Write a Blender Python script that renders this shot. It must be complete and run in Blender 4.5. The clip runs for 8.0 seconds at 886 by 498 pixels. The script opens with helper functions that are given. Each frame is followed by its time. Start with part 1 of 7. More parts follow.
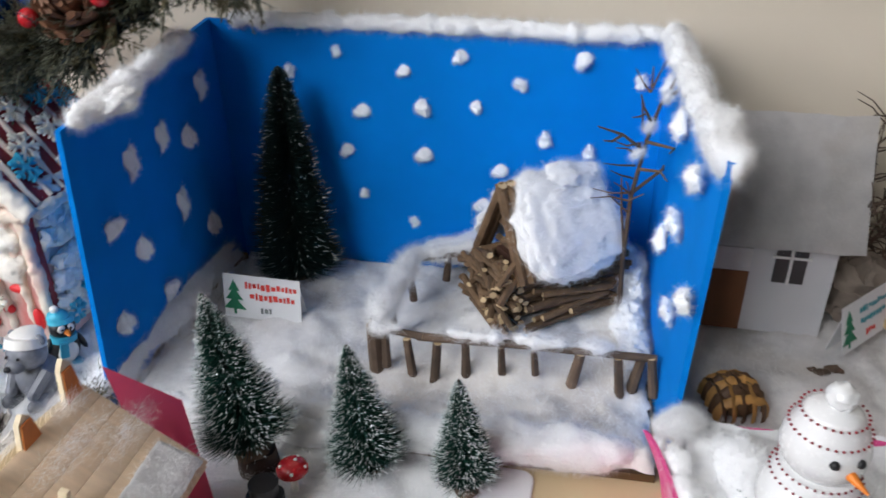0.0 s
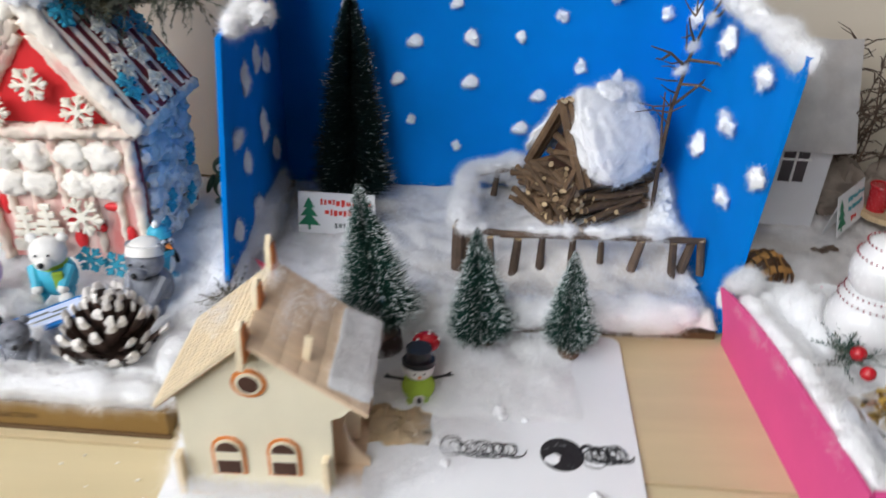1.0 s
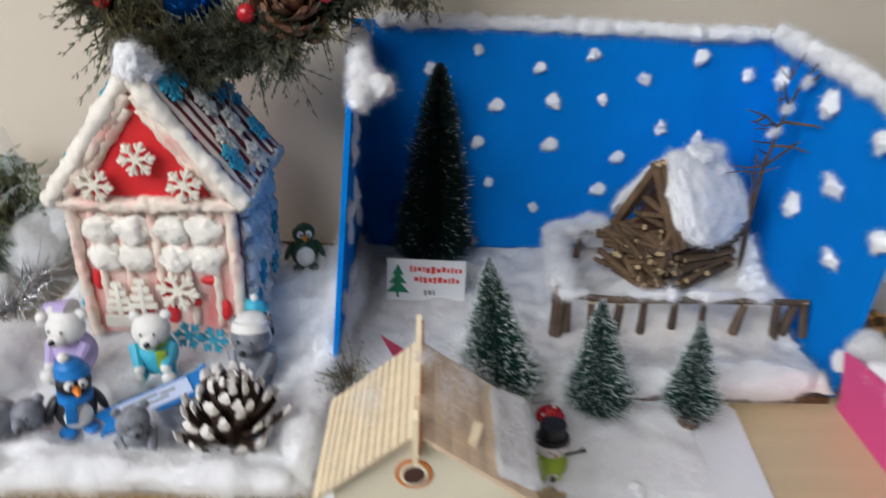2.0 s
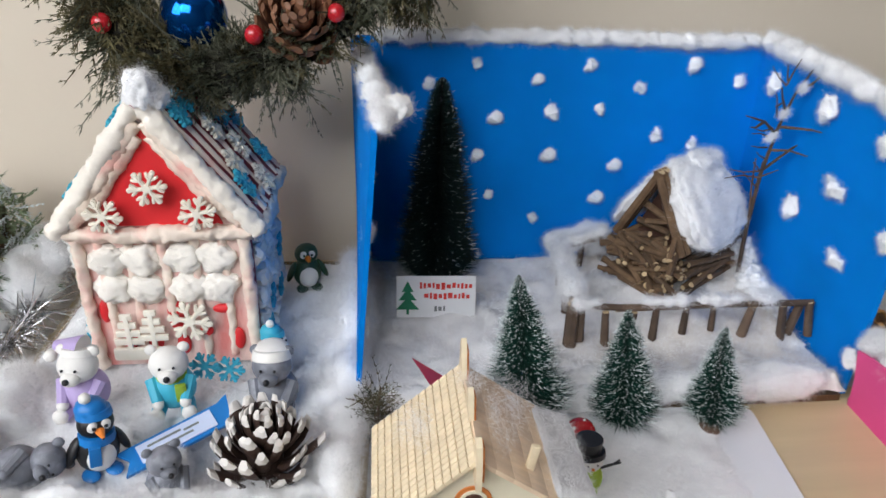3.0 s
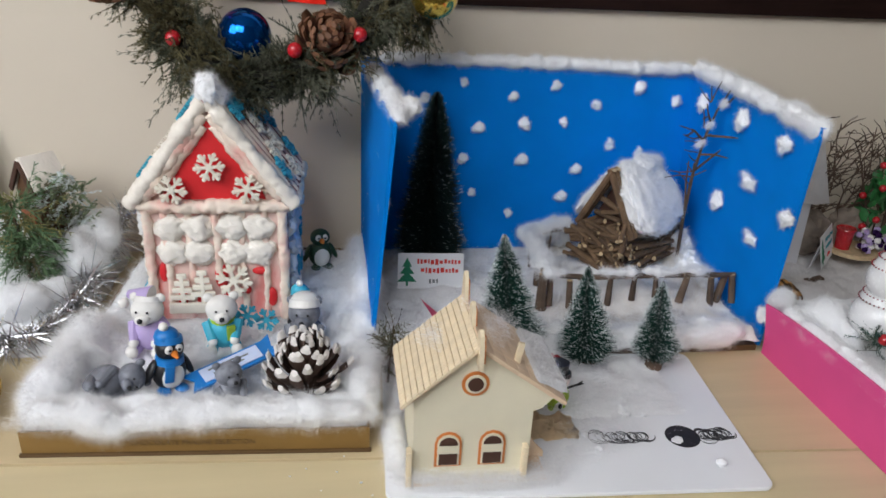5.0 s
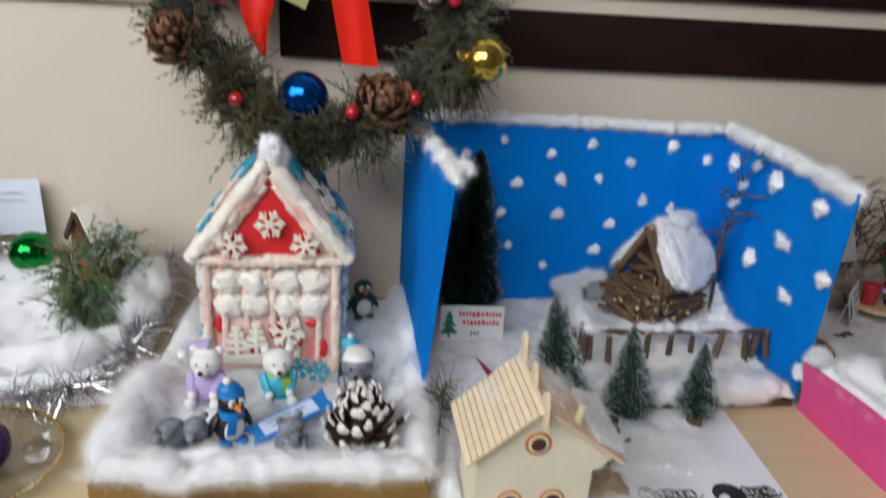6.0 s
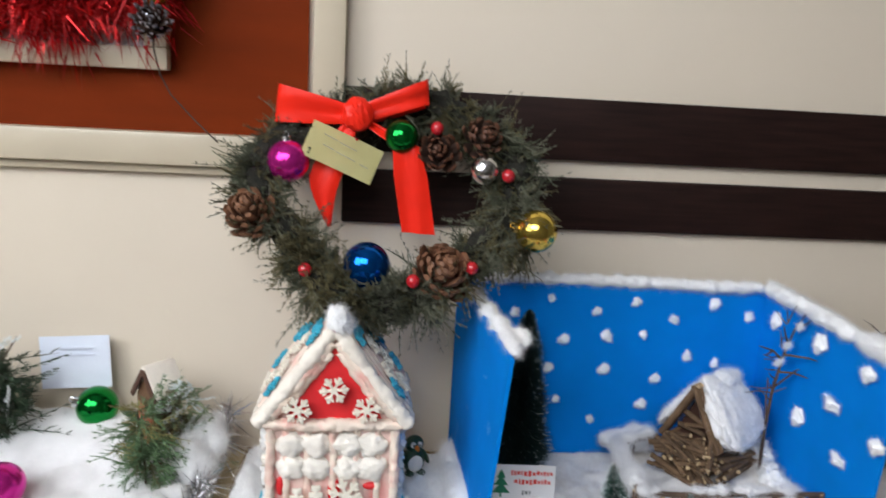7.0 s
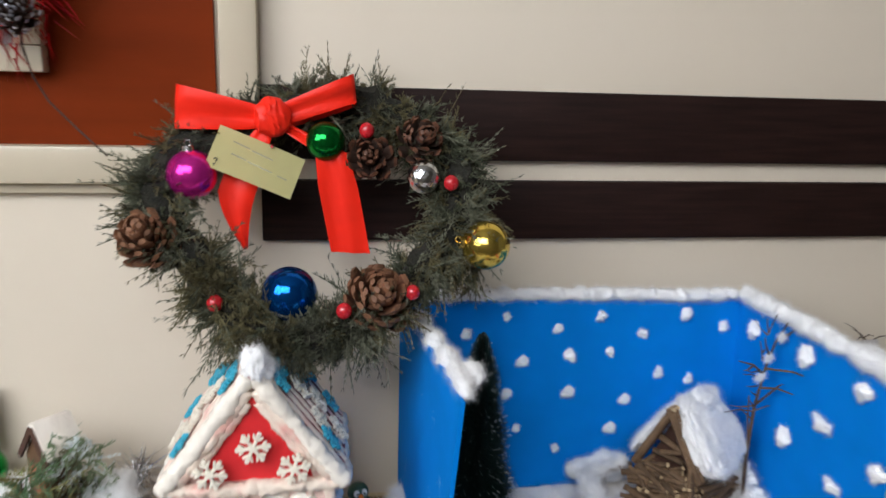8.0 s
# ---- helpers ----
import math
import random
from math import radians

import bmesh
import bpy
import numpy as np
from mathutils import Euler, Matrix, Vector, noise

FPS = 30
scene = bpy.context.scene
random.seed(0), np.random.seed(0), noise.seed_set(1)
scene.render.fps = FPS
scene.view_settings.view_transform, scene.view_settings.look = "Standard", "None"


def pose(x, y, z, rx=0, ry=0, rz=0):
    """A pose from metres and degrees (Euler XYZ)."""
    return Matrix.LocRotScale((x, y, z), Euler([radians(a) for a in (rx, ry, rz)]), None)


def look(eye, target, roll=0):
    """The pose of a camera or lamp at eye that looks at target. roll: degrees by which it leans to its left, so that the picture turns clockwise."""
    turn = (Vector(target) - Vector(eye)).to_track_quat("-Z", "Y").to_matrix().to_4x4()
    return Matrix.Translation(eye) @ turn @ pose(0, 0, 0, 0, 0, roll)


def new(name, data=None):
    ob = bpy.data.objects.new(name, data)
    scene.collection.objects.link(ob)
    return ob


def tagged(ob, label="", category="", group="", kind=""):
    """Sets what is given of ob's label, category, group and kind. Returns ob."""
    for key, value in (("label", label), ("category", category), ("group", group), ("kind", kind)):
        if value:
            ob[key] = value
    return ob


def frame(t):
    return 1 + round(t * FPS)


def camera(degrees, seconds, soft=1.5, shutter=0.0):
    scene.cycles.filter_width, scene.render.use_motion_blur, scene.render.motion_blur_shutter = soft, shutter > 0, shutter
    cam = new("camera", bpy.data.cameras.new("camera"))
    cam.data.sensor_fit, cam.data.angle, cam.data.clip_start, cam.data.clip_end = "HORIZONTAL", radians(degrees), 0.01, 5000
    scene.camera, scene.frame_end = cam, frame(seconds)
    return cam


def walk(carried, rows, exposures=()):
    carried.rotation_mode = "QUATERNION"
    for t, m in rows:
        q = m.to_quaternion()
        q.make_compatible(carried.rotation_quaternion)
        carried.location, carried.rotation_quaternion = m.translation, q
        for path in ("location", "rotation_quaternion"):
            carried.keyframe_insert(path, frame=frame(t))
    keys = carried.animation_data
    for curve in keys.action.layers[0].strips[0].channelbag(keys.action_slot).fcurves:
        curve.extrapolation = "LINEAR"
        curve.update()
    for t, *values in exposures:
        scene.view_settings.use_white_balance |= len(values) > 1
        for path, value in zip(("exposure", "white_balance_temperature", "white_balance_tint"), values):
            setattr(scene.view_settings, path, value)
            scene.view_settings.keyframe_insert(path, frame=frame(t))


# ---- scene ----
cam = camera(61.6, 8.0, shutter=0.5)
PATH = [
    (0, (0.204, -0.824, 0.490), (-0.130, 0.895, -0.476), -1.1),
    (0.2, (0.184, -0.835, 0.475), (-0.136, 0.898, -0.466), 0.7),
    (0.5, (0.137, -0.872, 0.470), (-0.037, 0.839, -0.550), 2.2),
    (0.8, (0.060, -0.922, 0.474), (-0.011, 0.787, -0.560), 2.6),
    (1, (0.008, -0.963, 0.470), (-0.002, 0.757, -0.551), 2.0),
    (1.2, (-0.016, -0.994, 0.478), (0.000, 0.719, -0.553), 1.8),
    (1.5, (-0.062, -1.016, 0.490), (0.011, 0.732, -0.480), 3.6),
    (1.8, (-0.106, -0.979, 0.482), (-0.030, 0.792, -0.446), 3.9),
    (2, (-0.121, -0.940, 0.480), (-0.086, 0.840, -0.432), 1.6),
    (2.2, (-0.137, -0.904, 0.479), (-0.107, 0.873, -0.438), -0.8),
    (3.3, (-0.196, -0.963, 0.496), (0.011, 0.820, -0.386), 2.0),
    (3.5, (-0.201, -1.004, 0.498), (0.028, 0.790, -0.356), 2.0),
    (4, (-0.216, -1.069, 0.480), (0.060, 0.703, -0.406), 2.1),
    (4.2, (-0.225, -1.076, 0.472), (0.063, 0.682, -0.435), 2.3),
    (4.5, (-0.240, -1.094, 0.482), (0.036, 0.682, -0.396), 2.6),
    (4.7, (-0.237, -1.109, 0.485), (0.028, 0.694, -0.340), 2.5),
    (5.8, (-0.308, -1.129, 0.519), (-0.014, 0.700, -0.235), 3.9),
    (6, (-0.316, -1.128, 0.527), (-0.038, 0.721, -0.183), 3.6),
    (6.2, (-0.333, -1.122, 0.556), (-0.051, 0.755, -0.064), 3.4),
    (6.5, (-0.343, -1.140, 0.582), (-0.082, 0.778, 0.078), 3.2),
    (7, (-0.367, -1.147, 0.599), (-0.154, 0.797, 0.182), 3.2),
    (7.2, (-0.373, -1.156, 0.597), (-0.194, 0.797, 0.210), 3.2),
    (7.5, (-0.379, -1.136, 0.612), (-0.147, 0.792, 0.131), 3.0),
    (7.8, (-0.329, -1.075, 0.606), (-0.019, 0.851, 0.173), 2.6),
    (8, (-0.328, -1.009, 0.597), (0.001, 0.918, 0.178), 1.5),
]
walk(cam, [(t, look(eye, target, roll)) for t, eye, target, roll in PATH], [(0.0, -0.14), (0.5, -0.12), (1.0, -0.18), (1.5, -0.42), (2.0, -0.50), (3.5, -0.32), (4.0, -0.52), (4.5, -0.60), (6.0, -0.62), (6.5, -0.48), (7.0, -0.38), (7.5, -0.40), (8.0, -0.36)])

# ---- light ----
world = bpy.data.worlds.new("sky")
scene.world = world
world.use_nodes = True
wn = world.node_tree
sky = wn.nodes.new("ShaderNodeTexSky")
sky.sky_type, sky.sun_disc = "NISHITA", False
sky.sun_elevation, sky.sun_rotation = radians(35), radians(-120)
wn.links.new(sky.outputs[0], wn.nodes["Background"].inputs[0])
wn.nodes["Background"].inputs[1].default_value = 0.06

def area(name, m, w, h, power, colour):
    d = bpy.data.lights.new(name, "AREA")
    d.shape, d.size, d.size_y, d.energy, d.color = "RECTANGLE", w, h, power, colour
    ob = new(name, d)
    ob.matrix_world = m
    return ob

area("window_light", look((-2.0, -1.62, 1.42), (0.0, -0.3, 0.1)), 1.3, 1.3, 43, (0.96, 0.985, 1.03))
area("window_light_south", look((-0.95, -2.24, 1.75), (0.0, -0.3, 0.1)), 1.4, 1.1, 46, (0.96, 0.985, 1.03))


# ---- materials ----
def mat(name, base, rough=0.6, metal=0.0, var=0.12, scale=30.0, bump=0.2, bscale=250.0, dist=0.001, spec=0.5, sheen=0.0,
        coat=0.0, trans=0.0, sss=0.0, per=0.0, second=None, second_scale=8.0, second_cut=(0.5, 0.6), stretch=(1, 1, 1)):
    """A surface with variation at two scales and fine relief; per: how far each object differs; second: a colour of stains or patches."""
    m = bpy.data.materials.new(name)
    m.use_nodes = True
    n, l = m.node_tree.nodes, m.node_tree.links
    b = n["Principled BSDF"]
    tc = n.new("ShaderNodeTexCoord")
    mp = n.new("ShaderNodeMapping")
    mp.inputs["Scale"].default_value = stretch
    l.new(tc.outputs["Object"], mp.inputs[0])
    n1 = n.new("ShaderNodeTexNoise")
    n1.inputs["Scale"].default_value, n1.inputs["Detail"].default_value = scale, 4
    n2 = n.new("ShaderNodeTexNoise")
    n2.inputs["Scale"].default_value, n2.inputs["Detail"].default_value = bscale, 3
    l.new(mp.outputs[0], n1.inputs["Vector"])
    l.new(mp.outputs[0], n2.inputs["Vector"])
    lo = [max(0.0, c * (1 - var)) for c in base] + [1]
    hi = [min(1.0, c * (1 + var)) for c in base] + [1]
    ramp = n.new("ShaderNodeValToRGB")
    ramp.color_ramp.elements[0].position, ramp.color_ramp.elements[1].position = 0.3, 0.7
    ramp.color_ramp.elements[0].color, ramp.color_ramp.elements[1].color = lo, hi
    l.new(n1.outputs["Fac"], ramp.inputs[0])
    col = ramp.outputs[0]
    if second:
        n3 = n.new("ShaderNodeTexNoise")
        n3.inputs["Scale"].default_value, n3.inputs["Detail"].default_value = second_scale, 5
        l.new(mp.outputs[0], n3.inputs["Vector"])
        r3 = n.new("ShaderNodeValToRGB")
        r3.color_ramp.elements[0].position, r3.color_ramp.elements[1].position = second_cut
        l.new(n3.outputs["Fac"], r3.inputs[0])
        mx = n.new("ShaderNodeMix")
        mx.data_type = "RGBA"
        l.new(r3.outputs[0], mx.inputs["Factor"])
        l.new(col, mx.inputs["A"])
        mx.inputs["B"].default_value = (*second, 1)
        col = mx.outputs["Result"]
    if per:
        oi = n.new("ShaderNodeObjectInfo")
        mr = n.new("ShaderNodeMapRange")
        mr.inputs["To Min"].default_value, mr.inputs["To Max"].default_value = 1 - per, 1 + per
        l.new(oi.outputs["Random"], mr.inputs["Value"])
        hs = n.new("ShaderNodeHueSaturation")
        l.new(mr.outputs[0], hs.inputs["Value"])
        l.new(col, hs.inputs["Color"])
        col = hs.outputs[0]
    l.new(col, b.inputs["Base Color"])
    rr = n.new("ShaderNodeMapRange")
    rr.inputs["To Min"].default_value, rr.inputs["To Max"].default_value = max(0.02, rough - 0.06), min(1, rough + 0.08)
    l.new(n2.outputs["Fac"], rr.inputs["Value"])
    l.new(rr.outputs[0], b.inputs["Roughness"])
    b.inputs["Metallic"].default_value = metal
    b.inputs["Specular IOR Level"].default_value = spec
    b.inputs["Sheen Weight"].default_value = sheen
    b.inputs["Coat Weight"].default_value = coat
    b.inputs["Transmission Weight"].default_value = trans
    if sss:
        b.subsurface_method = "BURLEY"
        b.inputs["Subsurface Weight"].default_value = sss
        b.inputs["Subsurface Radius"].default_value = (1.0, 1.0, 1.0)
        b.inputs["Subsurface Scale"].default_value = 0.005
    if bump:
        bp = n.new("ShaderNodeBump")
        bp.inputs["Strength"].default_value, bp.inputs["Distance"].default_value = bump, dist
        l.new(n2.outputs["Fac"], bp.inputs["Height"])
        l.new(bp.outputs[0], b.inputs["Normal"])
    return m


PLASTER = mat("wall_paint", (0.68, 0.605, 0.49), 0.55, var=0.03, scale=3, bump=0.12, bscale=120, second=(0.64, 0.56, 0.445), second_scale=1.5, second_cut=(0.45, 0.8))
CREAM = mat("cream_gloss_paint", (0.54, 0.475, 0.355), 0.35, var=0.04, scale=6, bump=0.1, bscale=60)
WENGE = mat("dark_brown_wood", (0.017, 0.0075, 0.006), 0.55, spec=0.12, var=0.35, scale=9, bump=0.15, bscale=150, stretch=(1, 1, 14))
REDWOOD = mat("red_brown_board", (0.165, 0.023, 0.003), 0.6, spec=0.06, var=0.12, scale=5, bump=0.1, bscale=200, stretch=(1, 1, 5))
TABLE = mat("beech_laminate", (0.60, 0.485, 0.29), 0.42, var=0.06, scale=4, bump=0.06, bscale=180, stretch=(1, 9, 1), second=(0.56, 0.45, 0.26), second_scale=3, second_cut=(0.45, 0.75))
STRIP = mat("varnished_edge_strip", (0.63, 0.53, 0.32), 0.36, var=0.05, scale=4, bump=0.05, bscale=120, per=0.03, stretch=(1, 9, 1))
DADO = mat("dull_olive_wall_paint", (0.17, 0.16, 0.135), 0.6, var=0.05, scale=3)
SAGE = mat("pale_grey_green_paint", (0.40, 0.41, 0.33), 0.5, var=0.06, scale=8, bump=0.08)
FLOOR = mat("linoleum", (0.13, 0.10, 0.075), 0.5, var=0.1, scale=2)
# white card greyed: the shade the card house stands in is in this colour
CARD_SHADED = mat("shaded_white_card", (0.64, 0.64, 0.65), 0.7, var=0.04, scale=12, bump=0.05)
WHITE = mat("white_paint", (0.78, 0.77, 0.74), 0.45, var=0.03, scale=10, bump=0.05)
COTTON = mat("cotton_wool", (0.85, 0.855, 0.865), 1.0, var=0.03, scale=60, bump=0.12, bscale=420, dist=0.001, spec=0.02, sss=0.5)
COTTON_PRESSED = mat("pressed_cotton_wool", (0.87, 0.865, 0.87), 1.0, var=0.04, scale=50, bump=0.35, bscale=350, dist=0.001, spec=0.02)
COTTON_THIN = mat("thin_dusty_cotton", (0.84, 0.835, 0.835), 1.0, var=0.06, scale=40, bump=0.4, bscale=380, dist=0.001, spec=0.05, sss=0.4, second=(0.70, 0.65, 0.59), second_scale=7, second_cut=(0.48, 0.70))
COTTON_GREY = mat("thin_cotton_wool", (0.72, 0.70, 0.69), 1.0, var=0.10, scale=40, bump=0.5, bscale=380, dist=0.001, spec=0.05, second=(0.60, 0.55, 0.50), second_scale=12, second_cut=(0.5, 0.75))
BLUE = mat("blue_foam_sheet", (0.0005, 0.195, 0.64), 0.75, var=0.07, scale=14, bump=0.12, bscale=500, dist=0.0006, spec=0.05)
PINK = mat("pink_card", (0.72, 0.075, 0.27), 0.55, var=0.05, scale=12, bump=0.1, bscale=400)
KRAFT = mat("brown_cardboard", (0.22, 0.125, 0.032), 0.5, var=0.08, scale=15, bump=0.12, bscale=300)
KRAFT_DARK = mat("dark_print", (0.10, 0.055, 0.02), 0.5, var=0.1)
PLATE = mat("white_plastic", (0.84, 0.85, 0.87), 0.30, var=0.02, scale=8, bump=0)
BLACK = mat("black_ink", (0.014, 0.014, 0.018), 0.5, var=0.3, scale=200)
PLY = mat("birch_plywood", (0.80, 0.67, 0.46), 0.6, var=0.07, scale=20, bump=0.12, bscale=260, per=0.06, stretch=(1, 6, 6))
PLYWALL = mat("cream_painted_plywood", (0.78, 0.72, 0.54), 0.6, var=0.04, scale=25, bump=0.1, bscale=300)
PLYROOF = mat("bare_plywood", (0.80, 0.61, 0.42), 0.65, var=0.09, scale=30, bump=0.2, bscale=260, stretch=(1, 7, 1))
BURNT = mat("scorched_orange_edge", (0.62, 0.20, 0.045), 0.6, var=0.2, scale=60)
# shade of hollow insides put into a dark brown; also colours the cottage's gable boards
DARKHOLE = mat("dark_brown_shade_and_board", (0.07, 0.03, 0.018), 0.7, var=0.2)
ICING = mat("pink_tinted_royal_icing", (0.81, 0.69, 0.58), 0.55, var=0.05, scale=60, bump=0.35, bscale=160, dist=0.002, second=(0.78, 0.42, 0.36), second_scale=26, second_cut=(0.50, 0.72))
ICING_WALL = mat("streaked_icing_wall", (0.76, 0.56, 0.50), 0.6, var=0.06, scale=60, bump=0.35, bscale=140, dist=0.002, second=(0.70, 0.22, 0.20), second_scale=22, second_cut=(0.46, 0.70), stretch=(1.6, 1, 0.5))
ICING_WHITE = mat("white_royal_icing", (0.83, 0.77, 0.68), 0.55, var=0.04, scale=60, bump=0.3, bscale=180, dist=0.002)
ICING_PUFF = mat("whipped_white_icing", (0.83, 0.785, 0.71), 0.85, var=0.03, scale=60, bump=0.15, bscale=200, dist=0.001, spec=0.1, sss=0.4)
ICING_BLUE = mat("pale_blue_icing", (0.76, 0.755, 0.735), 0.7, var=0.14, scale=40, bump=0.4, bscale=180, dist=0.002)
CANDYRED = mat("red_fondant", (0.66, 0.02, 0.025), 0.5, var=0.08, scale=30, bump=0.1)
ROOFRED = mat("dark_red_wafer", (0.30, 0.02, 0.03), 0.55, var=0.2, scale=50, bump=0.3, bscale=200)
FONDANT = mat("cream_fondant", (0.82, 0.77, 0.66), 0.6, var=0.03, scale=30, bump=0.1)
TURQ = mat("turquoise_fondant", (0.045, 0.42, 0.58), 0.5, var=0.08, scale=30, bump=0.1)
LILAC = mat("lilac_clay", (0.46, 0.36, 0.62), 0.6, var=0.06, bump=0.2)
CLAYWHITE = mat("white_clay", (0.80, 0.78, 0.74), 0.55, var=0.04, bump=0.2)
CLAYGREY = mat("grey_clay", (0.17, 0.18, 0.21), 0.45, var=0.08, bump=0.2, second=(0.24, 0.25, 0.29), second_scale=60)
CLAYBLUE = mat("bright_blue_clay", (0.01, 0.19, 0.55), 0.4, var=0.06, bump=0.1)
CLAYBLACK = mat("black_clay", (0.012, 0.012, 0.014), 0.4, var=0.1, bump=0.1)
ORANGE = mat("orange_clay", (0.80, 0.22, 0.02), 0.5, var=0.05)
LIME = mat("lime_green_felt", (0.36, 0.52, 0.05), 0.85, var=0.08, bump=0.4)
BRISTLE = mat("dark_green_bristle", (0.010, 0.058, 0.042), 0.5, var=0.3, scale=60, bump=0)
BRISTLE_DARK = mat("blackish_green_bristle", (0.006, 0.024, 0.022), 0.5, var=0.3, scale=60, bump=0)
FROST = mat("white_flocking", (0.75, 0.80, 0.80), 0.8, var=0.05, bump=0)
BARK = mat("grey_brown_twig", (0.10, 0.066, 0.045), 0.85, var=0.3, scale=50, bump=0.6, bscale=300, dist=0.001, per=0.25)
CUTWOOD = mat("pale_cut_wood", (0.55, 0.41, 0.24), 0.8, var=0.15, scale=120, per=0.1)
LOG = mat("light_brown_stick", (0.125, 0.075, 0.040), 0.8, var=0.3, scale=60, bump=0.5, bscale=250, dist=0.001, per=0.35)
NEEDLE = mat("dull_green_juniper", (0.066, 0.074, 0.043), 0.7, var=0.35, scale=18, bump=0)
NEEDLE_GREY = mat("grey_green_juniper", (0.145, 0.148, 0.102), 0.75, var=0.3, scale=18, bump=0)
NEEDLE_OLIVE = mat("olive_juniper", (0.112, 0.096, 0.042), 0.75, var=0.3, scale=18, bump=0)
CONE = mat("brown_cone_scale", (0.105, 0.040, 0.020), 0.6, var=0.3, scale=90, bump=0.4, bscale=300, per=0.25)
CONE_TIP = mat("pale_cone_tip", (0.19, 0.085, 0.042), 0.65, var=0.25, scale=90, per=0.2)
CONE_WHITE = mat("white_painted_tip", (0.76, 0.72, 0.68), 0.7, var=0.06, scale=90)
CONE_SILVER = mat("silver_painted_scale", (0.36, 0.37, 0.42), 0.35, 0.7, var=0.15, scale=60, per=0.2)
RIBBON = mat("red_satin", (0.86, 0.022, 0.008), 0.42, spec=0.3, var=0.06, scale=20, bump=0.08, bscale=400)
DARKCONE = mat("dark_cone_scale", (0.045, 0.024, 0.017), 0.6, var=0.3, scale=90, bump=0.4, bscale=300, per=0.25)
# darker copy of the red foil, for the deep shadows within the tinsel
FOIL_SHADE = mat("shaded_red_foil", (0.34, 0.006, 0.008), 0.35, 0.5, var=0.2, bump=0)
PAPER_YELLOW = mat("yellow_paper_note", (0.74, 0.70, 0.36), 0.8, var=0.03, bump=0.05)
PAPER = mat("white_paper", (0.78, 0.79, 0.80), 0.8, var=0.02, bump=0.05)
PAPER_BLUE = mat("pale_blue_paper", (0.58, 0.66, 0.85), 0.8, var=0.03)
INK_RED = mat("red_felt_pen", (0.70, 0.05, 0.04), 0.7, var=0.1)
INK_GREEN = mat("green_print", (0.015, 0.20, 0.10), 0.7, var=0.1)
INK_FAINT = mat("faint_pencil", (0.42, 0.41, 0.27), 0.8, var=0.2)
INK_GREY = mat("grey_pencil", (0.20, 0.22, 0.22), 0.8, var=0.2)
B_BLUE = mat("blue_glass_bauble", (0.004, 0.115, 0.50), 0.10, 0.9, var=0.05, bump=0)
B_MAG = mat("magenta_foil_bauble", (0.74, 0.03, 0.36), 0.20, 0.75, var=0.05, bump=0)
B_GREEN = mat("green_glass_bauble", (0.005, 0.22, 0.035), 0.10, 0.9, var=0.05, bump=0)
B_GOLD = mat("gold_bauble", (0.84, 0.62, 0.13), 0.14, 0.95, var=0.05, bump=0)
SILVER = mat("silver_foil", (0.78, 0.78, 0.80), 0.18, 1.0, var=0.05, bump=0)
GOLD = mat("gold_foil", (0.78, 0.55, 0.16), 0.25, 1.0, var=0.08, bump=0)
REDFOIL = mat("red_foil", (0.66, 0.013, 0.014), 0.22, 0.6, var=0.1, bump=0)
BERRY = mat("red_berry", (0.46, 0.014, 0.022), 0.25, var=0.06, coat=0.5, bump=0)
PURPLE = mat("purple_glass", (0.05, 0.012, 0.11), 0.15, 0.6, var=0.1, bump=0)
GLASS = mat("clear_glass", (0.97, 0.97, 0.97), 0.05, trans=1.0, var=0.0, bump=0)
PANE = GLASS
WICKER = mat("woven_cane", (0.46, 0.24, 0.07), 0.55, var=0.25, scale=60, bump=0.3, per=0.3)
WICKER_DARK = mat("dark_woven_cane", (0.11, 0.055, 0.025), 0.55, var=0.25, scale=60, bump=0.3, per=0.3)
BROWN = mat("brown_clay", (0.24, 0.10, 0.04), 0.7, var=0.15, bump=0.2)



def fluff(name, base):
    """Loose fibres: half of the light goes through them."""
    m = bpy.data.materials.new(name)
    m.use_nodes = True
    n, l = m.node_tree.nodes, m.node_tree.links
    n.remove(n["Principled BSDF"])
    d, t, x = n.new("ShaderNodeBsdfDiffuse"), n.new("ShaderNodeBsdfTranslucent"), n.new("ShaderNodeMixShader")
    d.inputs["Color"].default_value = t.inputs["Color"].default_value = (*base, 1)
    l.new(d.outputs[0], x.inputs[1])
    l.new(t.outputs[0], x.inputs[2])
    l.new(x.outputs[0], n["Material Output"].inputs["Surface"])
    return m


FLUFF = fluff("cotton_fibre", (0.975, 0.975, 0.98))
FLUFF_GREY = fluff("grey_cotton_fibre", (0.86, 0.84, 0.82))


# ---- building helpers ----
def xf(loc=(0, 0, 0), rot=(0, 0, 0), scale=(1, 1, 1)):
    return Matrix.LocRotScale(Vector(loc), Euler([radians(a) for a in rot]), Vector(scale))


def thing(name, m=None, label="", category="", group="", kind=""):
    ob = new(name)
    ob.empty_display_size = 0.01
    if m is not None:
        ob.matrix_basis = m
    return tagged(ob, label, category, group, kind)


def as_mesh(name, bm, mats, smooth=True, crease=38):
    me = bpy.data.meshes.new(name)
    bm.to_mesh(me)
    bm.free()
    for m in mats if isinstance(mats, (list, tuple)) else [mats]:
        me.materials.append(m)
    if smooth:
        me.polygons.foreach_set("use_smooth", [True] * len(me.polygons))
        me.set_sharp_from_angle(angle=radians(crease))
    return me


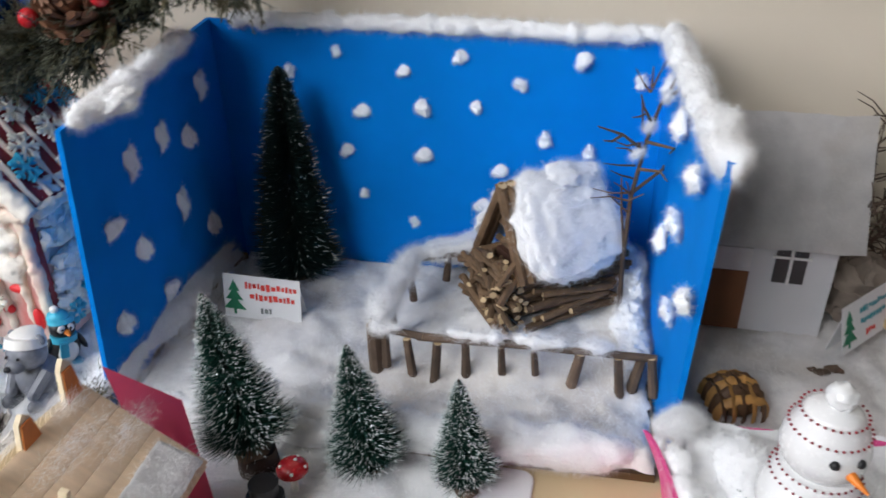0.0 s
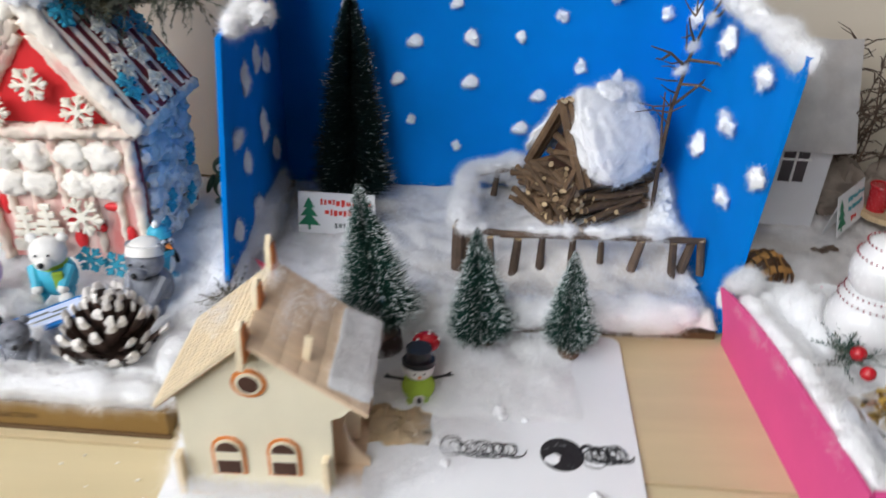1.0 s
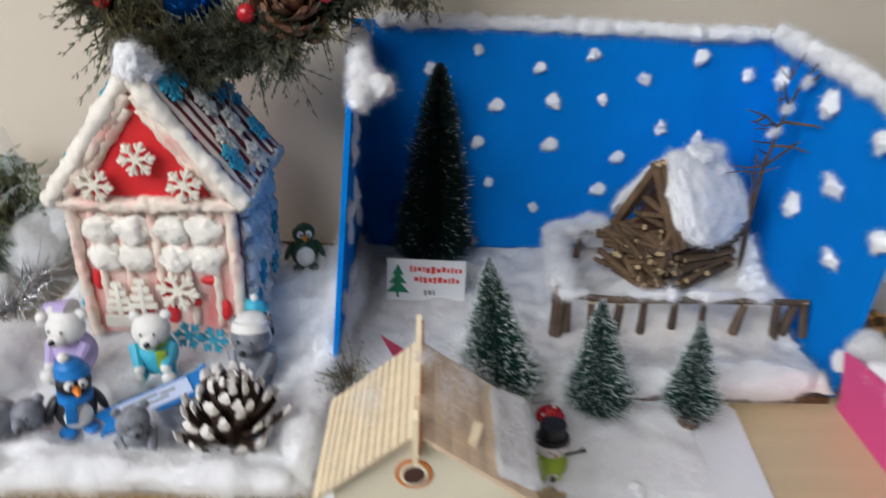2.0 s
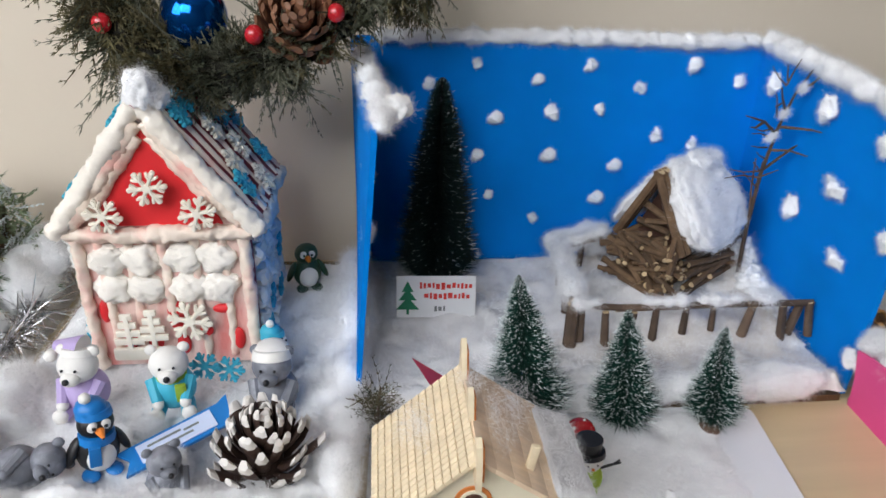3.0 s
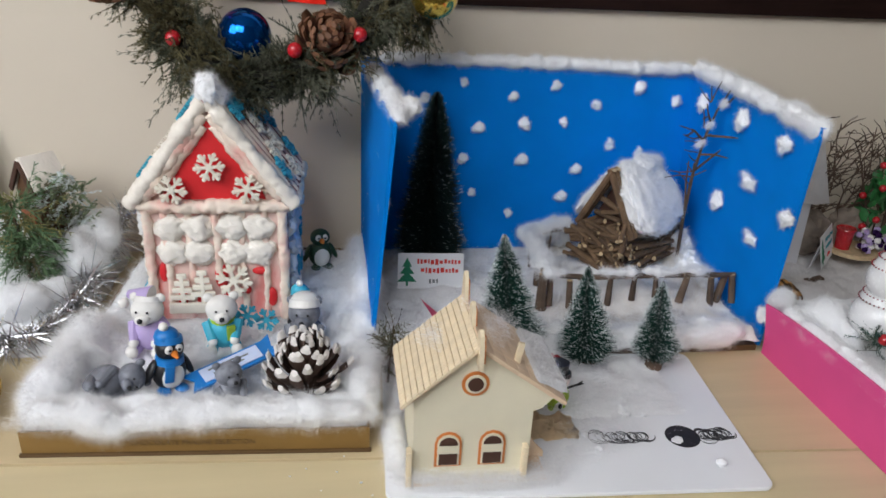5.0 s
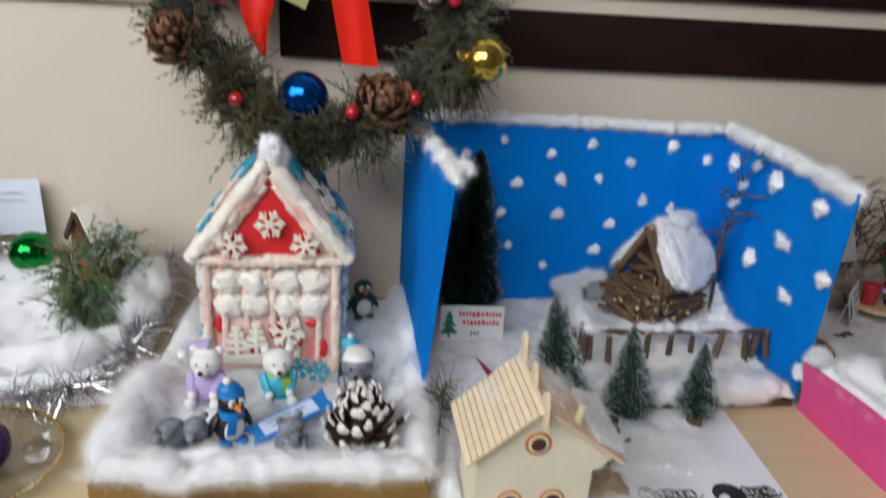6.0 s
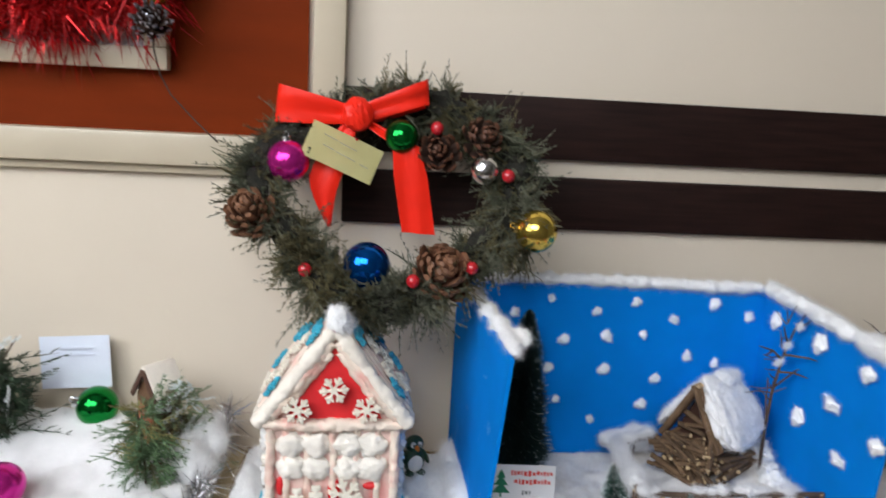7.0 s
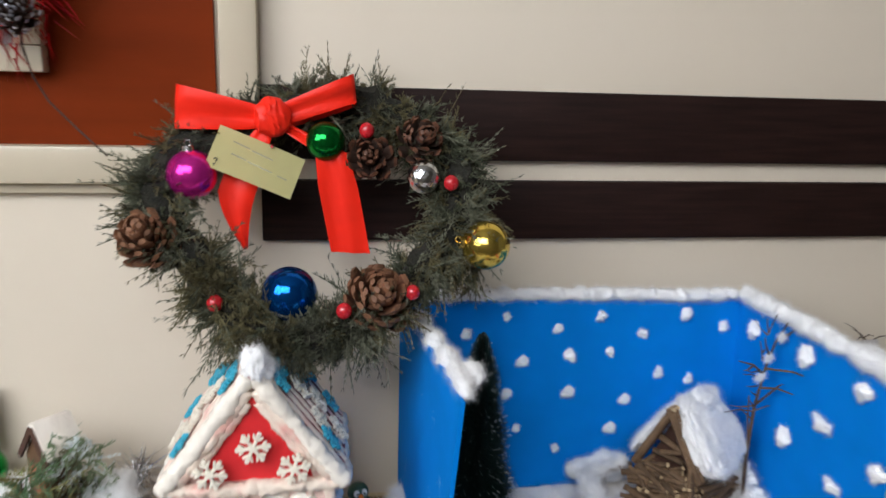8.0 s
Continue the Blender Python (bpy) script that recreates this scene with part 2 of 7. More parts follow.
def part(name, data, mats, parent=None, label="", world=False, smooth=True, m=None, crease=38):
    """Links a bmesh (or a ready mesh) as one mesh object under a thing or part. world: its coordinates are the world's."""
    if isinstance(data, bmesh.types.BMesh):
        if world and parent is not None:
            up = parent.matrix_basis if parent.parent is None else parent.parent.matrix_basis @ parent.matrix_basis
            data.transform(up.inverted())
        data = as_mesh(name, data, mats, smooth, crease)
    ob = new(name, data)
    if parent is not None:
        ob.parent = parent
    if m is not None:
        ob.matrix_basis = m
    return tagged(ob, label) if label else ob


def box(bm, size, loc=(0, 0, 0), rot=(0, 0, 0), mi=0, bevel=0.0, m=None):
    mm = xf(loc, rot, size)
    r = bmesh.ops.create_cube(bm, size=1, matrix=mm if m is None else m @ mm)
    fs = {f for v in r["verts"] for f in v.link_faces}
    for f in fs:
        f.material_index = mi
    if bevel:
        es = list({e for f in fs for e in f.edges})
        for f in bmesh.ops.bevel(bm, geom=es, offset=bevel, segments=2, affect="EDGES", profile=0.6)["faces"]:
            f.material_index = mi


def ball(bm, r, loc=(0, 0, 0), scale=(1, 1, 1), rot=(0, 0, 0), mi=0, sub=2):
    g = bmesh.ops.create_icosphere(bm, subdivisions=sub, radius=r, matrix=xf(loc, rot, scale))
    for f in {f for v in g["verts"] for f in v.link_faces}:
        f.material_index = mi
    return g["verts"]


def rod(bm, p, q, r1, r2=None, mi=0, seg=8, cap=0):
    p, q = Vector(p), Vector(q)
    d = q - p
    m = Matrix.Translation((p + q) / 2) @ d.to_track_quat("Z", "Y").to_matrix().to_4x4()
    g = bmesh.ops.create_cone(bm, cap_ends=True, segments=seg, radius1=r1, radius2=r1 if r2 is None else r2, depth=d.length, matrix=m)
    for f in {f for v in g["verts"] for f in v.link_faces}:
        f.material_index = cap if len(f.verts) == seg and seg > 4 else mi
    return g["verts"]


def tube(bm, pts, radii, seg=8, mi=0, flat=1.0):
    """A swept round bar through points; radii: one or one a point; flat squashes it across."""
    pts = [Vector(p) for p in pts]
    radii = radii if isinstance(radii, (list, tuple)) else [radii] * len(pts)
    rings, last = [], None
    for i, p in enumerate(pts):
        d = (pts[min(i + 1, len(pts) - 1)] - pts[max(i - 1, 0)]).normalized()
        a = d.orthogonal().normalized() if last is None else (last - d * last.dot(d)).normalized()
        last, b = a, d.cross(a)
        rings.append([bm.verts.new(p + (a * math.cos(2 * math.pi * k / seg) + b * math.sin(2 * math.pi * k / seg) * flat) * radii[i]) for k in range(seg)])
    for r, s in zip(rings, rings[1:]):
        for k in range(seg):
            bm.faces.new((r[k], r[(k + 1) % seg], s[(k + 1) % seg], s[k])).material_index = mi
    for r, flip in ((rings[0], True), (rings[-1], False)):
        bm.faces.new(r[::-1] if flip else r).material_index = mi


def prism(bm, poly, y0, y1, mi=0, axis="y"):
    """A polygon of (x, z) pushed from y0 to y1; axis z: a polygon of (x, y) pushed from z0 to z1."""
    put = (lambda a, b, c: (a, c, b)) if axis == "y" else (lambda a, b, c: (a, b, c))
    lo = [bm.verts.new(put(a, b, y0)) for a, b in poly]
    hi = [bm.verts.new(put(a, b, y1)) for a, b in poly]
    fs = [bm.faces.new(lo), bm.faces.new(hi[::-1])]
    n = len(poly)
    for i in range(n):
        fs.append(bm.faces.new((lo[i], hi[i], hi[(i + 1) % n], lo[(i + 1) % n])))
    for f in fs:
        f.material_index = mi
    bmesh.ops.recalc_face_normals(bm, faces=fs)


def lumpy(verts, amount, scale, seed=0.0):
    for v in verts:
        n = noise.noise_vector(v.co * scale + Vector((seed, seed * 1.7, -seed)))
        v.co += n * amount


def blade_mesh(name, base, tip, width, mats, index=None, rng=None):
    """Many thin tapered blades, from base to tip, as one mesh."""
    base, tip = np.asarray(base, float), np.asarray(tip, float)
    n = len(base)
    d = tip - base
    rnd = (rng or np.random.RandomState(1)).normal(size=(n, 3))
    side = np.cross(d, rnd)
    side /= np.linalg.norm(side, axis=1)[:, None] + 1e-9
    w = np.broadcast_to(np.asarray(width, float), (n,))[:, None] / 2
    v = np.stack([base - side * w, base + side * w, tip], 1).reshape(-1, 3)
    me = bpy.data.meshes.new(name)
    me.from_pydata(v.tolist(), [], np.arange(3 * n).reshape(-1, 3).tolist())
    for m in mats if isinstance(mats, (list, tuple)) else [mats]:
        me.materials.append(m)
    if index is not None:
        me.polygons.foreach_set("material_index", np.asarray(index, dtype=np.int32))
    return me


def fuzz_on(ob_mesh, n, length, seed=0, up=0.4):
    """Points and tips of loose fibres that stand off a mesh's faces."""
    rng = np.random.RandomState(seed)
    me = ob_mesh
    me.calc_loop_triangles()
    co = np.empty(len(me.vertices) * 3)
    me.vertices.foreach_get("co", co)
    co = co.reshape(-1, 3)
    tri = np.empty(len(me.loop_triangles) * 3, dtype=np.int32)
    me.loop_triangles.foreach_get("vertices", tri)
    t = co[tri.reshape(-1, 3)]
    nn = np.cross(t[:, 1] - t[:, 0], t[:, 2] - t[:, 0])
    ar = np.linalg.norm(nn, axis=1) + 1e-12
    pick = rng.choice(len(t), n, p=ar / ar.sum())
    u, w = rng.rand(n, 1), rng.rand(n, 1)
    flip = (u + w) > 1
    u, w = np.where(flip, 1 - u, u), np.where(flip, 1 - w, w)
    p = t[pick, 0] + u * (t[pick, 1] - t[pick, 0]) + w * (t[pick, 2] - t[pick, 0])
    nr = nn[pick] / ar[pick][:, None]
    d = rng.normal(size=(n, 3)) + nr * up
    d -= nr * np.minimum(0, (d * nr).sum(1, keepdims=True))
    d /= np.linalg.norm(d, axis=1)[:, None]
    return p - nr * 0.0004, p + d * length * (0.4 + rng.rand(n, 1))


def fibres(name, me, n, length, parent, material, seed=0, width=0.00022, label=""):
    b, t = fuzz_on(me, n * 4, length * 1.2, seed)
    fm = FLUFF_GREY if material is COTTON_GREY else FLUFF
    ob = part(name, blade_mesh(name, b, t, width, fm, rng=np.random.RandomState(seed + 7)), fm, parent, label)
    return tagged(ob, kind="stuff")


def cotton_roll(name, parent, pts, radius, seed=0, world=True, material=None, fuzz=900, lumps=1.0, label="", length=0.007):
    """Pulled cotton laid along a line: one uneven soft roll with loose fibres."""
    pts = [Vector(p) for p in pts]
    dense = []
    for a, b in zip(pts, pts[1:]):
        k = max(2, int((b - a).length / (radius * 0.34)))
        dense += [a.lerp(b, i / k) for i in range(k)]
    dense.append(pts[-1])
    n, off = len(dense), Vector((seed * 1.37, seed * 0.71, seed * 2.3))
    f = 0.45 / radius
    radii = []
    for i, p in enumerate(dense):
        end = min(i, n - 1 - i) * 0.34
        taper = math.sqrt(min(1.0, (end + 0.08) / 1.1))
        radii.append(radius * taper * (1.0 + 0.45 * lumps * noise.noise(p * f + off)))
    bm = bmesh.new()
    tube(bm, dense, radii, 16)
    for v in bm.verts:
        q = v.co * f
        v.co += noise.noise_vector(q * 1.5 + off) * radius * 0.34 + noise.noise_vector(q * 4.5 + off) * radius * 0.20 + noise.noise_vector(q * 11 + off) * radius * 0.10
    material = material or COTTON
    ob = part(name, bm, material, parent, label, world, crease=180)
    fibres("loose_fibre", ob.data, int(fuzz * 1.7), length, ob, material, seed)
    return ob


def puff(name, parent, loc, size, seed=0, fuzz=500, length=0.006, world=False, material=None, label="", rot=(0, 0, 0), ragged=1.0):
    """A pulled tuft of cotton about a point: an uneven core with loose fibres."""
    bm = bmesh.new()
    ball(bm, 1.0, (0, 0, 0), (1, 1, 1), (0, 0, 0), 0, 4)
    off = Vector((seed * 1.9, seed * 0.37, seed * 2.7))
    for v in bm.verts:
        n = v.co.normalized()
        k = 0.86 + 0.34 * ragged * noise.noise(n * 1.4 + off) + 0.17 * ragged * noise.noise(n * 3.2 + off) + 0.05 * noise.noise(n * 8 + off)
        v.co = n * k + noise.noise_vector(n * 4 + off) * 0.05
    bm.transform(xf(loc, rot, size))
    material = material or COTTON
    ob = part(name, bm, material, parent, label, world, crease=180)
    fibres("loose_fibre", ob.data, fuzz // 2, length, ob, material, seed, 0.0002)
    return ob


def wisps(name, parent, spots, n, length=0.012, width=0.00018, seed=0, world=False, label="", material=None):
    """Loose cotton teased out thin: fibres alone, thickest in the middle of each spot (place, half sizes)."""
    rng = np.random.RandomState(seed)
    area_of = np.array([sz[0] * sz[1] + sz[0] * sz[2] + sz[1] * sz[2] for _, sz in spots])
    pick = rng.choice(len(spots), n, p=area_of / area_of.sum())
    c, h = np.array([p for p, _ in spots], float)[pick], np.array([z for _, z in spots], float)[pick]
    d = rng.normal(size=(n, 3))
    d /= np.linalg.norm(d, axis=1)[:, None]
    base = c + d * h * (rng.rand(n, 1) ** 0.55)
    e = rng.normal(size=(n, 3)) * (h / h.max(1, keepdims=True)) ** 0.6
    e /= np.linalg.norm(e, axis=1)[:, None]
    me = blade_mesh(name, base, base + e * length * (0.4 + rng.rand(n, 1)), width, material or FLUFF, rng=rng)
    if world and parent is not None:
        me.transform(parent.matrix_basis.inverted())
    return tagged(part(name, me, None, parent, label), kind="stuff")


def cotton_sheet(name, parent, x0, x1, y0, y1, step, height, seed=0, material=None, fuzz=2500, world=True, label="", rough=0.006, length=0.007, drop=0.0):
    """A sheet of cotton over a rectangle; height(x, y) gives its upper side, the rim falls to drop and wanders."""
    bm = bmesh.new()
    nx, ny = int((x1 - x0) / step) + 1, int((y1 - y0) / step) + 1
    grid = []
    for i in range(nx + 1):
        row = []
        for j in range(ny + 1):
            u, v = i / nx, j / ny
            edge = min(u * nx, (1 - u) * nx, v * ny, (1 - v) * ny)
            x, y = x0 + (x1 - x0) * u, y0 + (y1 - y0) * v
            p = Vector((x, y, seed * 3.1))
            n = noise.fractal(p * 38, 1.0, 2.0, 4) * rough + noise.noise(p * 160) * rough * 0.35
            z = height(x, y) + n
            if edge < 2.5:
                x += noise.noise(p * 55) * 0.007
                y += noise.noise(p * 55 + Vector((9, 4, 2))) * 0.007
                z = drop + (z - drop) * (edge / 2.5) ** 0.45
            row.append(bm.verts.new((x, y, z)))
        grid.append(row)
    for i in range(nx):
        for j in range(ny):
            bm.faces.new((grid[i][j], grid[i + 1][j], grid[i + 1][j + 1], grid[i][j + 1]))
    material = material or COTTON
    ob = part(name, bm, material, parent, label, world and parent is not None, crease=180)
    fibres("loose_fibre", ob.data, int(fuzz * 1.8), length, ob, material, seed + 3)
    return ob


# ---- room ----
Z0, ZC = -0.76, 2.5
bm = bmesh.new()
box(bm, (4.6, 0.12, ZC - Z0), (0.2, 0.075, (Z0 + ZC) / 2))
tagged(part("wall_north", bm, PLASTER), "cream painted plaster wall behind the table", "wall", kind="structure")
bm = bmesh.new()
box(bm, (0.12, 2.46, ZC - Z0), (2.5, -1.13, (Z0 + ZC) / 2))
tagged(part("wall_east", bm, DADO), "dull olive-grey painted plain wall", "wall", kind="structure")


def wall_with_window(name, m, width, a, b, z0, z1):
    """A wall along local x with one opening from a to b."""
    bm = bmesh.new()
    box(bm, (a, 0.12, ZC - Z0), (a / 2, 0, (Z0 + ZC) / 2), m=m)
    box(bm, (width - b, 0.12, ZC - Z0), ((width + b) / 2, 0, (Z0 + ZC) / 2), m=m)
    box(bm, (b - a, 0.12, z0 - Z0), ((a + b) / 2, 0, (Z0 + z0) / 2), m=m)
    box(bm, (b - a, 0.12, ZC - z1), ((a + b) / 2, 0, (ZC + z1) / 2), m=m)
    tagged(part(name, bm, DADO), "dull olive-grey wall with a window opening", "wall", kind="structure")


def window(name, m, a, b, z0, z1):
    w = thing(name, m @ xf(((a + b) / 2, 0, z0)), "white painted window with two clear panes", "window", kind="structure")
    W, H = b - a, z1 - z0
    bm = bmesh.new()
    for x in (-W / 2 + 0.03, 0, W / 2 - 0.03):
        box(bm, (0.06, 0.06, H), (x, 0, H / 2), bevel=0.004)
    for z in (0.03, H - 0.03):
        for s in (-1, 1):
            box(bm, (W / 2 - 0.09, 0.06, 0.06), (s * W / 4, 0, z), bevel=0.004)
    part("window_frame", bm, WHITE, w)
    for s in (-1, 1):
        bm = bmesh.new()
        box(bm, (W / 2 - 0.09, 0.005, H - 0.12), (s * W / 4, 0, H / 2))
        part("pane", bm, PANE, w).visible_shadow = False


MW = pose(-2.1, -2.42, 0, 0, 0, 90)
wall_with_window("wall_west", MW, 2.52, 0.10, 1.50, 0.65, 2.2)
window("window_1", MW, 0.10, 1.50, 0.65, 2.2)
MS = pose(-2.1, -2.36, 0, 0, 0, 0)
wall_with_window("wall_south", MS, 4.6, 0.40, 1.90, 1.0, 2.45)
window("window_2", MS, 0.40, 1.90, 1.0, 2.45)
bm = bmesh.new()
box(bm, (4.8, 2.70, 0.1), (0.2, -1.09, Z0 - 0.05))
tagged(part("floor", bm, FLOOR), "brown worn linoleum floor", "floor", kind="structure")
bm = bmesh.new()
box(bm, (4.8, 2.70, 0.1), (0.2, -1.09, ZC + 0.05))
tagged(part("ceiling", bm, mat("dull_ceiling_paint", (0.26, 0.25, 0.23), 0.7, var=0.04, scale=3)), "plain dull cream painted ceiling", "ceiling", kind="structure")

# dark rails on the wall
for z0, z1, nm in ((0.391, 0.474, "lower"), (0.502, 0.598, "upper")):
    bm = bmesh.new()
    box(bm, (2.85, 0.016, z1 - z0), (1.022, 0.007, (z0 + z1) / 2), bevel=0.003)
    tagged(part("wall_rail", bm, WENGE), "dark brown varnished wooden rail fixed along the wall", "rail", "rails on the wall", "structure")

# red-brown board in a cream frame, with a smaller cream frame on it
board = thing("wall_board", pose(-1.2, 0.0, 0.46), "red-brown board in a cream painted frame on the wall", "board")
bm = bmesh.new()
box(bm, (1.45, 0.012, 1.215), (-1.182, 0.009, 1.1225), bevel=0.0)
part("panel", bm, REDWOOD, board, world=True)
bm = bmesh.new()
box(bm, (0.048, 0.034, 1.27), (-0.426, -0.002, 1.094), bevel=0.006)
part("frame_stile", bm, CREAM, board, world=True)
bm = bmesh.new()
box(bm, (1.45, 0.034, 0.048), (-1.182, -0.002, 0.493), bevel=0.006)
part("frame_rail", bm, CREAM, board, world=True)
bm = bmesh.new()
box(bm, (1.45, 0.012, 0.014), (-1.182, 0.004, 0.462), bevel=0.005)
part("bead", bm, CREAM, board, world=True)
pic = thing("picture_frame", pose(-0.95, -0.006, 0.612), "cream wooden picture frame hung on the board", "frame")
bm = bmesh.new()
box(bm, (0.50, 0.024, 0.032), (-0.904, -0.009, 0.621), bevel=0.004)
part("bottom_bar", bm, CREAM, pic, world=True)
bm = bmesh.new()
box(bm, (0.032, 0.024, 0.3), (-0.670, -0.009, 0.787), bevel=0.004)
part("side_bar", bm, CREAM, pic, world=True)
bm = bmesh.new()
box(bm, (0.464, 0.008, 0.3), (-0.918, -0.001, 0.787))
part("sheet", bm, PAPER, pic, world=True)

# ---- table ----
def y_ridge(x):
    return -0.525 - 0.045 * x


def y_front(x):
    return -0.606 - 0.025 * x


table = thing("table", pose(0, -0.3, Z0), "long beech-coloured laminate table along the wall", "table")
bm = bmesh.new()
prism(bm, [(-1.6, 0.012), (1.5, 0.012), (1.5, y_ridge(1.5)), (-1.6, y_ridge(-1.6))], -0.03, 0.0, axis="z")
part("tabletop", bm, TABLE, table, world=True, smooth=False)
for a, b in ((-1.6, -0.1001), (-0.1, 0.0199), (0.02, 1.5)):
    bm = bmesh.new()
    prism(bm, [(a, y_ridge(a) - 0.0008), (b, y_ridge(b) - 0.0008), (b, y_front(b)), (a, y_front(a))], -0.0165, -0.0012, axis="z")
    bmesh.ops.bevel(bm, geom=list(bm.edges), offset=0.0016, segments=2, affect="EDGES")
    part("front_plank", bm, STRIP, table, world=True)
bm = bmesh.new()
prism(bm, [(-1.55, y_front(-1.55) + 0.006), (1.45, y_front(1.45) + 0.006), (1.45, y_front(1.45) + 0.022), (-1.55, y_front(-1.55) + 0.022)], -0.034, -0.0165, axis="z")
part("apron_rail", bm, SAGE, table, "pale grey-green painted rail", world=True, smooth=False)
for x in (-1.30, -0.80, -0.30, 0.204, 0.704, 1.20):
    bm = bmesh.new()
    box(bm, (0.036, 0.016, 0.166), (x, y_front(x) + 0.014, -0.117), bevel=0.001)
    part("apron_stile", bm, SAGE, table, world=True)
bm = bmesh.new()
prism(bm, [(-1.55, y_front(-1.55) + 0.034), (1.45, y_front(1.45) + 0.034), (1.45, y_front(1.45) + 0.044), (-1.55, y_front(-1.55) + 0.044)], -0.2, -0.032, axis="z")
part("apron_panel", bm, mat("dark_red_brown_veneer", (0.085, 0.028, 0.014), 0.5, var=0.25, scale=8, bump=0.1, stretch=(1, 1, 6)), table, "dark red-brown recessed panel", world=True, smooth=False)
for x, y in ((-1.5, -0.05), (1.4, -0.05), (-1.5, -0.45), (1.4, -0.58)):
    bm = bmesh.new()
    box(bm, (0.05, 0.05, 0.73), (x, y, Z0 + 0.365), bevel=0.004)
    part("leg", bm, WHITE, table, world=True)


# ---- blue winter scene ----
BX0, BX1, BY, BF = -0.213, 0.292, -0.03, -0.342
blue = thing("winter_diorama", pose(0.04, -0.19, 0), "open blue card box with cotton snowflakes and cotton-covered rims", "diorama")


def panel(name, a, b, c, d, thick, push):
    """A card panel with corners a, b (bottom) and c, d (top), thickened along push."""
    bm = bmesh.new()
    n, grid = 10, []
    push = Vector(push) * thick
    for side in (Vector((0, 0, 0)), push):
        rows = []
        for i in range(n + 1):
            lo, hi = Vector(a).lerp(Vector(b), i / n), Vector(d).lerp(Vector(c), i / n)
            rows.append([bm.verts.new(lo.lerp(hi, j / n) + side) for j in range(n + 1)])
        grid.append(rows)
    for s in range(2):
        for i in range(n):
            for j in range(n):
                q = (grid[s][i][j], grid[s][i + 1][j], grid[s][i + 1][j + 1], grid[s][i][j + 1])
                bm.faces.new(q if s == 0 else q[::-1])
    for i in range(n):
        for j in (0, n):
            bm.faces.new((grid[0][i][j], grid[0][i + 1][j], grid[1][i + 1][j], grid[1][i][j]))
            bm.faces.new((grid[0][j][i], grid[0][j][i + 1], grid[1][j][i + 1], grid[1][j][i]))
    bmesh.ops.recalc_face_normals(bm, faces=bm.faces)
    return part(name, bm, BLUE, blue, world=True)


back_panel = panel("back_panel", (BX0 - 0.005, BY, 0.004), (BX1 + 0.005, BY, 0.004), (BX1 + 0.005, BY, 0.312), (BX0 - 0.005, BY, 0.318), 0.005, (0, 1, 0))
right_panel = panel("right_panel", (BX1, BY - 0.0002, 0.004), (BX1 + 0.003, BF + 0.012, 0.004), (BX1 + 0.011, BF, 0.300), (BX1, BY - 0.0002, 0.312), 0.005, (1, 0, 0))
left_panel = panel("left_panel", (BX0, BY - 0.0002, 0.004), (BX0, BF, 0.004), (BX0 + 0.025, BF - 0.001, 0.298), (BX0, BY - 0.0002, 0.318), 0.005, (-1, 0, 0))
bm = bmesh.new()
prism(bm, [(BX0 + 0.001, BF + 0.006), (BX1 - 0.001, BF + 0.006), (BX1, BY), (BX0 - 0.004, BY)], 0.0, 0.008, axis="z")
part("base_board", bm, KRAFT_DARK, blue, "dark cardboard base", world=True, smooth=False)


def tuft_mesh(seed, tall=1.0):
    """A pinch of cotton, flat side to the panel."""
    bm = bmesh.new()
    ball(bm, 0.0078, (0, -0.002, 0), (1, 0.55, tall), (0, seed * 37, 0), 0, 4)
    for v in bm.verts:
        q = v.co * 110 + Vector((seed * 3.3, 1, 2))
        v.co += noise.noise_vector(q) * 0.0058 + noise.noise_vector(q * 2.5) * 0.0018
        v.co.y = min(v.co.y, 0.0006)
    me = as_mesh("cotton_tuft", bm, COTTON, True, 180)
    b, t = fuzz_on(me, 1000, 0.0055, seed)
    bm = bmesh.new()
    bm.from_mesh(me)
    extra = blade_mesh("cotton_tuft", b, t, 0.00028, COTTON, [1] * len(b))
    bm.from_mesh(extra)
    return as_mesh("cotton_tuft", bm, [COTTON, FLUFF], True, 180)


TUFTS = [tuft_mesh(i) for i in range(4)]
TALL = [tuft_mesh(i + 10, 1.5) for i in range(4)]
rng = random.Random(3)
for x, z in ((-0.067, 0.286), (0.009, 0.265), (0.073, 0.283), (0.139, 0.255), (0.205, 0.282), (0.266, 0.263), (-0.042, 0.217), (0.030, 0.225),
             (0.091, 0.228), (0.169, 0.194), (0.029, 0.167), (0.118, 0.152), (-0.046, 0.115), (0.015, 0.080), (0.098, 0.107), (-0.063, 0.168), (0.218, 0.182), (-0.125, 0.262)):
    part("cotton_tuft", TUFTS[rng.randrange(4)], None, back_panel, m=blue.matrix_basis.inverted() @ xf((x, BY, z), (0, rng.uniform(-60, 60), 0), (rng.uniform(0.75, 1.05),) * 3))
for y, z in ((-0.191, 0.273), (-0.295, 0.268), (-0.238, 0.200), (-0.167, 0.149), (-0.333, 0.185), (-0.269, 0.132), (-0.073, 0.270), (-0.335, 0.05)):
    part("cotton_tuft", TALL[rng.randrange(4)], None, right_panel, m=blue.matrix_basis.inverted() @ xf((BX1 + 0.001, y, z), (0, 0, -90), (rng.uniform(1.0, 1.3),) * 3))
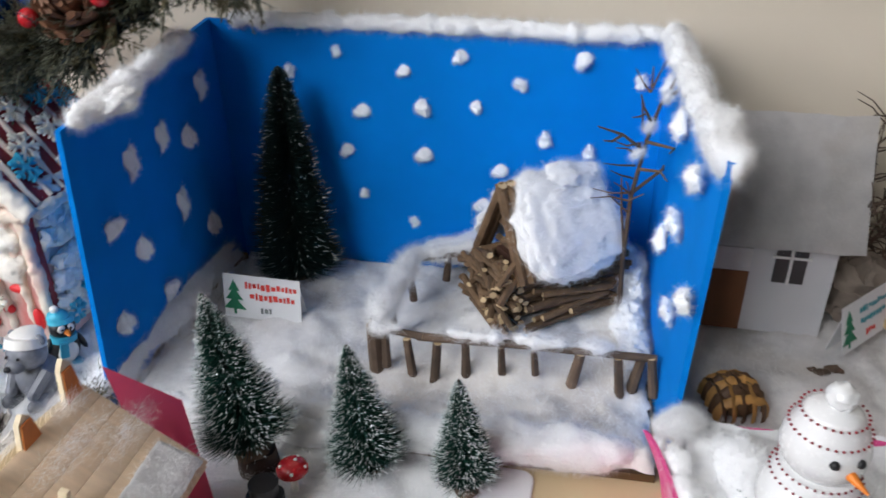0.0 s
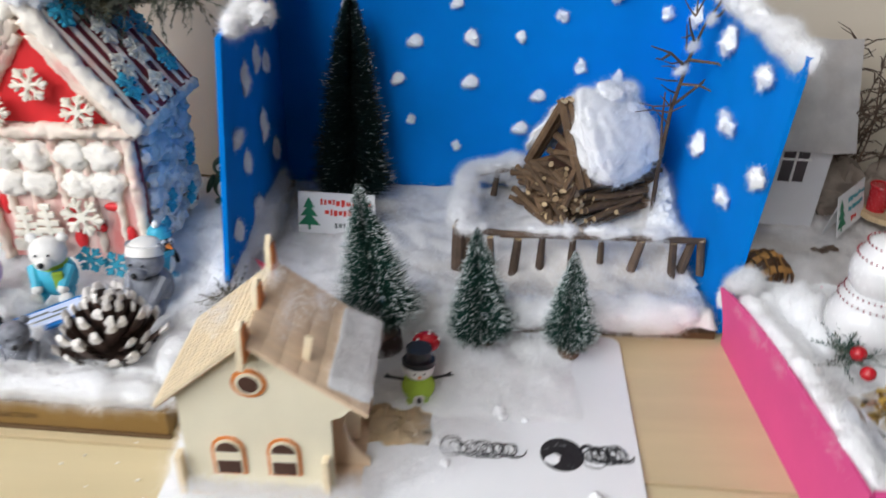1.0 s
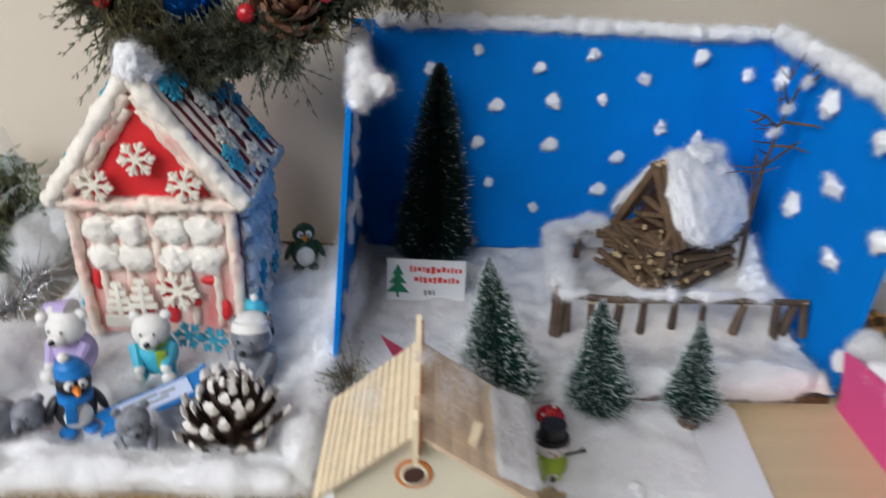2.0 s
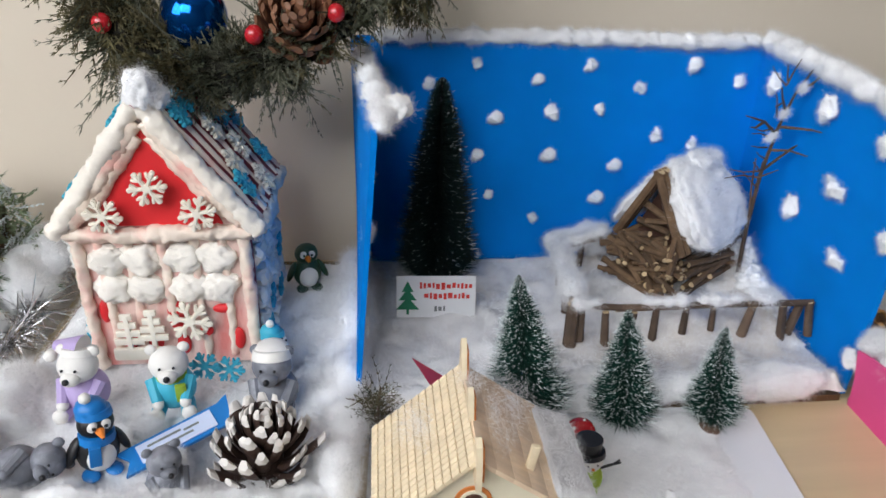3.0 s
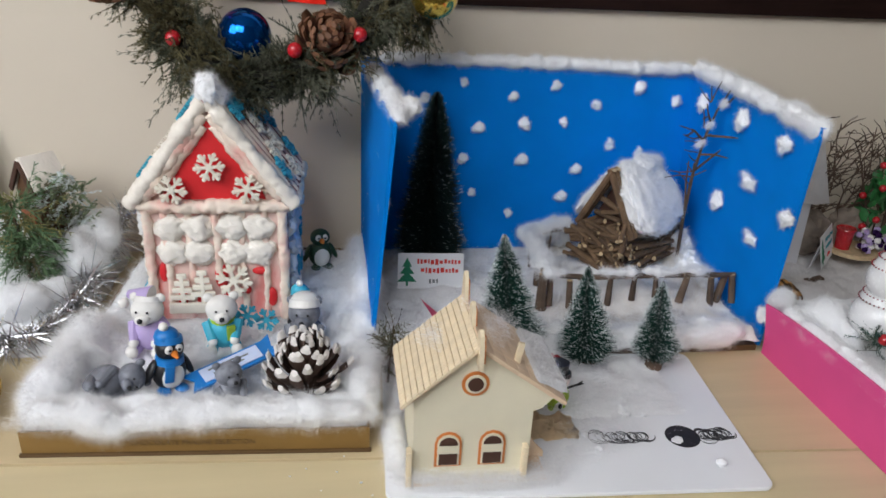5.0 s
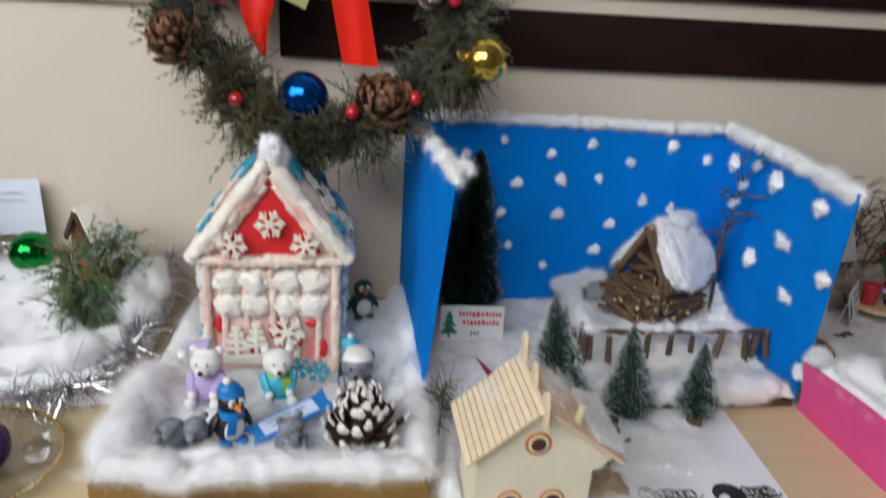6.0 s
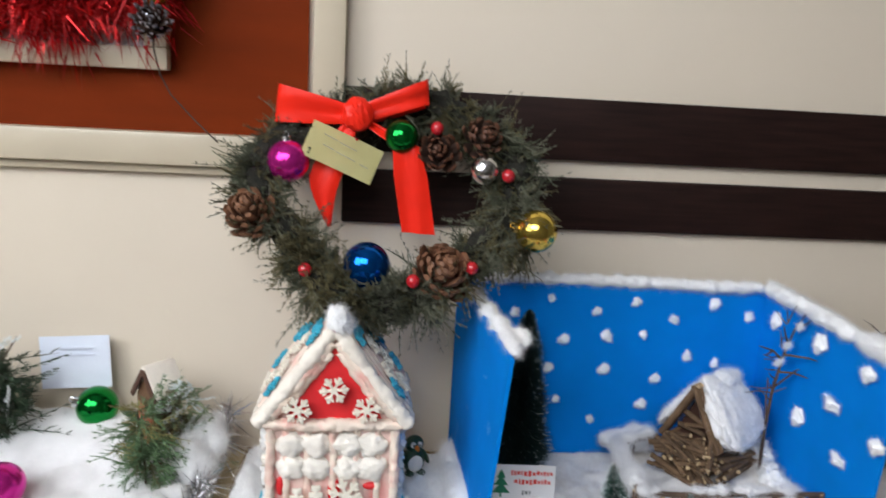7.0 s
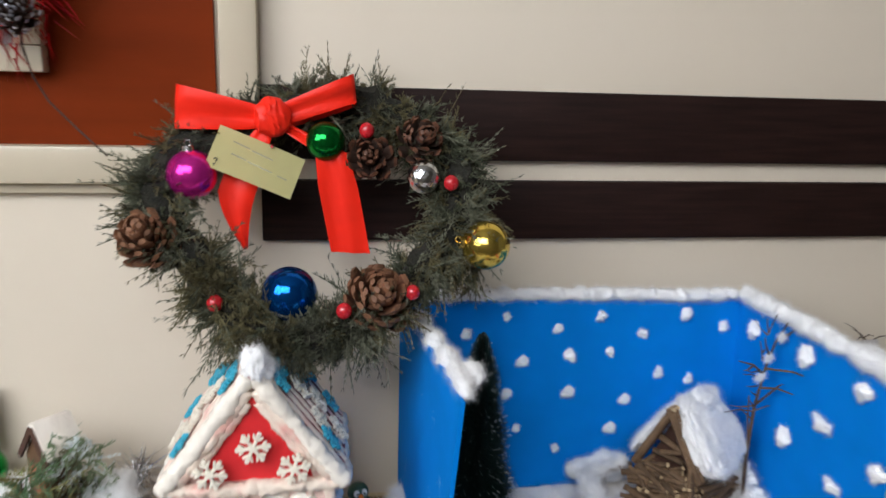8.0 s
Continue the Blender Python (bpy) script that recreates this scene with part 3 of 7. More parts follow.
for y, z in ((-0.186, 0.236), (-0.129, 0.213), (-0.250, 0.234), (-0.295, 0.190), (-0.166, 0.153), (-0.253, 0.144), (-0.217, 0.077), (-0.304, 0.091), (-0.084, 0.258), (-0.104, 0.096)):
    k = max(0.0, (-y - 0.03) / 0.31) * (z / 0.3) * 0.025
    part("cotton_tuft", TALL[rng.randrange(4)], None, left_panel, m=blue.matrix_basis.inverted() @ xf((BX0 + k - 0.001, y, z), (0, 0, 90), (rng.uniform(1.0, 1.35), rng.uniform(0.7, 1.0), rng.uniform(1.0, 1.4))))

cotton_roll("back_rim_cotton", blue, [(-0.19, BY, 0.318), (-0.05, BY, 0.318), (0.1, BY, 0.316), (0.2, BY - 0.004, 0.312), (0.285, BY - 0.003, 0.314)], 0.0085, 1, fuzz=2500)
cotton_roll("right_rim_cotton", blue, [(0.292, BY, 0.314), (0.294, -0.14, 0.312), (0.298, -0.22, 0.308), (0.304, -0.30, 0.302)], 0.0105, 2, fuzz=2500)
cotton_roll("right_rim_lump", blue, [(0.302, -0.26, 0.304), (0.308, -0.345, 0.296)], 0.0135, 3, fuzz=1500)
cotton_roll("left_rim_cotton", blue, [(-0.184, -0.336, 0.301), (-0.184, -0.30, 0.304), (-0.190, -0.24, 0.307), (-0.198, -0.17, 0.311), (-0.206, -0.10, 0.314)], 0.0088, 4, fuzz=2500, lumps=1.8)
puff("left_rim_lump", blue, (-0.172, -0.285, 0.304), (0.016, 0.024, 0.011), 5, 900, 0.007, True)


def snow_floor(x, y):
    z = 0.022 + 0.010 * noise.noise(Vector((x * 9, y * 9, 0.3)))
    z += 0.022 * max(0, 1 - abs(x - 0.17) / 0.16) * max(0, min(1, (y + 0.27) / 0.06))
    z += 0.014 * math.exp(-((x - 0.28) / 0.03) ** 2) * max(0, min(1, (y + 0.27) / 0.05))
    return z + 0.012 * math.exp(-((y + 0.325) / 0.03) ** 2)


cotton_sheet("cotton_snow", blue, BX0 + 0.004, BX1 - 0.003, BF - 0.004, BY - 0.003, 0.0065, snow_floor, 1, fuzz=9000, label="thin cotton wool snow", drop=0.019, material=COTTON_THIN)
cotton_roll("side_drift", blue, [(BX0 + 0.006, -0.06, 0.022), (BX0 + 0.007, -0.18, 0.020), (BX0 + 0.010, -0.325, 0.018)], 0.009, 10, fuzz=2200, lumps=1.4)
cotton_roll("back_drift", blue, [(0.03, -0.05, 0.05), (0.09, -0.045, 0.055), (0.12, -0.06, 0.05)], 0.018, 7, fuzz=1400)
drift = random.Random(64)
for k in range(16):
    y = -0.055 - 0.011 * k
    z = 0.074 - 0.0035 * max(0, k - 6) + drift.uniform(-0.012, 0.008)
    r = drift.uniform(0.010, 0.017)
    puff("corner_drift", blue, (0.279 - 0.006 * (k % 2) - drift.uniform(0, 0.008), y, z - 0.014), (r * 0.9, r * 1.15, r * 1.2), 500 + k, 900, 0.010, True, rot=(drift.uniform(-40, 40), 0, drift.uniform(-40, 40)), ragged=1.4)
cotton_roll("front_drift", blue, [(0.03, -0.332, 0.024), (0.10, -0.335, 0.026), (0.19, -0.334, 0.026), (0.275, -0.330, 0.028)], 0.017, 15, fuzz=3500, lumps=0.8)
cotton_roll("left_drift", blue, [(-0.20, -0.32, 0.02), (-0.15, -0.335, 0.016), (-0.06, -0.335, 0.015), (0.05, -0.34, 0.014)], 0.014, 9, fuzz=1500)


# ---- bottle-brush trees ----
def brush_tree(m, h, r, n, bristle, frost, seed, label, stump=True, skirt=0.0, swell=0.86):
    t = thing("bottle_brush_tree", m, label, "tree", "bottle-brush trees")
    rng = np.random.RandomState(seed)
    bm = bmesh.new()
    rod(bm, (0, 0, 0), (0, 0, h * 0.995), 0.0016, 0.0006)
    part("wire_stem", bm, BARK, t)
    if stump:
        bm = bmesh.new()
        vs = rod(bm, (0, 0, -0.001), (0, 0, 0.011), r * 0.34, r * 0.30, seg=14)
        lumpy(vs, 0.0012, 200, seed)
        part("wooden_base", bm, BARK, t)
    s = rng.rand(n) ** 1.25
    rings = 15
    s = np.clip((np.floor(s * rings) + 0.5 + rng.normal(0, 0.30, n)) / rings, 0, 1)
    a = rng.rand(n) * 2 * np.pi
    z = 0.012 + s * (h - 0.014)
    ln = (r * (1 - s) ** swell + 0.002) * (0.62 + 0.40 * rng.rand(n)) * (1 + 0.07 * np.sin(a * 3 + s * 20))
    lift = 0.16 + 0.22 * rng.rand(n) - skirt * (1 - s)
    d = np.stack([np.cos(a), np.sin(a), lift], 1)
    base = np.stack([np.zeros(n), np.zeros(n), z], 1)
    tip = base + d * ln[:, None]
    part("bristles", blade_mesh("bristles", base, tip, 0.0013, bristle, rng=rng), bristle, t, "fine green bristles")
    k = rng.rand(n) < frost
    b2 = base[k] + (tip - base)[k] * (0.80 + 0.1 * rng.rand(k.sum(), 1))
    t2 = tip[k] + rng.normal(0, 0.0006, (k.sum(), 3))
    part("frosting", blade_mesh("frosting", b2, t2, 0.0011, FROST, rng=rng), FROST, t, "white flocked tips")
    return t


brush_tree(pose(-0.118, -0.088, 0.022, 0, 1, 0), 0.262, 0.060, 30000, BRISTLE_DARK, 0.03, 1, "tall blackish green bottle-brush tree in the blue box", skirt=0.1, swell=0.62)
brush_tree(pose(-0.052, -0.384, 0.030, 0, -7, 0), 0.160, 0.047, 10500, BRISTLE, 0.30, 2, "frosted dark green bottle-brush tree on a wooden base")
brush_tree(pose(0.047, -0.368, 0.006, 0, -5, 0), 0.136, 0.040, 9500, BRISTLE, 0.28, 3, "frosted dark green bottle-brush tree on white plastic")
brush_tree(pose(0.133, -0.375, 0.006, 0, -3, 0), 0.118, 0.032, 8500, BRISTLE, 0.30, 4, "small frosted green bottle-brush tree on white plastic")
bm = bmesh.new()
vs = rod(bm, (-0.05, -0.382, 0.0), (-0.05, -0.382, 0.030), 0.019, 0.017, seg=18, cap=0)
lumpy(vs, 0.002, 90)
tagged(part("tree_stump", bm, [DARKCONE]), "dark brown wooden block under a small tree", "stump")


# ---- name card with a printed tree ----
def name_card(m, w, h, bars, label):
    """A standing folded card: a green tree and rows of writing as bars (x, z, length, height, ink)."""
    c = thing("name_card", m, label, "card", "name cards")
    bm = bmesh.new()
    box(bm, (w, 0.0007, h), (0, 0, h / 2))
    box(bm, (w, 0.0007, h * 0.8), (0, h * 0.18, h * 0.40), (24, 0, 0))
    part("sheet", bm, PAPER, c, smooth=False)
    bm = bmesh.new()
    tx, s = -w * 0.36, h
    for k, (zz, ww, hh) in enumerate(((0.62, 0.13, 0.26), (0.42, 0.20, 0.28), (0.20, 0.26, 0.30))):
        prism(bm, [(tx - ww * s, zz * s), (tx + ww * s, zz * s), (tx, (zz + hh) * s)], -0.0004 - 0.0003 * k, -0.0007 - 0.0003 * k)
    box(bm, (0.06 * s, 0.0004, 0.12 * s), (tx, -0.0008, 0.14 * s))
    part("printed_tree", bm, INK_GREEN, c, smooth=False)
    for x, z, ln, hh, ik in bars:
        bm = bmesh.new()
        box(bm, (ln, 0.0004, hh), (x, -0.0008, z))
        part("writing", bm, ik, c, smooth=False)
    return c


def strokes(w, z, hh, ink, x0, seed):
    rng = random.Random(seed)
    out, x = [], x0
    while x < x0 + w:
        ln = rng.uniform(0.0022, 0.0052)
        out.append((x + ln / 2, z + rng.uniform(-0.0008, 0.0008), ln, hh * rng.uniform(0.65, 1.25), ink))
        x += ln + 0.0017
    return out


name_card(pose(-0.125, -0.186, 0.024, -8, 0, -3), 0.092, 0.052,
          strokes(0.058, 0.040, 0.0070, INK_RED, -0.019, 1) + strokes(0.050, 0.027, 0.0070, INK_RED, -0.014, 2) + strokes(0.014, 0.011, 0.0075, INK_GREY, -0.002, 3),
          "white paper card with a green tree and red handwriting")

# ---- log cabin of sticks ----
cab = thing("stick_cabin", pose(0.136, -0.147, 0.041, 0, 0, -53) @ xf((0, 0, 0), (0, 0, 0), (0.97, 1.04, 0.99)), "small cabin of stacked sticks with a cotton snow roof", "cabin")
rng = random.Random(11)


def stick_mesh(ln, r, seed):
    bm = bmesh.new()
    vs = rod(bm, (-ln / 2, 0, 0), (ln / 2, 0, 0), r, r * 0.9, 0, 7, 1)
    lumpy(vs, r * 0.25, 300, seed)
    return as_mesh("stick", bm, [LOG, CUTWOOD])


STICKS = [stick_mesh(0.082, 0.0042, 1), stick_mesh(0.090, 0.0036, 2), stick_mesh(0.078, 0.0047, 3)]
LONG = [stick_mesh(0.134, 0.0040, 4), stick_mesh(0.128, 0.0044, 5)]
# local x runs along the front gable, local y into the depth
for k in range(8):
    z = 0.004 + k * 0.0078
    for y in (0.0, 0.098):
        part("stick", STICKS[(k + int(y > 0)) % 3], None, cab, m=xf((rng.uniform(-0.004, 0.004), y + rng.uniform(-0.003, 0.003), z), (rng.uniform(0, 90), rng.uniform(-2.5, 2.5), rng.uniform(-4, 4))))
    for x in (-0.030, 0.032):
        part("stick", LONG[k % 2], None, cab, m=xf((x + rng.uniform(-0.004, 0.004), 0.054 + rng.uniform(-0.004, 0.004), z + 0.004), (rng.uniform(0, 90), rng.uniform(-2, 2), 90 + rng.uniform(-3, 3))))
for k in range(44):
    x, up = rng.uniform(-0.032, 0.030), rng.random()
    part("stick", STICKS[k % 3], None, cab, m=xf((x * (1.15 - 0.4 * up), -0.006 - rng.uniform(0, 0.020) * (1 - 0.5 * up), 0.006 + up * 0.062), (0, rng.uniform(-30, 34), rng.uniform(-26, 26)), (rng.uniform(0.35, 0.80), 0.85, 0.85)))
ENDS = [stick_mesh(0.030, 0.0045, 8), stick_mesh(0.034, 0.0036, 9)]
for k in range(20):
    part("stick", ENDS[k % 2], None, cab, m=xf((rng.uniform(-0.044, 0.046), -0.014 - rng.uniform(0, 0.010), 0.006 + 0.064 * rng.random()), (rng.uniform(0, 90), rng.uniform(-40, 40), rng.uniform(-70, 20))))
# added board behind the rafters, its dark colour stands for the shade indoors
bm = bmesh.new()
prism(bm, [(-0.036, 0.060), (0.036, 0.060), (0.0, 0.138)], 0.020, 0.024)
part("gable_board", bm, DARKHOLE, cab, "dark brown board painted as the shade inside the gable", smooth=False)
for k, (x, z, a) in enumerate(((-0.006, 0.072, 8), (0.008, 0.082, -14), (-0.004, 0.092, 22))):
    part("stick", STICKS[k % 3], None, cab, m=xf((x, 0.012, z), (0, a, 6), (0.55, 1, 1)))
for s in (-1, 1):
    bm = bmesh.new()
    for y in (-0.004, 0.006):
        rod(bm, (s * 0.048, y, 0.056), (s * -0.003, y, 0.150), 0.0056, 0.005, 0, 7, 1)
    part("rafter", bm, [LOG, CUTWOOD], cab)


def roof_cotton(s, thick):
    """A rounded pad of cotton down one slope: a soft-cornered cushion with lumps and loose fibres."""
    bm = bmesh.new()
    ball(bm, 1.0, sub=5)
    off = Vector((7.0 * s, 2.0, 4.0))
    for v in bm.verts:
        n = v.co.normalized()
        c = Vector([math.copysign(abs(q) ** 0.62, q) for q in n])
        c += n * (0.20 * noise.noise(c * 1.6 + off) + 0.14 * noise.noise(c * 4 + off)) + noise.noise_vector(c * 7 + off) * 0.06
        v.co = c
    bm.transform(xf((s * 0.034, 0.052, 0.104), (0, s * 55, 0), (0.053, 0.053, thick)))
    ob = part("snow_roof", bm, COTTON, cab, "cotton wool roof", crease=180)
    fibres("loose_fibre", ob.data, 5000, 0.007, ob, COTTON, 5 + s)


# added block inside the walls: the cabin's inner shade as a dark colour
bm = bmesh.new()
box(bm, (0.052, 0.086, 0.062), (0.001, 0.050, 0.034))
part("inner_shade_block", bm, DARKHOLE, cab)
roof_cotton(1, 0.019)
roof_cotton(-1, 0.008)
for k, (x, y, z, r) in enumerate(((0.008, 0.026, 0.146, 0.014), (0.012, 0.058, 0.149, 0.016), (0.010, 0.088, 0.146, 0.014))):
    puff("roof_puff", cab, (x, y, z), (r * 1.1, r * 1.35, r * 0.72), 820 + k, 1500, 0.008, rot=(0, 34, 0))
# loose sticks heaped against the side wall, added to darken the shadowed gap there
for k in range(16):
    part("stick", STICKS[k % 3], None, cab, m=xf((0.040 + 0.016 * rng.random(), 0.018 + 0.090 * rng.random(), 0.003 + 0.030 * rng.random()), (rng.uniform(0, 90), rng.uniform(-12, 12), 90 + rng.uniform(-16, 16)), (rng.uniform(0.6, 1.0), 0.9, 0.9)))
for k in range(7):
    part("stick", ENDS[k % 2], None, cab, m=xf((0.038 + 0.012 * rng.random(), 0.104 + 0.012 * rng.random(), 0.012 + 0.008 * k), (rng.uniform(0, 90), rng.uniform(-20, 20), rng.uniform(30, 80))))

# ---- stick fence ----
fence = thing("stick_fence", pose(0.15, -0.25, 0.025), "low fence of cut sticks under cotton snow", "fence")
for k, (x, y, z0, z1, r) in enumerate(((0.020, -0.247, 0.018, 0.074, 0.0072), (0.030, -0.243, 0.025, 0.072, 0.005), (0.055, -0.252, 0.018, 0.066, 0.0045), (0.086, -0.254, 0.020, 0.066, 0.0048),
                                       (0.113, -0.250, 0.026, 0.068, 0.0043), (0.147, -0.250, 0.032, 0.066, 0.0038), (0.178, -0.250, 0.036, 0.066, 0.0038), (0.222, -0.252, 0.028, 0.068, 0.0052),
                                       (0.256, -0.253, 0.024, 0.068, 0.0046), (0.278, -0.250, 0.028, 0.070, 0.0050), (0.285, -0.254, 0.030, 0.072, 0.0045),
                                       (0.024, -0.19, 0.03, 0.075, 0.004), (0.030, -0.13, 0.03, 0.075, 0.004), (0.07, -0.095, 0.04, 0.08, 0.004))):
    bm = bmesh.new()
    vs = rod(bm, (x + rng.uniform(-0.008, 0.008), y + rng.uniform(-0.003, 0.003), z0), (x, y, z1), r * 1.12, r * 0.9, 0, 8, 1)
    lumpy(vs, r * 0.2, 300, k)
    part("post", bm, [BARK, CUTWOOD], fence, world=True)
for a, b in (((0.016, -0.247, 0.073), (0.072, -0.253, 0.071)), ((0.066, -0.252, 0.070), (0.150, -0.25, 0.069)), ((0.142, -0.25, 0.070), (0.222, -0.252, 0.070)),
             ((0.215, -0.252, 0.071), (0.290, -0.253, 0.071)), ((0.020, -0.245, 0.076), (0.030, -0.12, 0.078)), ((0.03, -0.115, 0.076), (0.11, -0.09, 0.08))):
    bm = bmesh.new()
    lumpy(rod(bm, a, b, 0.0042, 0.0038, 0, 8, 1), 0.001, 200)
    part("top_rail", bm, [BARK, CUTWOOD], fence, world=True)
for k, (a, b) in enumerate(((0.018, 0.050), (0.096, 0.150), (0.158, 0.208), (0.222, 0.250))):
    cotton_roll("rail_cotton", fence, [(a, -0.249, 0.0765), ((a + b) / 2, -0.251, 0.0755), (b, -0.250, 0.076)], 0.0052, 21 + k * 7, fuzz=500, lumps=1.6)
cotton_roll("side_cotton", fence, [(0.022, -0.24, 0.080), (0.026, -0.18, 0.08), (0.032, -0.115, 0.082), (0.10, -0.088, 0.084)], 0.0075, 22, fuzz=3500, lumps=2.4, length=0.010)
wisps("teased_cotton", fence, [((0.02, -0.24, 0.072), (0.02, 0.012, 0.010)), ((0.03, -0.17, 0.070), (0.014, 0.04, 0.012)), ((0.06, -0.10, 0.074), (0.04, 0.012, 0.012)), ((0.12, -0.25, 0.074), (0.05, 0.008, 0.006)), ((0.22, -0.25, 0.074), (0.05, 0.008, 0.006))], 6000, 0.010, seed=77, world=True)

# ---- bare twig tree ----
twig = thing("twig_tree", pose(0.262, -0.135, 0.04), "bare brown twig standing as a winter tree", "twig")


def branch(name, parent, pts, r0, r1, material=None, seg=6):
    bm = bmesh.new()
    n = len(pts) - 1
    tube(bm, pts, [r0 + (r1 - r0) * i / n for i in range(n + 1)], seg)
    lumpy(bm.verts, r0 * 0.3, 250, r0 * 900)
    return part(name, bm, material or BARK, parent, world=True)


branch("trunk", twig, [(0.262, -0.135, 0.03), (0.259, -0.137, 0.11), (0.260, -0.14, 0.18), (0.268, -0.142, 0.24), (0.276, -0.145, 0.275), (0.288, -0.15, 0.305)], 0.0029, 0.0011)
for pts in ([(0.261, -0.14, 0.185), (0.285, -0.15, 0.215), (0.284, -0.16, 0.222)], [(0.266, -0.142, 0.23), (0.245, -0.15, 0.247), (0.222, -0.15, 0.254)], [(0.268, -0.142, 0.238), (0.29, -0.17, 0.243), (0.283, -0.2, 0.25)],
            [(0.245, -0.15, 0.247), (0.236, -0.15, 0.240), (0.228, -0.155, 0.242)], [(0.264, -0.141, 0.21), (0.283, -0.15, 0.212), (0.286, -0.18, 0.216)], [(0.259, -0.138, 0.12), (0.252, -0.14, 0.165), (0.249, -0.142, 0.2)],
            [(0.272, -0.143, 0.255), (0.262, -0.147, 0.272), (0.258, -0.148, 0.285)], [(0.28, -0.147, 0.285), (0.287, -0.155, 0.29), (0.288, -0.165, 0.3)]):
    branch("branch", twig, pts, 0.0018, 0.0008)
TR2 = random.Random(21)
for k in range(16):
    u = TR2.uniform(0.16, 0.29)
    p = Vector((0.258 + 0.09 * max(0.0, u - 0.19), -0.141, u))
    d = Vector((TR2.uniform(-1, 0.35), TR2.uniform(-0.9, 0.3), TR2.uniform(-0.25, 0.8))).normalized() * TR2.uniform(0.018, 0.040)
    q = p + d
    q.x = min(q.x, 0.287)
    branch("twiglet", twig, [p, p.lerp(q, 0.5) + Vector((0, 0, TR2.uniform(-0.004, 0.004))), q], 0.0012, 0.0005, seg=5)
for k, (a, b) in enumerate((((0.256, -0.143, 0.222), (0.266, -0.144, 0.232)), ((0.266, -0.144, 0.250), (0.272, -0.146, 0.258)), ((0.279, -0.15, 0.280), (0.283, -0.152, 0.290)))):
    cotton_roll("cotton_wisp", twig, [a, b], 0.0024, 31 + k, fuzz=200, lumps=0.5, length=0.006)


# ---- sweet house on its cardboard tray ----
TR = pose(-0.391, -0.497, 0, 0, 0, -2.6)      # middle of the tray's front edge
tray = thing("cardboard_tray", TR, "flat brown cardboard box lid edged with cotton wool", "tray")
TW, TD, TH = 0.338, 0.455, 0.029
for nm, size, loc in (("front_side", (TW, 0.003, TH), (0, 0.0015, TH / 2)), ("back_side", (TW, 0.003, TH), (0, TD - 0.0015, TH / 2)),
                      ("left_side", (0.003, TD - 0.006, TH), (-TW / 2 + 0.0015, TD / 2, TH / 2)), ("right_side", (0.003, TD - 0.006, TH), (TW / 2 - 0.0015, TD / 2, TH / 2)),
                      ("bottom", (TW - 0.006, TD - 0.006, 0.003), (0, TD / 2, 0.0025))):
    bm = bmesh.new()
    box(bm, size, loc, bevel=0.0008)
    part(nm, bm, KRAFT, tray)
bm = bmesh.new()
box(bm, (TW + 0.004, 0.004, 0.004), (0, -0.0005, 0.002), bevel=0.001)
part("folded_edge", bm, KRAFT_DARK, tray)
cu = bpy.data.curves.new("printed_line", "FONT")
cu.body, cu.size, cu.align_x, cu.extrude = "CHOCOLATE PRALINE SELECTION", 0.0078, "CENTER", 0.0002
words = new("printed_line", cu)
bpy.context.view_layer.update()
part("printed_line", bpy.data.meshes.new_from_object(words), None, tray, "faint brown printed words", smooth=False, m=pose(-0.005, -0.0005, 0.012, 90, 0, 0)).data.materials.append(KRAFT_DARK)
bpy.data.objects.remove(words)


def tray_snow(x, y):
    rim = math.exp(-((y - 0.02) / 0.03) ** 2) + math.exp(-((abs(x) - TW / 2 + 0.02) / 0.025) ** 2)
    return 0.022 + 0.016 * min(1.3, rim) + 0.006 * noise.noise(Vector((x * 14, y * 14, 2)))


cotton_sheet("cotton_snow", tray, -TW / 2 + 0.004, TW / 2 - 0.004, 0.006, TD - 0.004, 0.0062, tray_snow, 2, fuzz=12000, world=False, label="cotton wool snow", drop=0.027, rough=0.008, length=0.010)
R = random.Random(5)
cotton_roll("front_cotton", tray, [(-TW / 2 + 0.005, 0.011, 0.041), (-0.10, 0.008, 0.041), (-0.075, -0.002, 0.033), (-0.05, 0.008, 0.040), (0.0, 0.010, 0.041), (0.08, 0.009, 0.041), (TW / 2 - 0.005, 0.011, 0.041)], 0.0125, 41, world=False, fuzz=6000, length=0.010)
wisps("teased_cotton", tray, [((-0.165 + 0.033 * k, 0.004 + 0.004 * (k % 2), 0.037 - 0.014 * (k == 3)), (0.026, 0.010, 0.009)) for k in range(11)], 8000, 0.011, seed=401)
cotton_roll("front_cotton_back", tray, [(-TW / 2 + 0.01, 0.03, 0.036), (0.0, 0.028, 0.034), (TW / 2 - 0.01, 0.03, 0.036)], 0.012, 42, world=False, fuzz=2500)
cotton_roll("left_cotton", tray, [(-TW / 2 + 0.008, 0.01, 0.036), (-TW / 2 + 0.012, 0.10, 0.045), (-TW / 2 + 0.012, 0.2, 0.042)], 0.020, 43, world=False, fuzz=4500, length=0.012)
cotton_roll("right_cotton", tray, [(TW / 2 - 0.008, 0.01, 0.036), (TW / 2 - 0.006, 0.12, 0.042), (TW / 2 - 0.006, 0.28, 0.045), (TW / 2 - 0.02, 0.44, 0.045)], 0.016, 44, world=False, fuzz=5500, length=0.012)

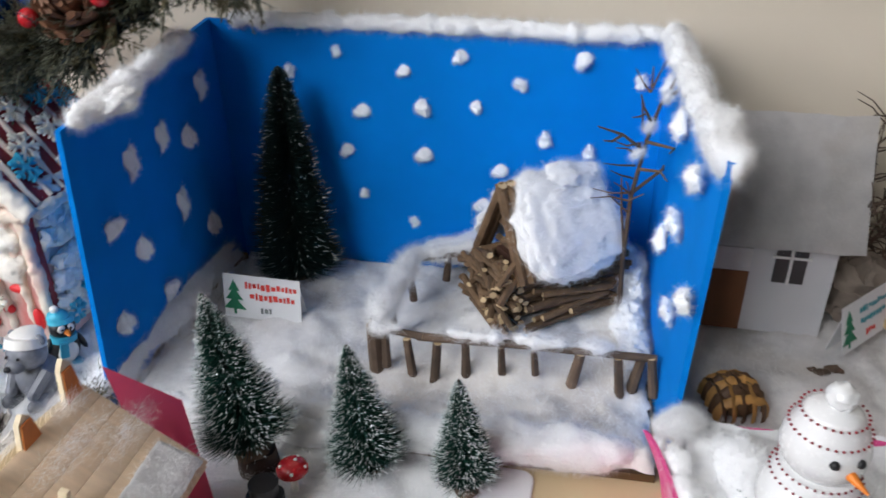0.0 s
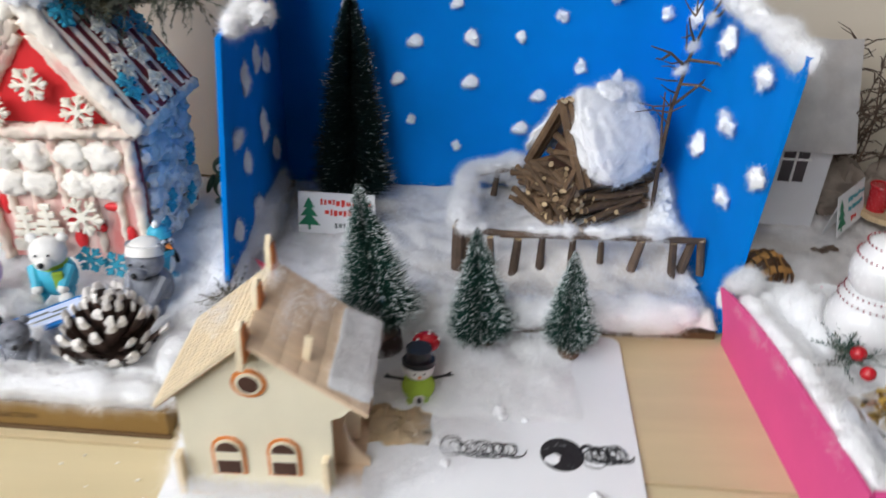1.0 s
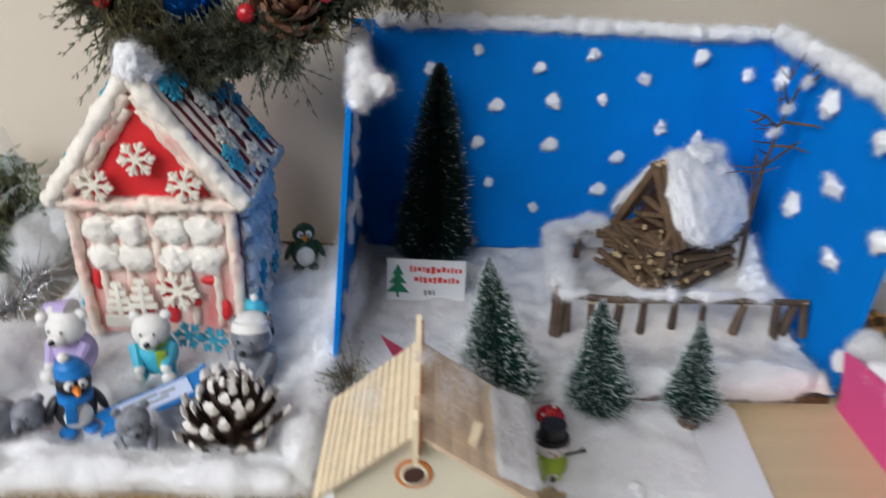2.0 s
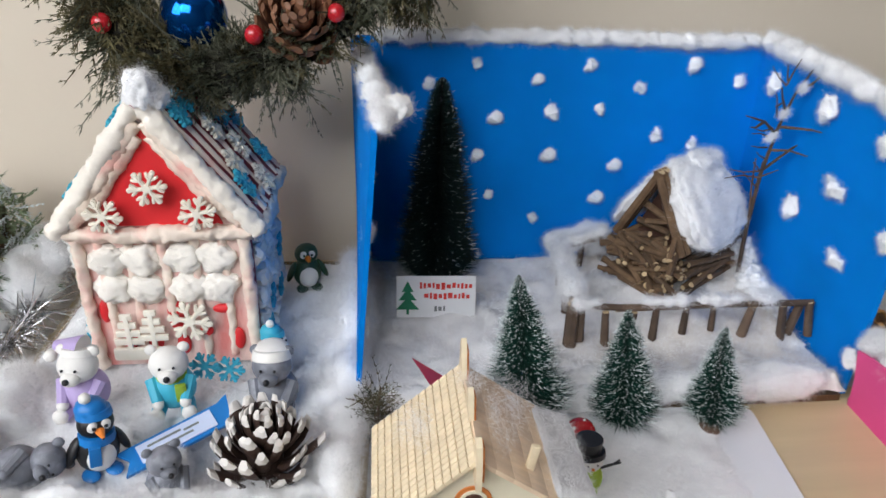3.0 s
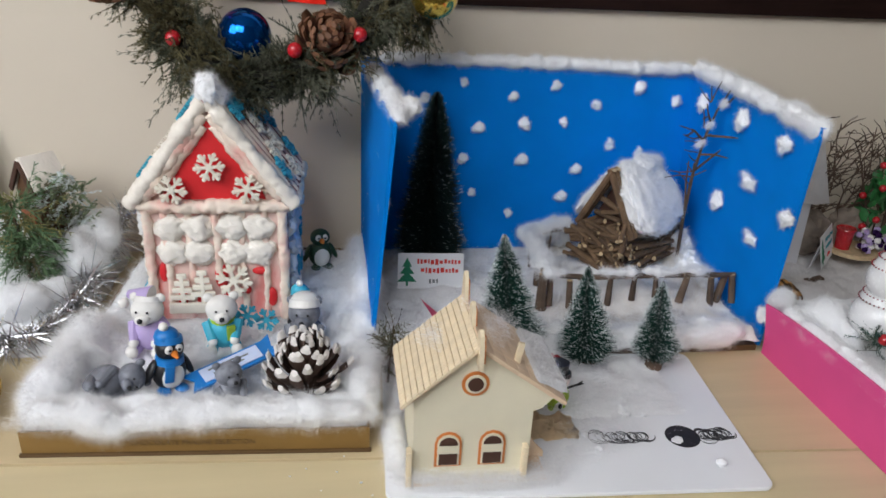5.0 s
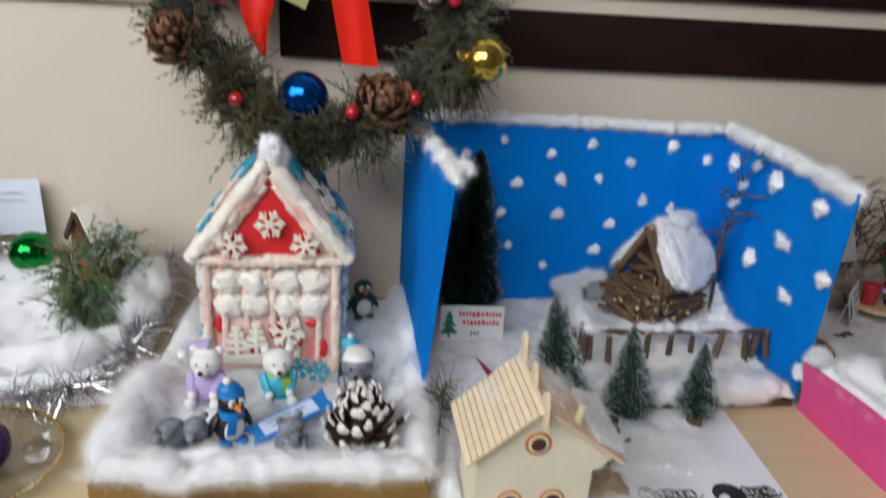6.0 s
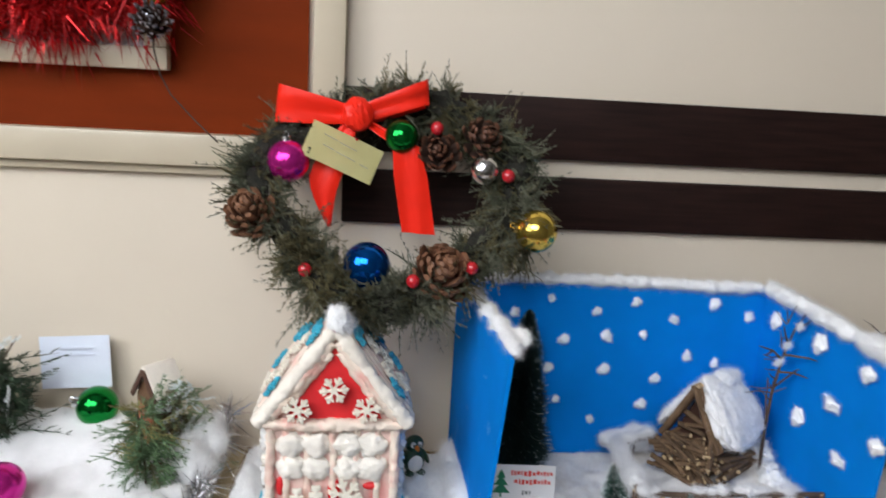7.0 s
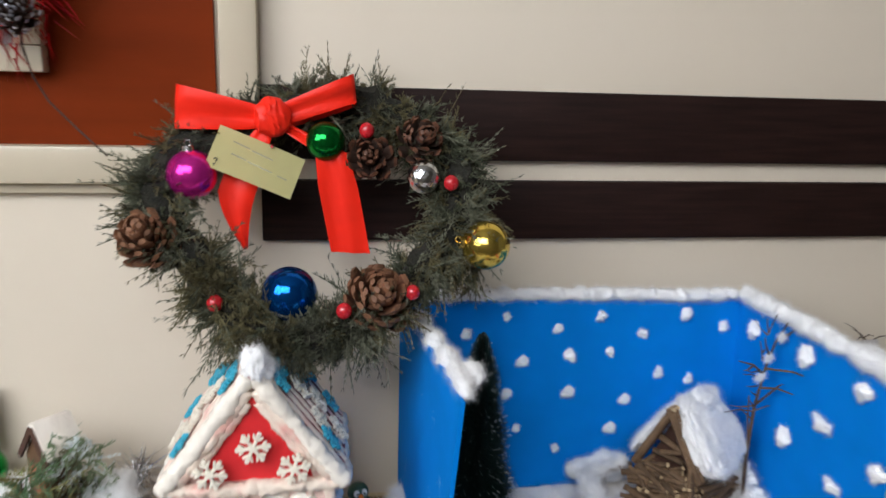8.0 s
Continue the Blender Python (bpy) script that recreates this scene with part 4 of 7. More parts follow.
for k, (x, y, r) in enumerate(((-0.150, 0.07, 0.02), (-0.145, 0.13, 0.022), (-0.10, 0.075, 0.016), (-0.02, 0.12, 0.014), (0.10, 0.05, 0.012), (0.145, 0.20, 0.018), (0.15, 0.32, 0.02), (0.02, 0.07, 0.012), (-0.06, 0.04, 0.014))):
    cotton_roll("cotton_puff", tray, [(x - r * 0.7, y - r * 0.3, 0.030), (x, y, 0.036), (x + r * 0.8, y + r * 0.4, 0.030)], r, 300 + k, world=False, fuzz=700)

HX, HY, HZ = -0.397, -0.266, 0.028
house = thing("sweet_house", pose(HX, HY, HZ, 0, 0, 0), "pink and white iced gingerbread-style house with snowflakes", "house")
HW, EAVE, APEX, HD = 0.081, 0.160, 0.279, 0.152
bm = bmesh.new()
prism(bm, [(-HW, 0), (HW, 0), (HW, EAVE), (0, APEX - 0.006), (-HW, EAVE)], 0.0, HD)
part("wall_body", bm, ICING_WALL, house, smooth=False)
SL = math.hypot(0.094, 0.126)
ANG = math.degrees(math.atan2(0.126, 0.094))


def roof_point(s, u, y, up=0.0):
    """A point on a roof slope: u metres down from the ridge, y into the depth, up off the slope."""
    c, q = math.cos(radians(ANG)), math.sin(radians(ANG))
    return Vector((s * (u * c + up * q), y, APEX - u * q + up * c))


for s in (-1, 1):
    bm = bmesh.new()
    box(bm, (SL, HD + 0.018, 0.008), tuple(roof_point(s, SL / 2, HD / 2 - 0.002, 0.002)), (0, s * ANG, 0), bevel=0.002)
    part("roof_side", bm, ROOFRED, house, "dark red wafer roof")
    for k in range(8):
        bm = bmesh.new()
        y = 0.006 + k * 0.0200
        pts = [roof_point(s, 0.006 + (SL - 0.012) * i / 9, y + R.uniform(-0.001, 0.001), 0.0065) for i in range(10)]
        tube(bm, pts, [R.uniform(0.0016, 0.0040) for _ in pts], 7, flat=0.8)
        part("icing_stripe", bm, ICING, house)


def flake_mesh(r, thick):
    """A six-armed sugar snowflake in the x-z plane, front to -y: one cut-out with forked arms."""
    half = ((0.10, 0.24), (0.10, 0.50), (0.25, 0.62), (0.36, 0.80), (0.28, 0.88), (0.11, 0.74), (0.15, 0.94), (0.08, 1.06))
    arm = [(-x, z) for x, z in half] + [(x, z) for x, z in half[::-1]]
    poly = []
    for k in range(6):
        a = radians(60 * k + 30)
        poly += [(r * (x * math.cos(a) - z * math.sin(a)), r * (x * math.sin(a) + z * math.cos(a))) for x, z in arm[::-1]]
    bm = bmesh.new()
    prism(bm, poly, -thick * 0.5, thick * 0.5)
    bmesh.ops.bevel(bm, geom=[e for e in bm.edges if abs(e.verts[0].co.y - e.verts[1].co.y) < 1e-6], offset=thick * 0.22, segments=2, affect="EDGES", clamp_overlap=True)
    return bm


FL_W = as_mesh("snowflake", flake_mesh(0.0145, 0.004), FONDANT)
FL_B = as_mesh("snowflake", flake_mesh(0.0135, 0.004), TURQ)
bm = bmesh.new()
prism(bm, [(-0.058, 0.160), (0.060, 0.160), (0.052, 0.180), (0.032, 0.206), (0.012, 0.244), (0.003, 0.256), (-0.004, 0.254), (-0.016, 0.236), (-0.034, 0.200), (-0.052, 0.180)], -0.003, -0.0005)
part("gable_panel", bm, CANDYRED, house, "red fondant gable triangle", smooth=False)
for x, z in ((0.000, 0.203), (-0.044, 0.176), (0.041, 0.177)):
    part("snowflake", FL_W, None, house, m=xf((x, -0.0165, z), (0, R.uniform(-15, 15), 0), (1.18, 1.3, 1.18)))
for k, (u, y, c) in enumerate(((0.030, 0.020, 1), (0.024, 0.055, 1), (0.062, 0.062, 0), (0.060, 0.105, 1), (0.095, 0.085, 0), (0.075, 0.135, 1), (0.100, 0.040, 0), (0.118, 0.022, 1), (0.120, 0.125, 1), (0.135, 0.075, 0), (0.030, 0.115, 0))):
    for s in (-1, 1):
        part("snowflake", FL_B if c else FL_W, None, house, m=xf(roof_point(s, u, y, 0.012), (0, 0, 0)) @ xf((0, 0, 0), (0, s * ANG, 0)) @ xf((0, 0, 0), (-90, 0, 0)) @ xf((0, 0, 0), (0, R.uniform(0, 60), 0), (1.15,) * 3))


def icing_bar(name, pts, r, seed, material=None, amount=0.45):
    dense = []
    for a, b in zip(pts, pts[1:]):
        a, b = Vector(a), Vector(b)
        k = max(2, int((b - a).length / 0.0028))
        dense += [a.lerp(b, i / k) for i in range(k)]
    dense.append(Vector(pts[-1]))
    bm = bmesh.new()
    tube(bm, dense, [r * (1 + 0.22 * noise.noise(p * 55 + Vector((seed, 0, 0)))) for p in dense], 14)
    lumpy(bm.verts, r * amount, 140, seed)
    lumpy(bm.verts, r * 0.16, 420, seed + 3)
    return part(name, bm, material or ICING, house, crease=180)


for s in (-1, 1):
    for k, (low, rad) in enumerate(((0.001, 0.0088), (-0.0065, 0.0084), (-0.0130, 0.0074))):
        icing_bar("gable_icing", [roof_point(s, 0.004 + 0.012 * k, -0.007 + 0.002 * k, low), roof_point(s, SL * 0.5, -0.008 + 0.002 * k, low), roof_point(s, SL - 0.016 * k, -0.007 + 0.002 * k, low)], rad, 60 + s + 5 * k, ICING_WHITE if k == 0 else ICING, amount=0.26)
    icing_bar("corner_icing", [(s * (HW - 0.003), -0.002, 0.0), (s * (HW - 0.002), -0.004, 0.07), (s * (HW - 0.003), -0.003, EAVE - 0.006)], 0.0062, 68 + s, amount=0.35)
    icing_bar("eave_icing", [roof_point(s, SL, 0.0, 0.002), roof_point(s, SL, HD * 0.5, 0.0), roof_point(s, SL, HD + 0.004, 0.002)], 0.007, 72 + s, ICING_WHITE)
icing_bar("cross_icing", [(-HW - 0.006, -0.004, 0.154), (-0.03, -0.006, 0.151), (0.03, -0.006, 0.153), (HW + 0.006, -0.004, 0.153)], 0.0078, 76)
icing_bar("middle_icing", [(-0.001, -0.002, 0.148), (0.001, -0.003, 0.10), (0.0, -0.002, 0.055)], 0.005, 77)
for x in (-0.060, -0.032, 0.030, 0.056):
    icing_bar("streak_icing", [(x, -0.001, 0.148), (x + R.uniform(-0.002, 0.002), -0.002, 0.08), (x, -0.001, 0.01)], 0.0042, 78 + int(x * 1000))
puff("chimney_cotton", house, (0.002, -0.001, APEX + 0.008), (0.016, 0.018, 0.022), 81, 1500, 0.008)
puff("chimney_cotton", house, (0.010, 0.012, APEX - 0.002), (0.014, 0.020, 0.014), 83, 900, 0.008)
cotton_roll("ridge_cotton", house, [(0.0, 0.01, APEX + 0.006), (0.0, HD, APEX + 0.006)], 0.007, 82, world=False, fuzz=900)
# puffed cotton window panes, two windows of four
for wx in (-0.037, 0.034):
    for dx in (-0.0155, 0.0155):
        for dz in (0.124, 0.092):
            puff("window_puff", house, (wx + dx, -0.002, dz), (0.0215, 0.0115, 0.0195), int(1000 * (wx + dx) + 5000 * dz), 500, 0.004, rot=(0, R.uniform(-20, 20), 0), material=ICING_PUFF, ragged=0.8)
# red pieces low on the front
for x, z, w, h in ((-0.066, 0.066, 0.010, 0.026), (0.002, 0.060, 0.016, 0.036), (0.050, 0.066, 0.022, 0.010), (0.062, 0.030, 0.012, 0.026), (-0.046, 0.030, 0.014, 0.018), (-0.022, 0.028, 0.016, 0.016), (0.030, 0.040, 0.014, 0.012), (0.006, 0.025, 0.014, 0.024)):
    bm = bmesh.new()
    ball(bm, 1.0, (x, -0.002, z), (w / 2, 0.004, h / 2), (0, 0, 0), 0, 3)
    part("red_sweet", bm, CANDYRED, house)
BIG_FL = as_mesh("big_snowflake", flake_mesh(0.021, 0.005), FONDANT)
part("big_snowflake", BIG_FL, None, house, m=xf((0.018, -0.012, 0.058), (-6, 12, 0)))
bm = bmesh.new()
for x, r, h in ((-0.044, 0.015, 0.0), (-0.020, 0.012, 0.004)):
    for k in range(4):
        box(bm, (0.030 - 0.006 * k, 0.004, 0.007), (x, -0.012, 0.036 + h + k * 0.0095), (0, 0, 0), bevel=0.0015)
    box(bm, (0.005, 0.004, 0.05), (x, -0.0125, 0.042 + h), bevel=0.001)
box(bm, (0.055, 0.006, 0.014), (-0.034, -0.013, 0.022), bevel=0.003)
part("sugar_tree", bm, FONDANT, house, "white sugar fir trees")
# pale blue shaggy icing on the side walls
for s in (-1, 1):
    for k in range(52):
        y, z = 0.010 + (HD - 0.014) * ((k % 8) + R.uniform(0.2, 0.8)) / 8, 0.010 + (EAVE - 0.012) * ((k // 8) + R.uniform(0.2, 0.8)) / 6.5
        bm = bmesh.new()
        vs = ball(bm, R.uniform(0.010, 0.015), (s * (HW + 0.003), y, z), (0.60, 1.0, 1.0), (R.uniform(-40, 40), 0, 0), 0, 3)
        lumpy(vs, 0.006, 140, k)
        lumpy(vs, 0.002, 500, k)
        part("icing_tuft", bm, ICING_BLUE if k % 3 else ICING_WHITE, house, crease=180)
    for y, z in ((0.05, 0.05), (0.11, 0.03), (0.125, 0.075), (0.02, 0.03)):
        part("snowflake", FL_B, None, house, m=xf((s * (HW + 0.011), y, z), (0, 0, s * 90)))
for y in (0.004, 0.148):
    for s in (-1, 1):
        bm = bmesh.new()
        box(bm, (0.004, 0.008, EAVE), (s * (HW + 0.001), y, EAVE / 2), bevel=0.001)
        part("red_stripe", bm, ROOFRED, house)


# ---- clay figures: each one plain mesh ----
def bear(name, m, body, hat, label, scale=1.0, scarf=None):
    bm = bmesh.new()
    ball(bm, 0.019, (0, 0, 0.018), (1, 0.95, 1.05), mi=1, sub=3)
    ball(bm, 0.0155, (0, -0.004, 0.045), (1.05, 0.95, 0.95), mi=0, sub=3)
    ball(bm, 0.0075, (0, -0.018, 0.041), (1.1, 1, 0.85), mi=0)
    ball(bm, 0.0028, (0, -0.0255, 0.043), mi=2)
    for s in (-1, 1):
        ball(bm, 0.0014, (s * 0.0055, -0.0185, 0.049), mi=2, sub=1)
        ball(bm, 0.0052, (s * 0.013, 0.0, 0.057), (1, 0.6, 1), mi=0)
        rod(bm, (s * 0.016, -0.004, 0.030), (s * 0.011, -0.019, 0.016), 0.0055, 0.0048, 1)
        ball(bm, 0.005, (s * 0.011, -0.020, 0.015), mi=0)
        rod(bm, (s * 0.010, -0.004, 0.006), (s * 0.013, -0.022, 0.005), 0.0062, 0.0065, 1)
        ball(bm, 0.0065, (s * 0.013, -0.023, 0.006), mi=0)
    if hat:
        rod(bm, (0, 0.002, 0.052), (0, 0.004, 0.057), 0.0150, 0.0140, 4, 14, 4)
        rod(bm, (0.002, 0.004, 0.055), (-0.022, 0.006, 0.057), 0.0125, 0.004, 3, 12)
        ball(bm, 0.0055, (-0.027, 0.004, 0.047), mi=4)
    if scarf:
        rod(bm, (0, -0.001, 0.029), (0, -0.001, 0.035), 0.0135, 0.0130, 3, 14, 3)
        box(bm, (0.009, 0.004, 0.018), (0.008, -0.016, 0.022), (10, 0, 12), mi=3, bevel=0.001)
    ob = part(name, bm, [body[0], body[1], CLAYBLACK, hat or scarf or body[1], CLAYWHITE])
    ob.matrix_basis = m @ xf((0, 0, 0), (0, 0, 0), (scale,) * 3)
    return tagged(ob, label, "figurine", "clay figures")


def penguin(name, m, label, cap, scale=1.0, black=CLAYBLACK):
    bm = bmesh.new()
    ball(bm, 0.017, (0, 0, 0.020), (1, 0.9, 1.2), mi=0, sub=3)
    ball(bm, 0.0150, (0, -0.0045, 0.019), (0.9, 0.85, 1.1), mi=1, sub=3)
    ball(bm, 0.0135, (0, -0.001, 0.046), (1.05, 0.95, 0.95), mi=0, sub=3)
    for s in (-1, 1):
        ball(bm, 0.0045, (s * 0.0048, -0.0115, 0.049), (1, 0.5, 1.1), mi=1)
        ball(bm, 0.0018, (s * 0.0046, -0.0138, 0.049), mi=0, sub=1)
        ball(bm, 0.011, (s * 0.019, 0.0, 0.023), (0.35, 0.6, 1.3), (0, s * -24, 0), 0)
        ball(bm, 0.008, (s * 0.009, -0.010, 0.003), (0.9, 1.2, 0.4), mi=0 if cap is None else 3)
    rod(bm, (0, -0.012, 0.045), (0, -0.022, 0.0435), 0.0042, 0.0010, 2)
    if cap is not None:
        rod(bm, (0, 0.001, 0.052), (0, 0.002, 0.058), 0.0142, 0.0130, 3, 14, 3)
        ball(bm, 0.0125, (-0.002, 0.002, 0.058), (1, 1, 0.85), mi=3)
        ball(bm, 0.0048, (-0.006, 0.0, 0.070), mi=4)
        rod(bm, (0, -0.001, 0.031), (0, -0.001, 0.038), 0.0145, 0.0138, 3, 14, 3)
        box(bm, (0.009, 0.004, 0.020), (-0.006, -0.0165, 0.025), (8, 0, -10), mi=3, bevel=0.001)
    ob = part(name, bm, [black, CLAYWHITE, ORANGE, cap or black, CLAYWHITE])
    ob.matrix_basis = m @ xf((0, 0, 0), (0, 0, 0), (scale,) * 3)
    return tagged(ob, label, "figurine", "clay figures")


bear("bear_figurine", pose(-0.467, -0.335, 0.030, 0, 0, -8), (CLAYWHITE, LILAC), LILAC, "white clay bear in a lilac jumper and nightcap", 1.12)
bear("bear_figurine", pose(-0.386, -0.338, 0.032, 0, 0, 8), (CLAYWHITE, TURQ), None, "white clay bear in a turquoise jumper on cotton", 1.10, scarf=LIME)
bear("bear_figurine", pose(-0.292, -0.334, 0.020, 0, 0, -6), (CLAYGREY, CLAYGREY), None, "grey clay bear with a white winter hat", 1.16)
bm = bmesh.new()
rod(bm, (-0.292, -0.338, 0.0800), (-0.292, -0.335, 0.0885), 0.0188, 0.0172, 1, 18, 1)
ball(bm, 0.0160, (-0.292, -0.334, 0.0880), (1, 1, 0.42), mi=1, sub=3)
tagged(part("clay_hat", bm, [CLAYGREY, CLAYWHITE]), "white clay winter hat on a grey bear", "hat")
penguin("penguin_figurine", pose(-0.434, -0.416, 0.026, 0, 6, 34), "black and white clay penguin in a blue cap and scarf", CLAYBLUE, 1.05)
penguin("penguin_figurine", pose(-0.302, -0.286, 0.020, 0, 8, 58), "small clay penguin in a turquoise hat", TURQ, 0.90)
penguin("penguin_figurine", pose(-0.280, -0.100, 0.022, 0, 0, 15), "dark green clay penguin with a white belly", None, 1.02, black=mat("dark_green_clay", (0.016, 0.060, 0.030), 0.45, bump=0.1))
bear("bear_figurine", pose(-0.365, -0.455, 0.030, 0, 0, 30), (CLAYGREY, CLAYGREY), None, "small grey clay bear sitting beside a pine cone", 0.85)
bear("lying_bear_figurine", pose(-0.508, -0.436, 0.044, 0, 82, 12), (CLAYGREY, CLAYGREY), None, "dark grey clay bear lying in the cotton", 0.95)
# turquoise bow and sugar star beside the second bear
for x, y, z in ((-0.362, -0.312, 0.055), (-0.340, -0.305, 0.045)):
    part_ob = part("snowflake", FL_B, None, m=xf((x, y, z), (-10, 10, 0), (1.05,) * 3))
    tagged(part_ob, "turquoise fondant snowflake leaning on the house", "snowflake", "loose snowflakes")
# gift tag
tag = thing("gift_tag", pose(-0.368, -0.398, 0.040, 14, -8, 32), "blue ribbon tag with a pale printed label", "tag")
bm = bmesh.new()
prism(bm, [(-0.052, -0.013), (0.040, -0.013), (0.052, -0.018), (0.047, 0.0), (0.052, 0.018), (0.040, 0.013), (-0.052, 0.013), (-0.044, 0.0)], 0.0, 0.0035, axis="z")
part("ribbon", bm, CLAYBLUE, tag, smooth=False)
bm = bmesh.new()
box(bm, (0.068, 0.019, 0.0012), (-0.002, 0, 0.0045))
part("label_sheet", bm, PAPER_BLUE, tag, smooth=False)
for k, (x, y, ln) in enumerate(((-0.012, 0.004, 0.030), (0.012, 0.002, 0.014), (-0.006, -0.003, 0.036))):
    bm = bmesh.new()
    box(bm, (ln, 0.0022, 0.0003), (x, y, 0.0054))
    part("writing", bm, INK_GREY, tag, smooth=False)


# ---- pine cones ----
def scale_mesh(name, l, w, t, mats):
    """One woody scale: a curved spoon along +x, its tip thickened, in the second material."""
    bm = bmesh.new()
    n, rows = 6, []
    for i in range(n + 1):
        u = i / n
        ww = w * (0.30 + 0.70 * math.sin(min(1, u * 1.25) * math.pi / 2)) * (1 if u < 0.7 else 0.86 if u < 0.9 else 0.50)
        rise = l * 0.42 * u * u
        hh = t * (0.5 + 0.9 * u)
        rows.append([bm.verts.new((l * u, a * ww / 2, rise + b * hh / 2)) for a, b in ((-1, 0), (-0.5, 1), (0.5, 1), (1, 0), (0.5, -1), (-0.5, -1))])
    for i in range(n):
        for k in range(6):
            f = bm.faces.new((rows[i][k], rows[i][(k + 1) % 6], rows[i + 1][(k + 1) % 6], rows[i + 1][k]))
            f.material_index = 1 if i >= n - 1 else 0
    bm.faces.new(rows[-1]).material_index = 1
    bm.faces.new(rows[0][::-1])
    bmesh.ops.recalc_face_normals(bm, faces=bm.faces)
    return as_mesh(name, bm, mats)


def pine_cone(m, h, r, n, mats, label, group="", openness=1.0, wide=0.40):
    c = thing("pine_cone", m, label, "pine cone", group)
    bm = bmesh.new()
    ball(bm, 1, (0, 0, h * 0.45), (r * 0.40, r * 0.40, h * 0.45), mi=0, sub=2)
    part("core", bm, mats[0], c)
    me = scale_mesh("scale", r * 0.78, r * wide, r * 0.085, mats)
    for k in range(n):
        u = (k + 0.5) / n
        a = k * 137.5
        prof = math.sin((0.16 + 0.84 * (1 - u)) * math.pi * 0.60) ** 0.8
        pitch = -(8 + 62 * u ** 1.6) * openness
        s = (0.45 + 0.72 * prof)
        rad = r * 0.26 * prof
        part("scale", me, None, c, m=xf((0, 0, 0), (0, 0, a)) @ xf((rad, 0, h * (0.06 + 0.80 * u)), (R.uniform(-16, 16), pitch + R.uniform(-14, 12), R.uniform(-12, 12)), (s * R.uniform(0.74, 1.12), s * R.uniform(0.75, 1.15), s)))
    return c


pine_cone(pose(-0.290, -0.446, 0.028, -6, 4, 0), 0.060, 0.043, 64, [DARKCONE, CONE_WHITE], "open brown pine cone with white-painted scale tips", wide=0.33, openness=0.85)


# ---- white plastic plate with ink marks ----
PL = pose(-0.019, -0.585, 0, 0, 0, -2.1)
plate = thing("plastic_sheet", PL, "white plastic board with rounded corners and black ink marks", "board")
bm = bmesh.new()
PWX, PD, PR = 0.191, 0.250, 0.012
poly = []
for cx, cy, a0 in ((PWX - PR + 0.001, PR - 0.002, -90), (PWX - PR + 0.008, PD - PR, 0), (-PWX + PR, PD - PR, 90), (-PWX + PR, PR - 0.003, 180)):
    poly += [(cx + PR * math.cos(radians(a0 + 15 * k)), cy + PR * math.sin(radians(a0 + 15 * k))) for k in range(7)]
prism(bm, poly, 0.0, 0.0035, axis="z")
bmesh.ops.bevel(bm, geom=[e for e in bm.edges if abs(e.verts[0].co.z - e.verts[1].co.z) < 1e-6 and e.verts[0].co.z > 0.003], offset=0.001, segments=2, affect="EDGES")
part("sheet", bm, PLATE, plate)


def loops(x0, x1, y, r, turns, seed, squash=0.9):
    """A pen line of running loops, flat on the board."""
    g = random.Random(seed)
    out = []
    n = turns * 14
    for i in range(n + 1):
        u = i / n
        a = 2 * math.pi * turns * u
        rr = r * (0.70 + 0.9 * noise.noise(Vector((u * 8, seed, 0))))
        out.append((x0 + (x1 - x0) * u + rr * math.cos(a), y + rr * squash * math.sin(a) + 0.002 * noise.noise(Vector((u * 9, seed, 4))), 0.0039))
    return out


for k in range(3):
    bm = bmesh.new()
    tube(bm, loops(0.034, 0.090, 0.080 + 0.001 * k, 0.0115, 7 - k, k), 0.00062, 5, flat=0.5)
    part("ink_line", bm, BLACK, plate)
for k in range(4):
    bm = bmesh.new()
    tube(bm, loops(0.150, 0.180, 0.080 + 0.0012 * k, 0.0125, 4 + k % 3, 20 + k), 0.00066, 5, flat=0.5)
    part("ink_line", bm, BLACK, plate)
bm = bmesh.new()
vs = rod(bm, (0.128, 0.080, 0.0036), (0.128, 0.080, 0.0042), 0.0185, 0.0185, 0, 28)
part("ink_disc", bm, mat("scribbled_ink", (0.016, 0.014, 0.016), 0.5, var=0.4, scale=150, second=(0.55, 0.55, 0.57), second_scale=160, second_cut=(0.64, 0.72)), plate, smooth=False)
bm = bmesh.new()
lumpy(ball(bm, 0.0070, (0.120, 0.074, 0.0044), (1, 1, 0.16), mi=0, sub=3), 0.0022, 160)
part("white_dab", bm, COTTON, plate)


def thin_snow(x, y):
    return 0.0058 + 0.012 * max(0, noise.noise(Vector((x * 13, y * 13, 5))) + 0.15) * min(1, max(0, (y - 0.06) / 0.09)) + 0.006 * math.exp(-((x + 0.11) / 0.09) ** 2)


cotton_sheet("thin_cotton", plate, -0.186, 0.150, 0.115, 0.245, 0.0062, thin_snow, 4, fuzz=1800, world=False, drop=0.003, rough=0.003, label="thin cotton snow")
wisps("house_drift", plate, [((-0.170, 0.028, 0.012), (0.020, 0.022, 0.012)), ((-0.150, 0.014, 0.012), (0.030, 0.014, 0.011)), ((-0.110, 0.010, 0.011), (0.040, 0.013, 0.010)), ((-0.068, 0.012, 0.010), (0.036, 0.013, 0.009)), ((-0.040, 0.020, 0.010), (0.022, 0.018, 0.008))], 13000, 0.014, seed=51)
cotton_roll("side_drift", plate, [(-0.178, 0.03, 0.008), (-0.182, 0.10, 0.01), (-0.17, 0.18, 0.012)], 0.009, 52, world=False, fuzz=2500)
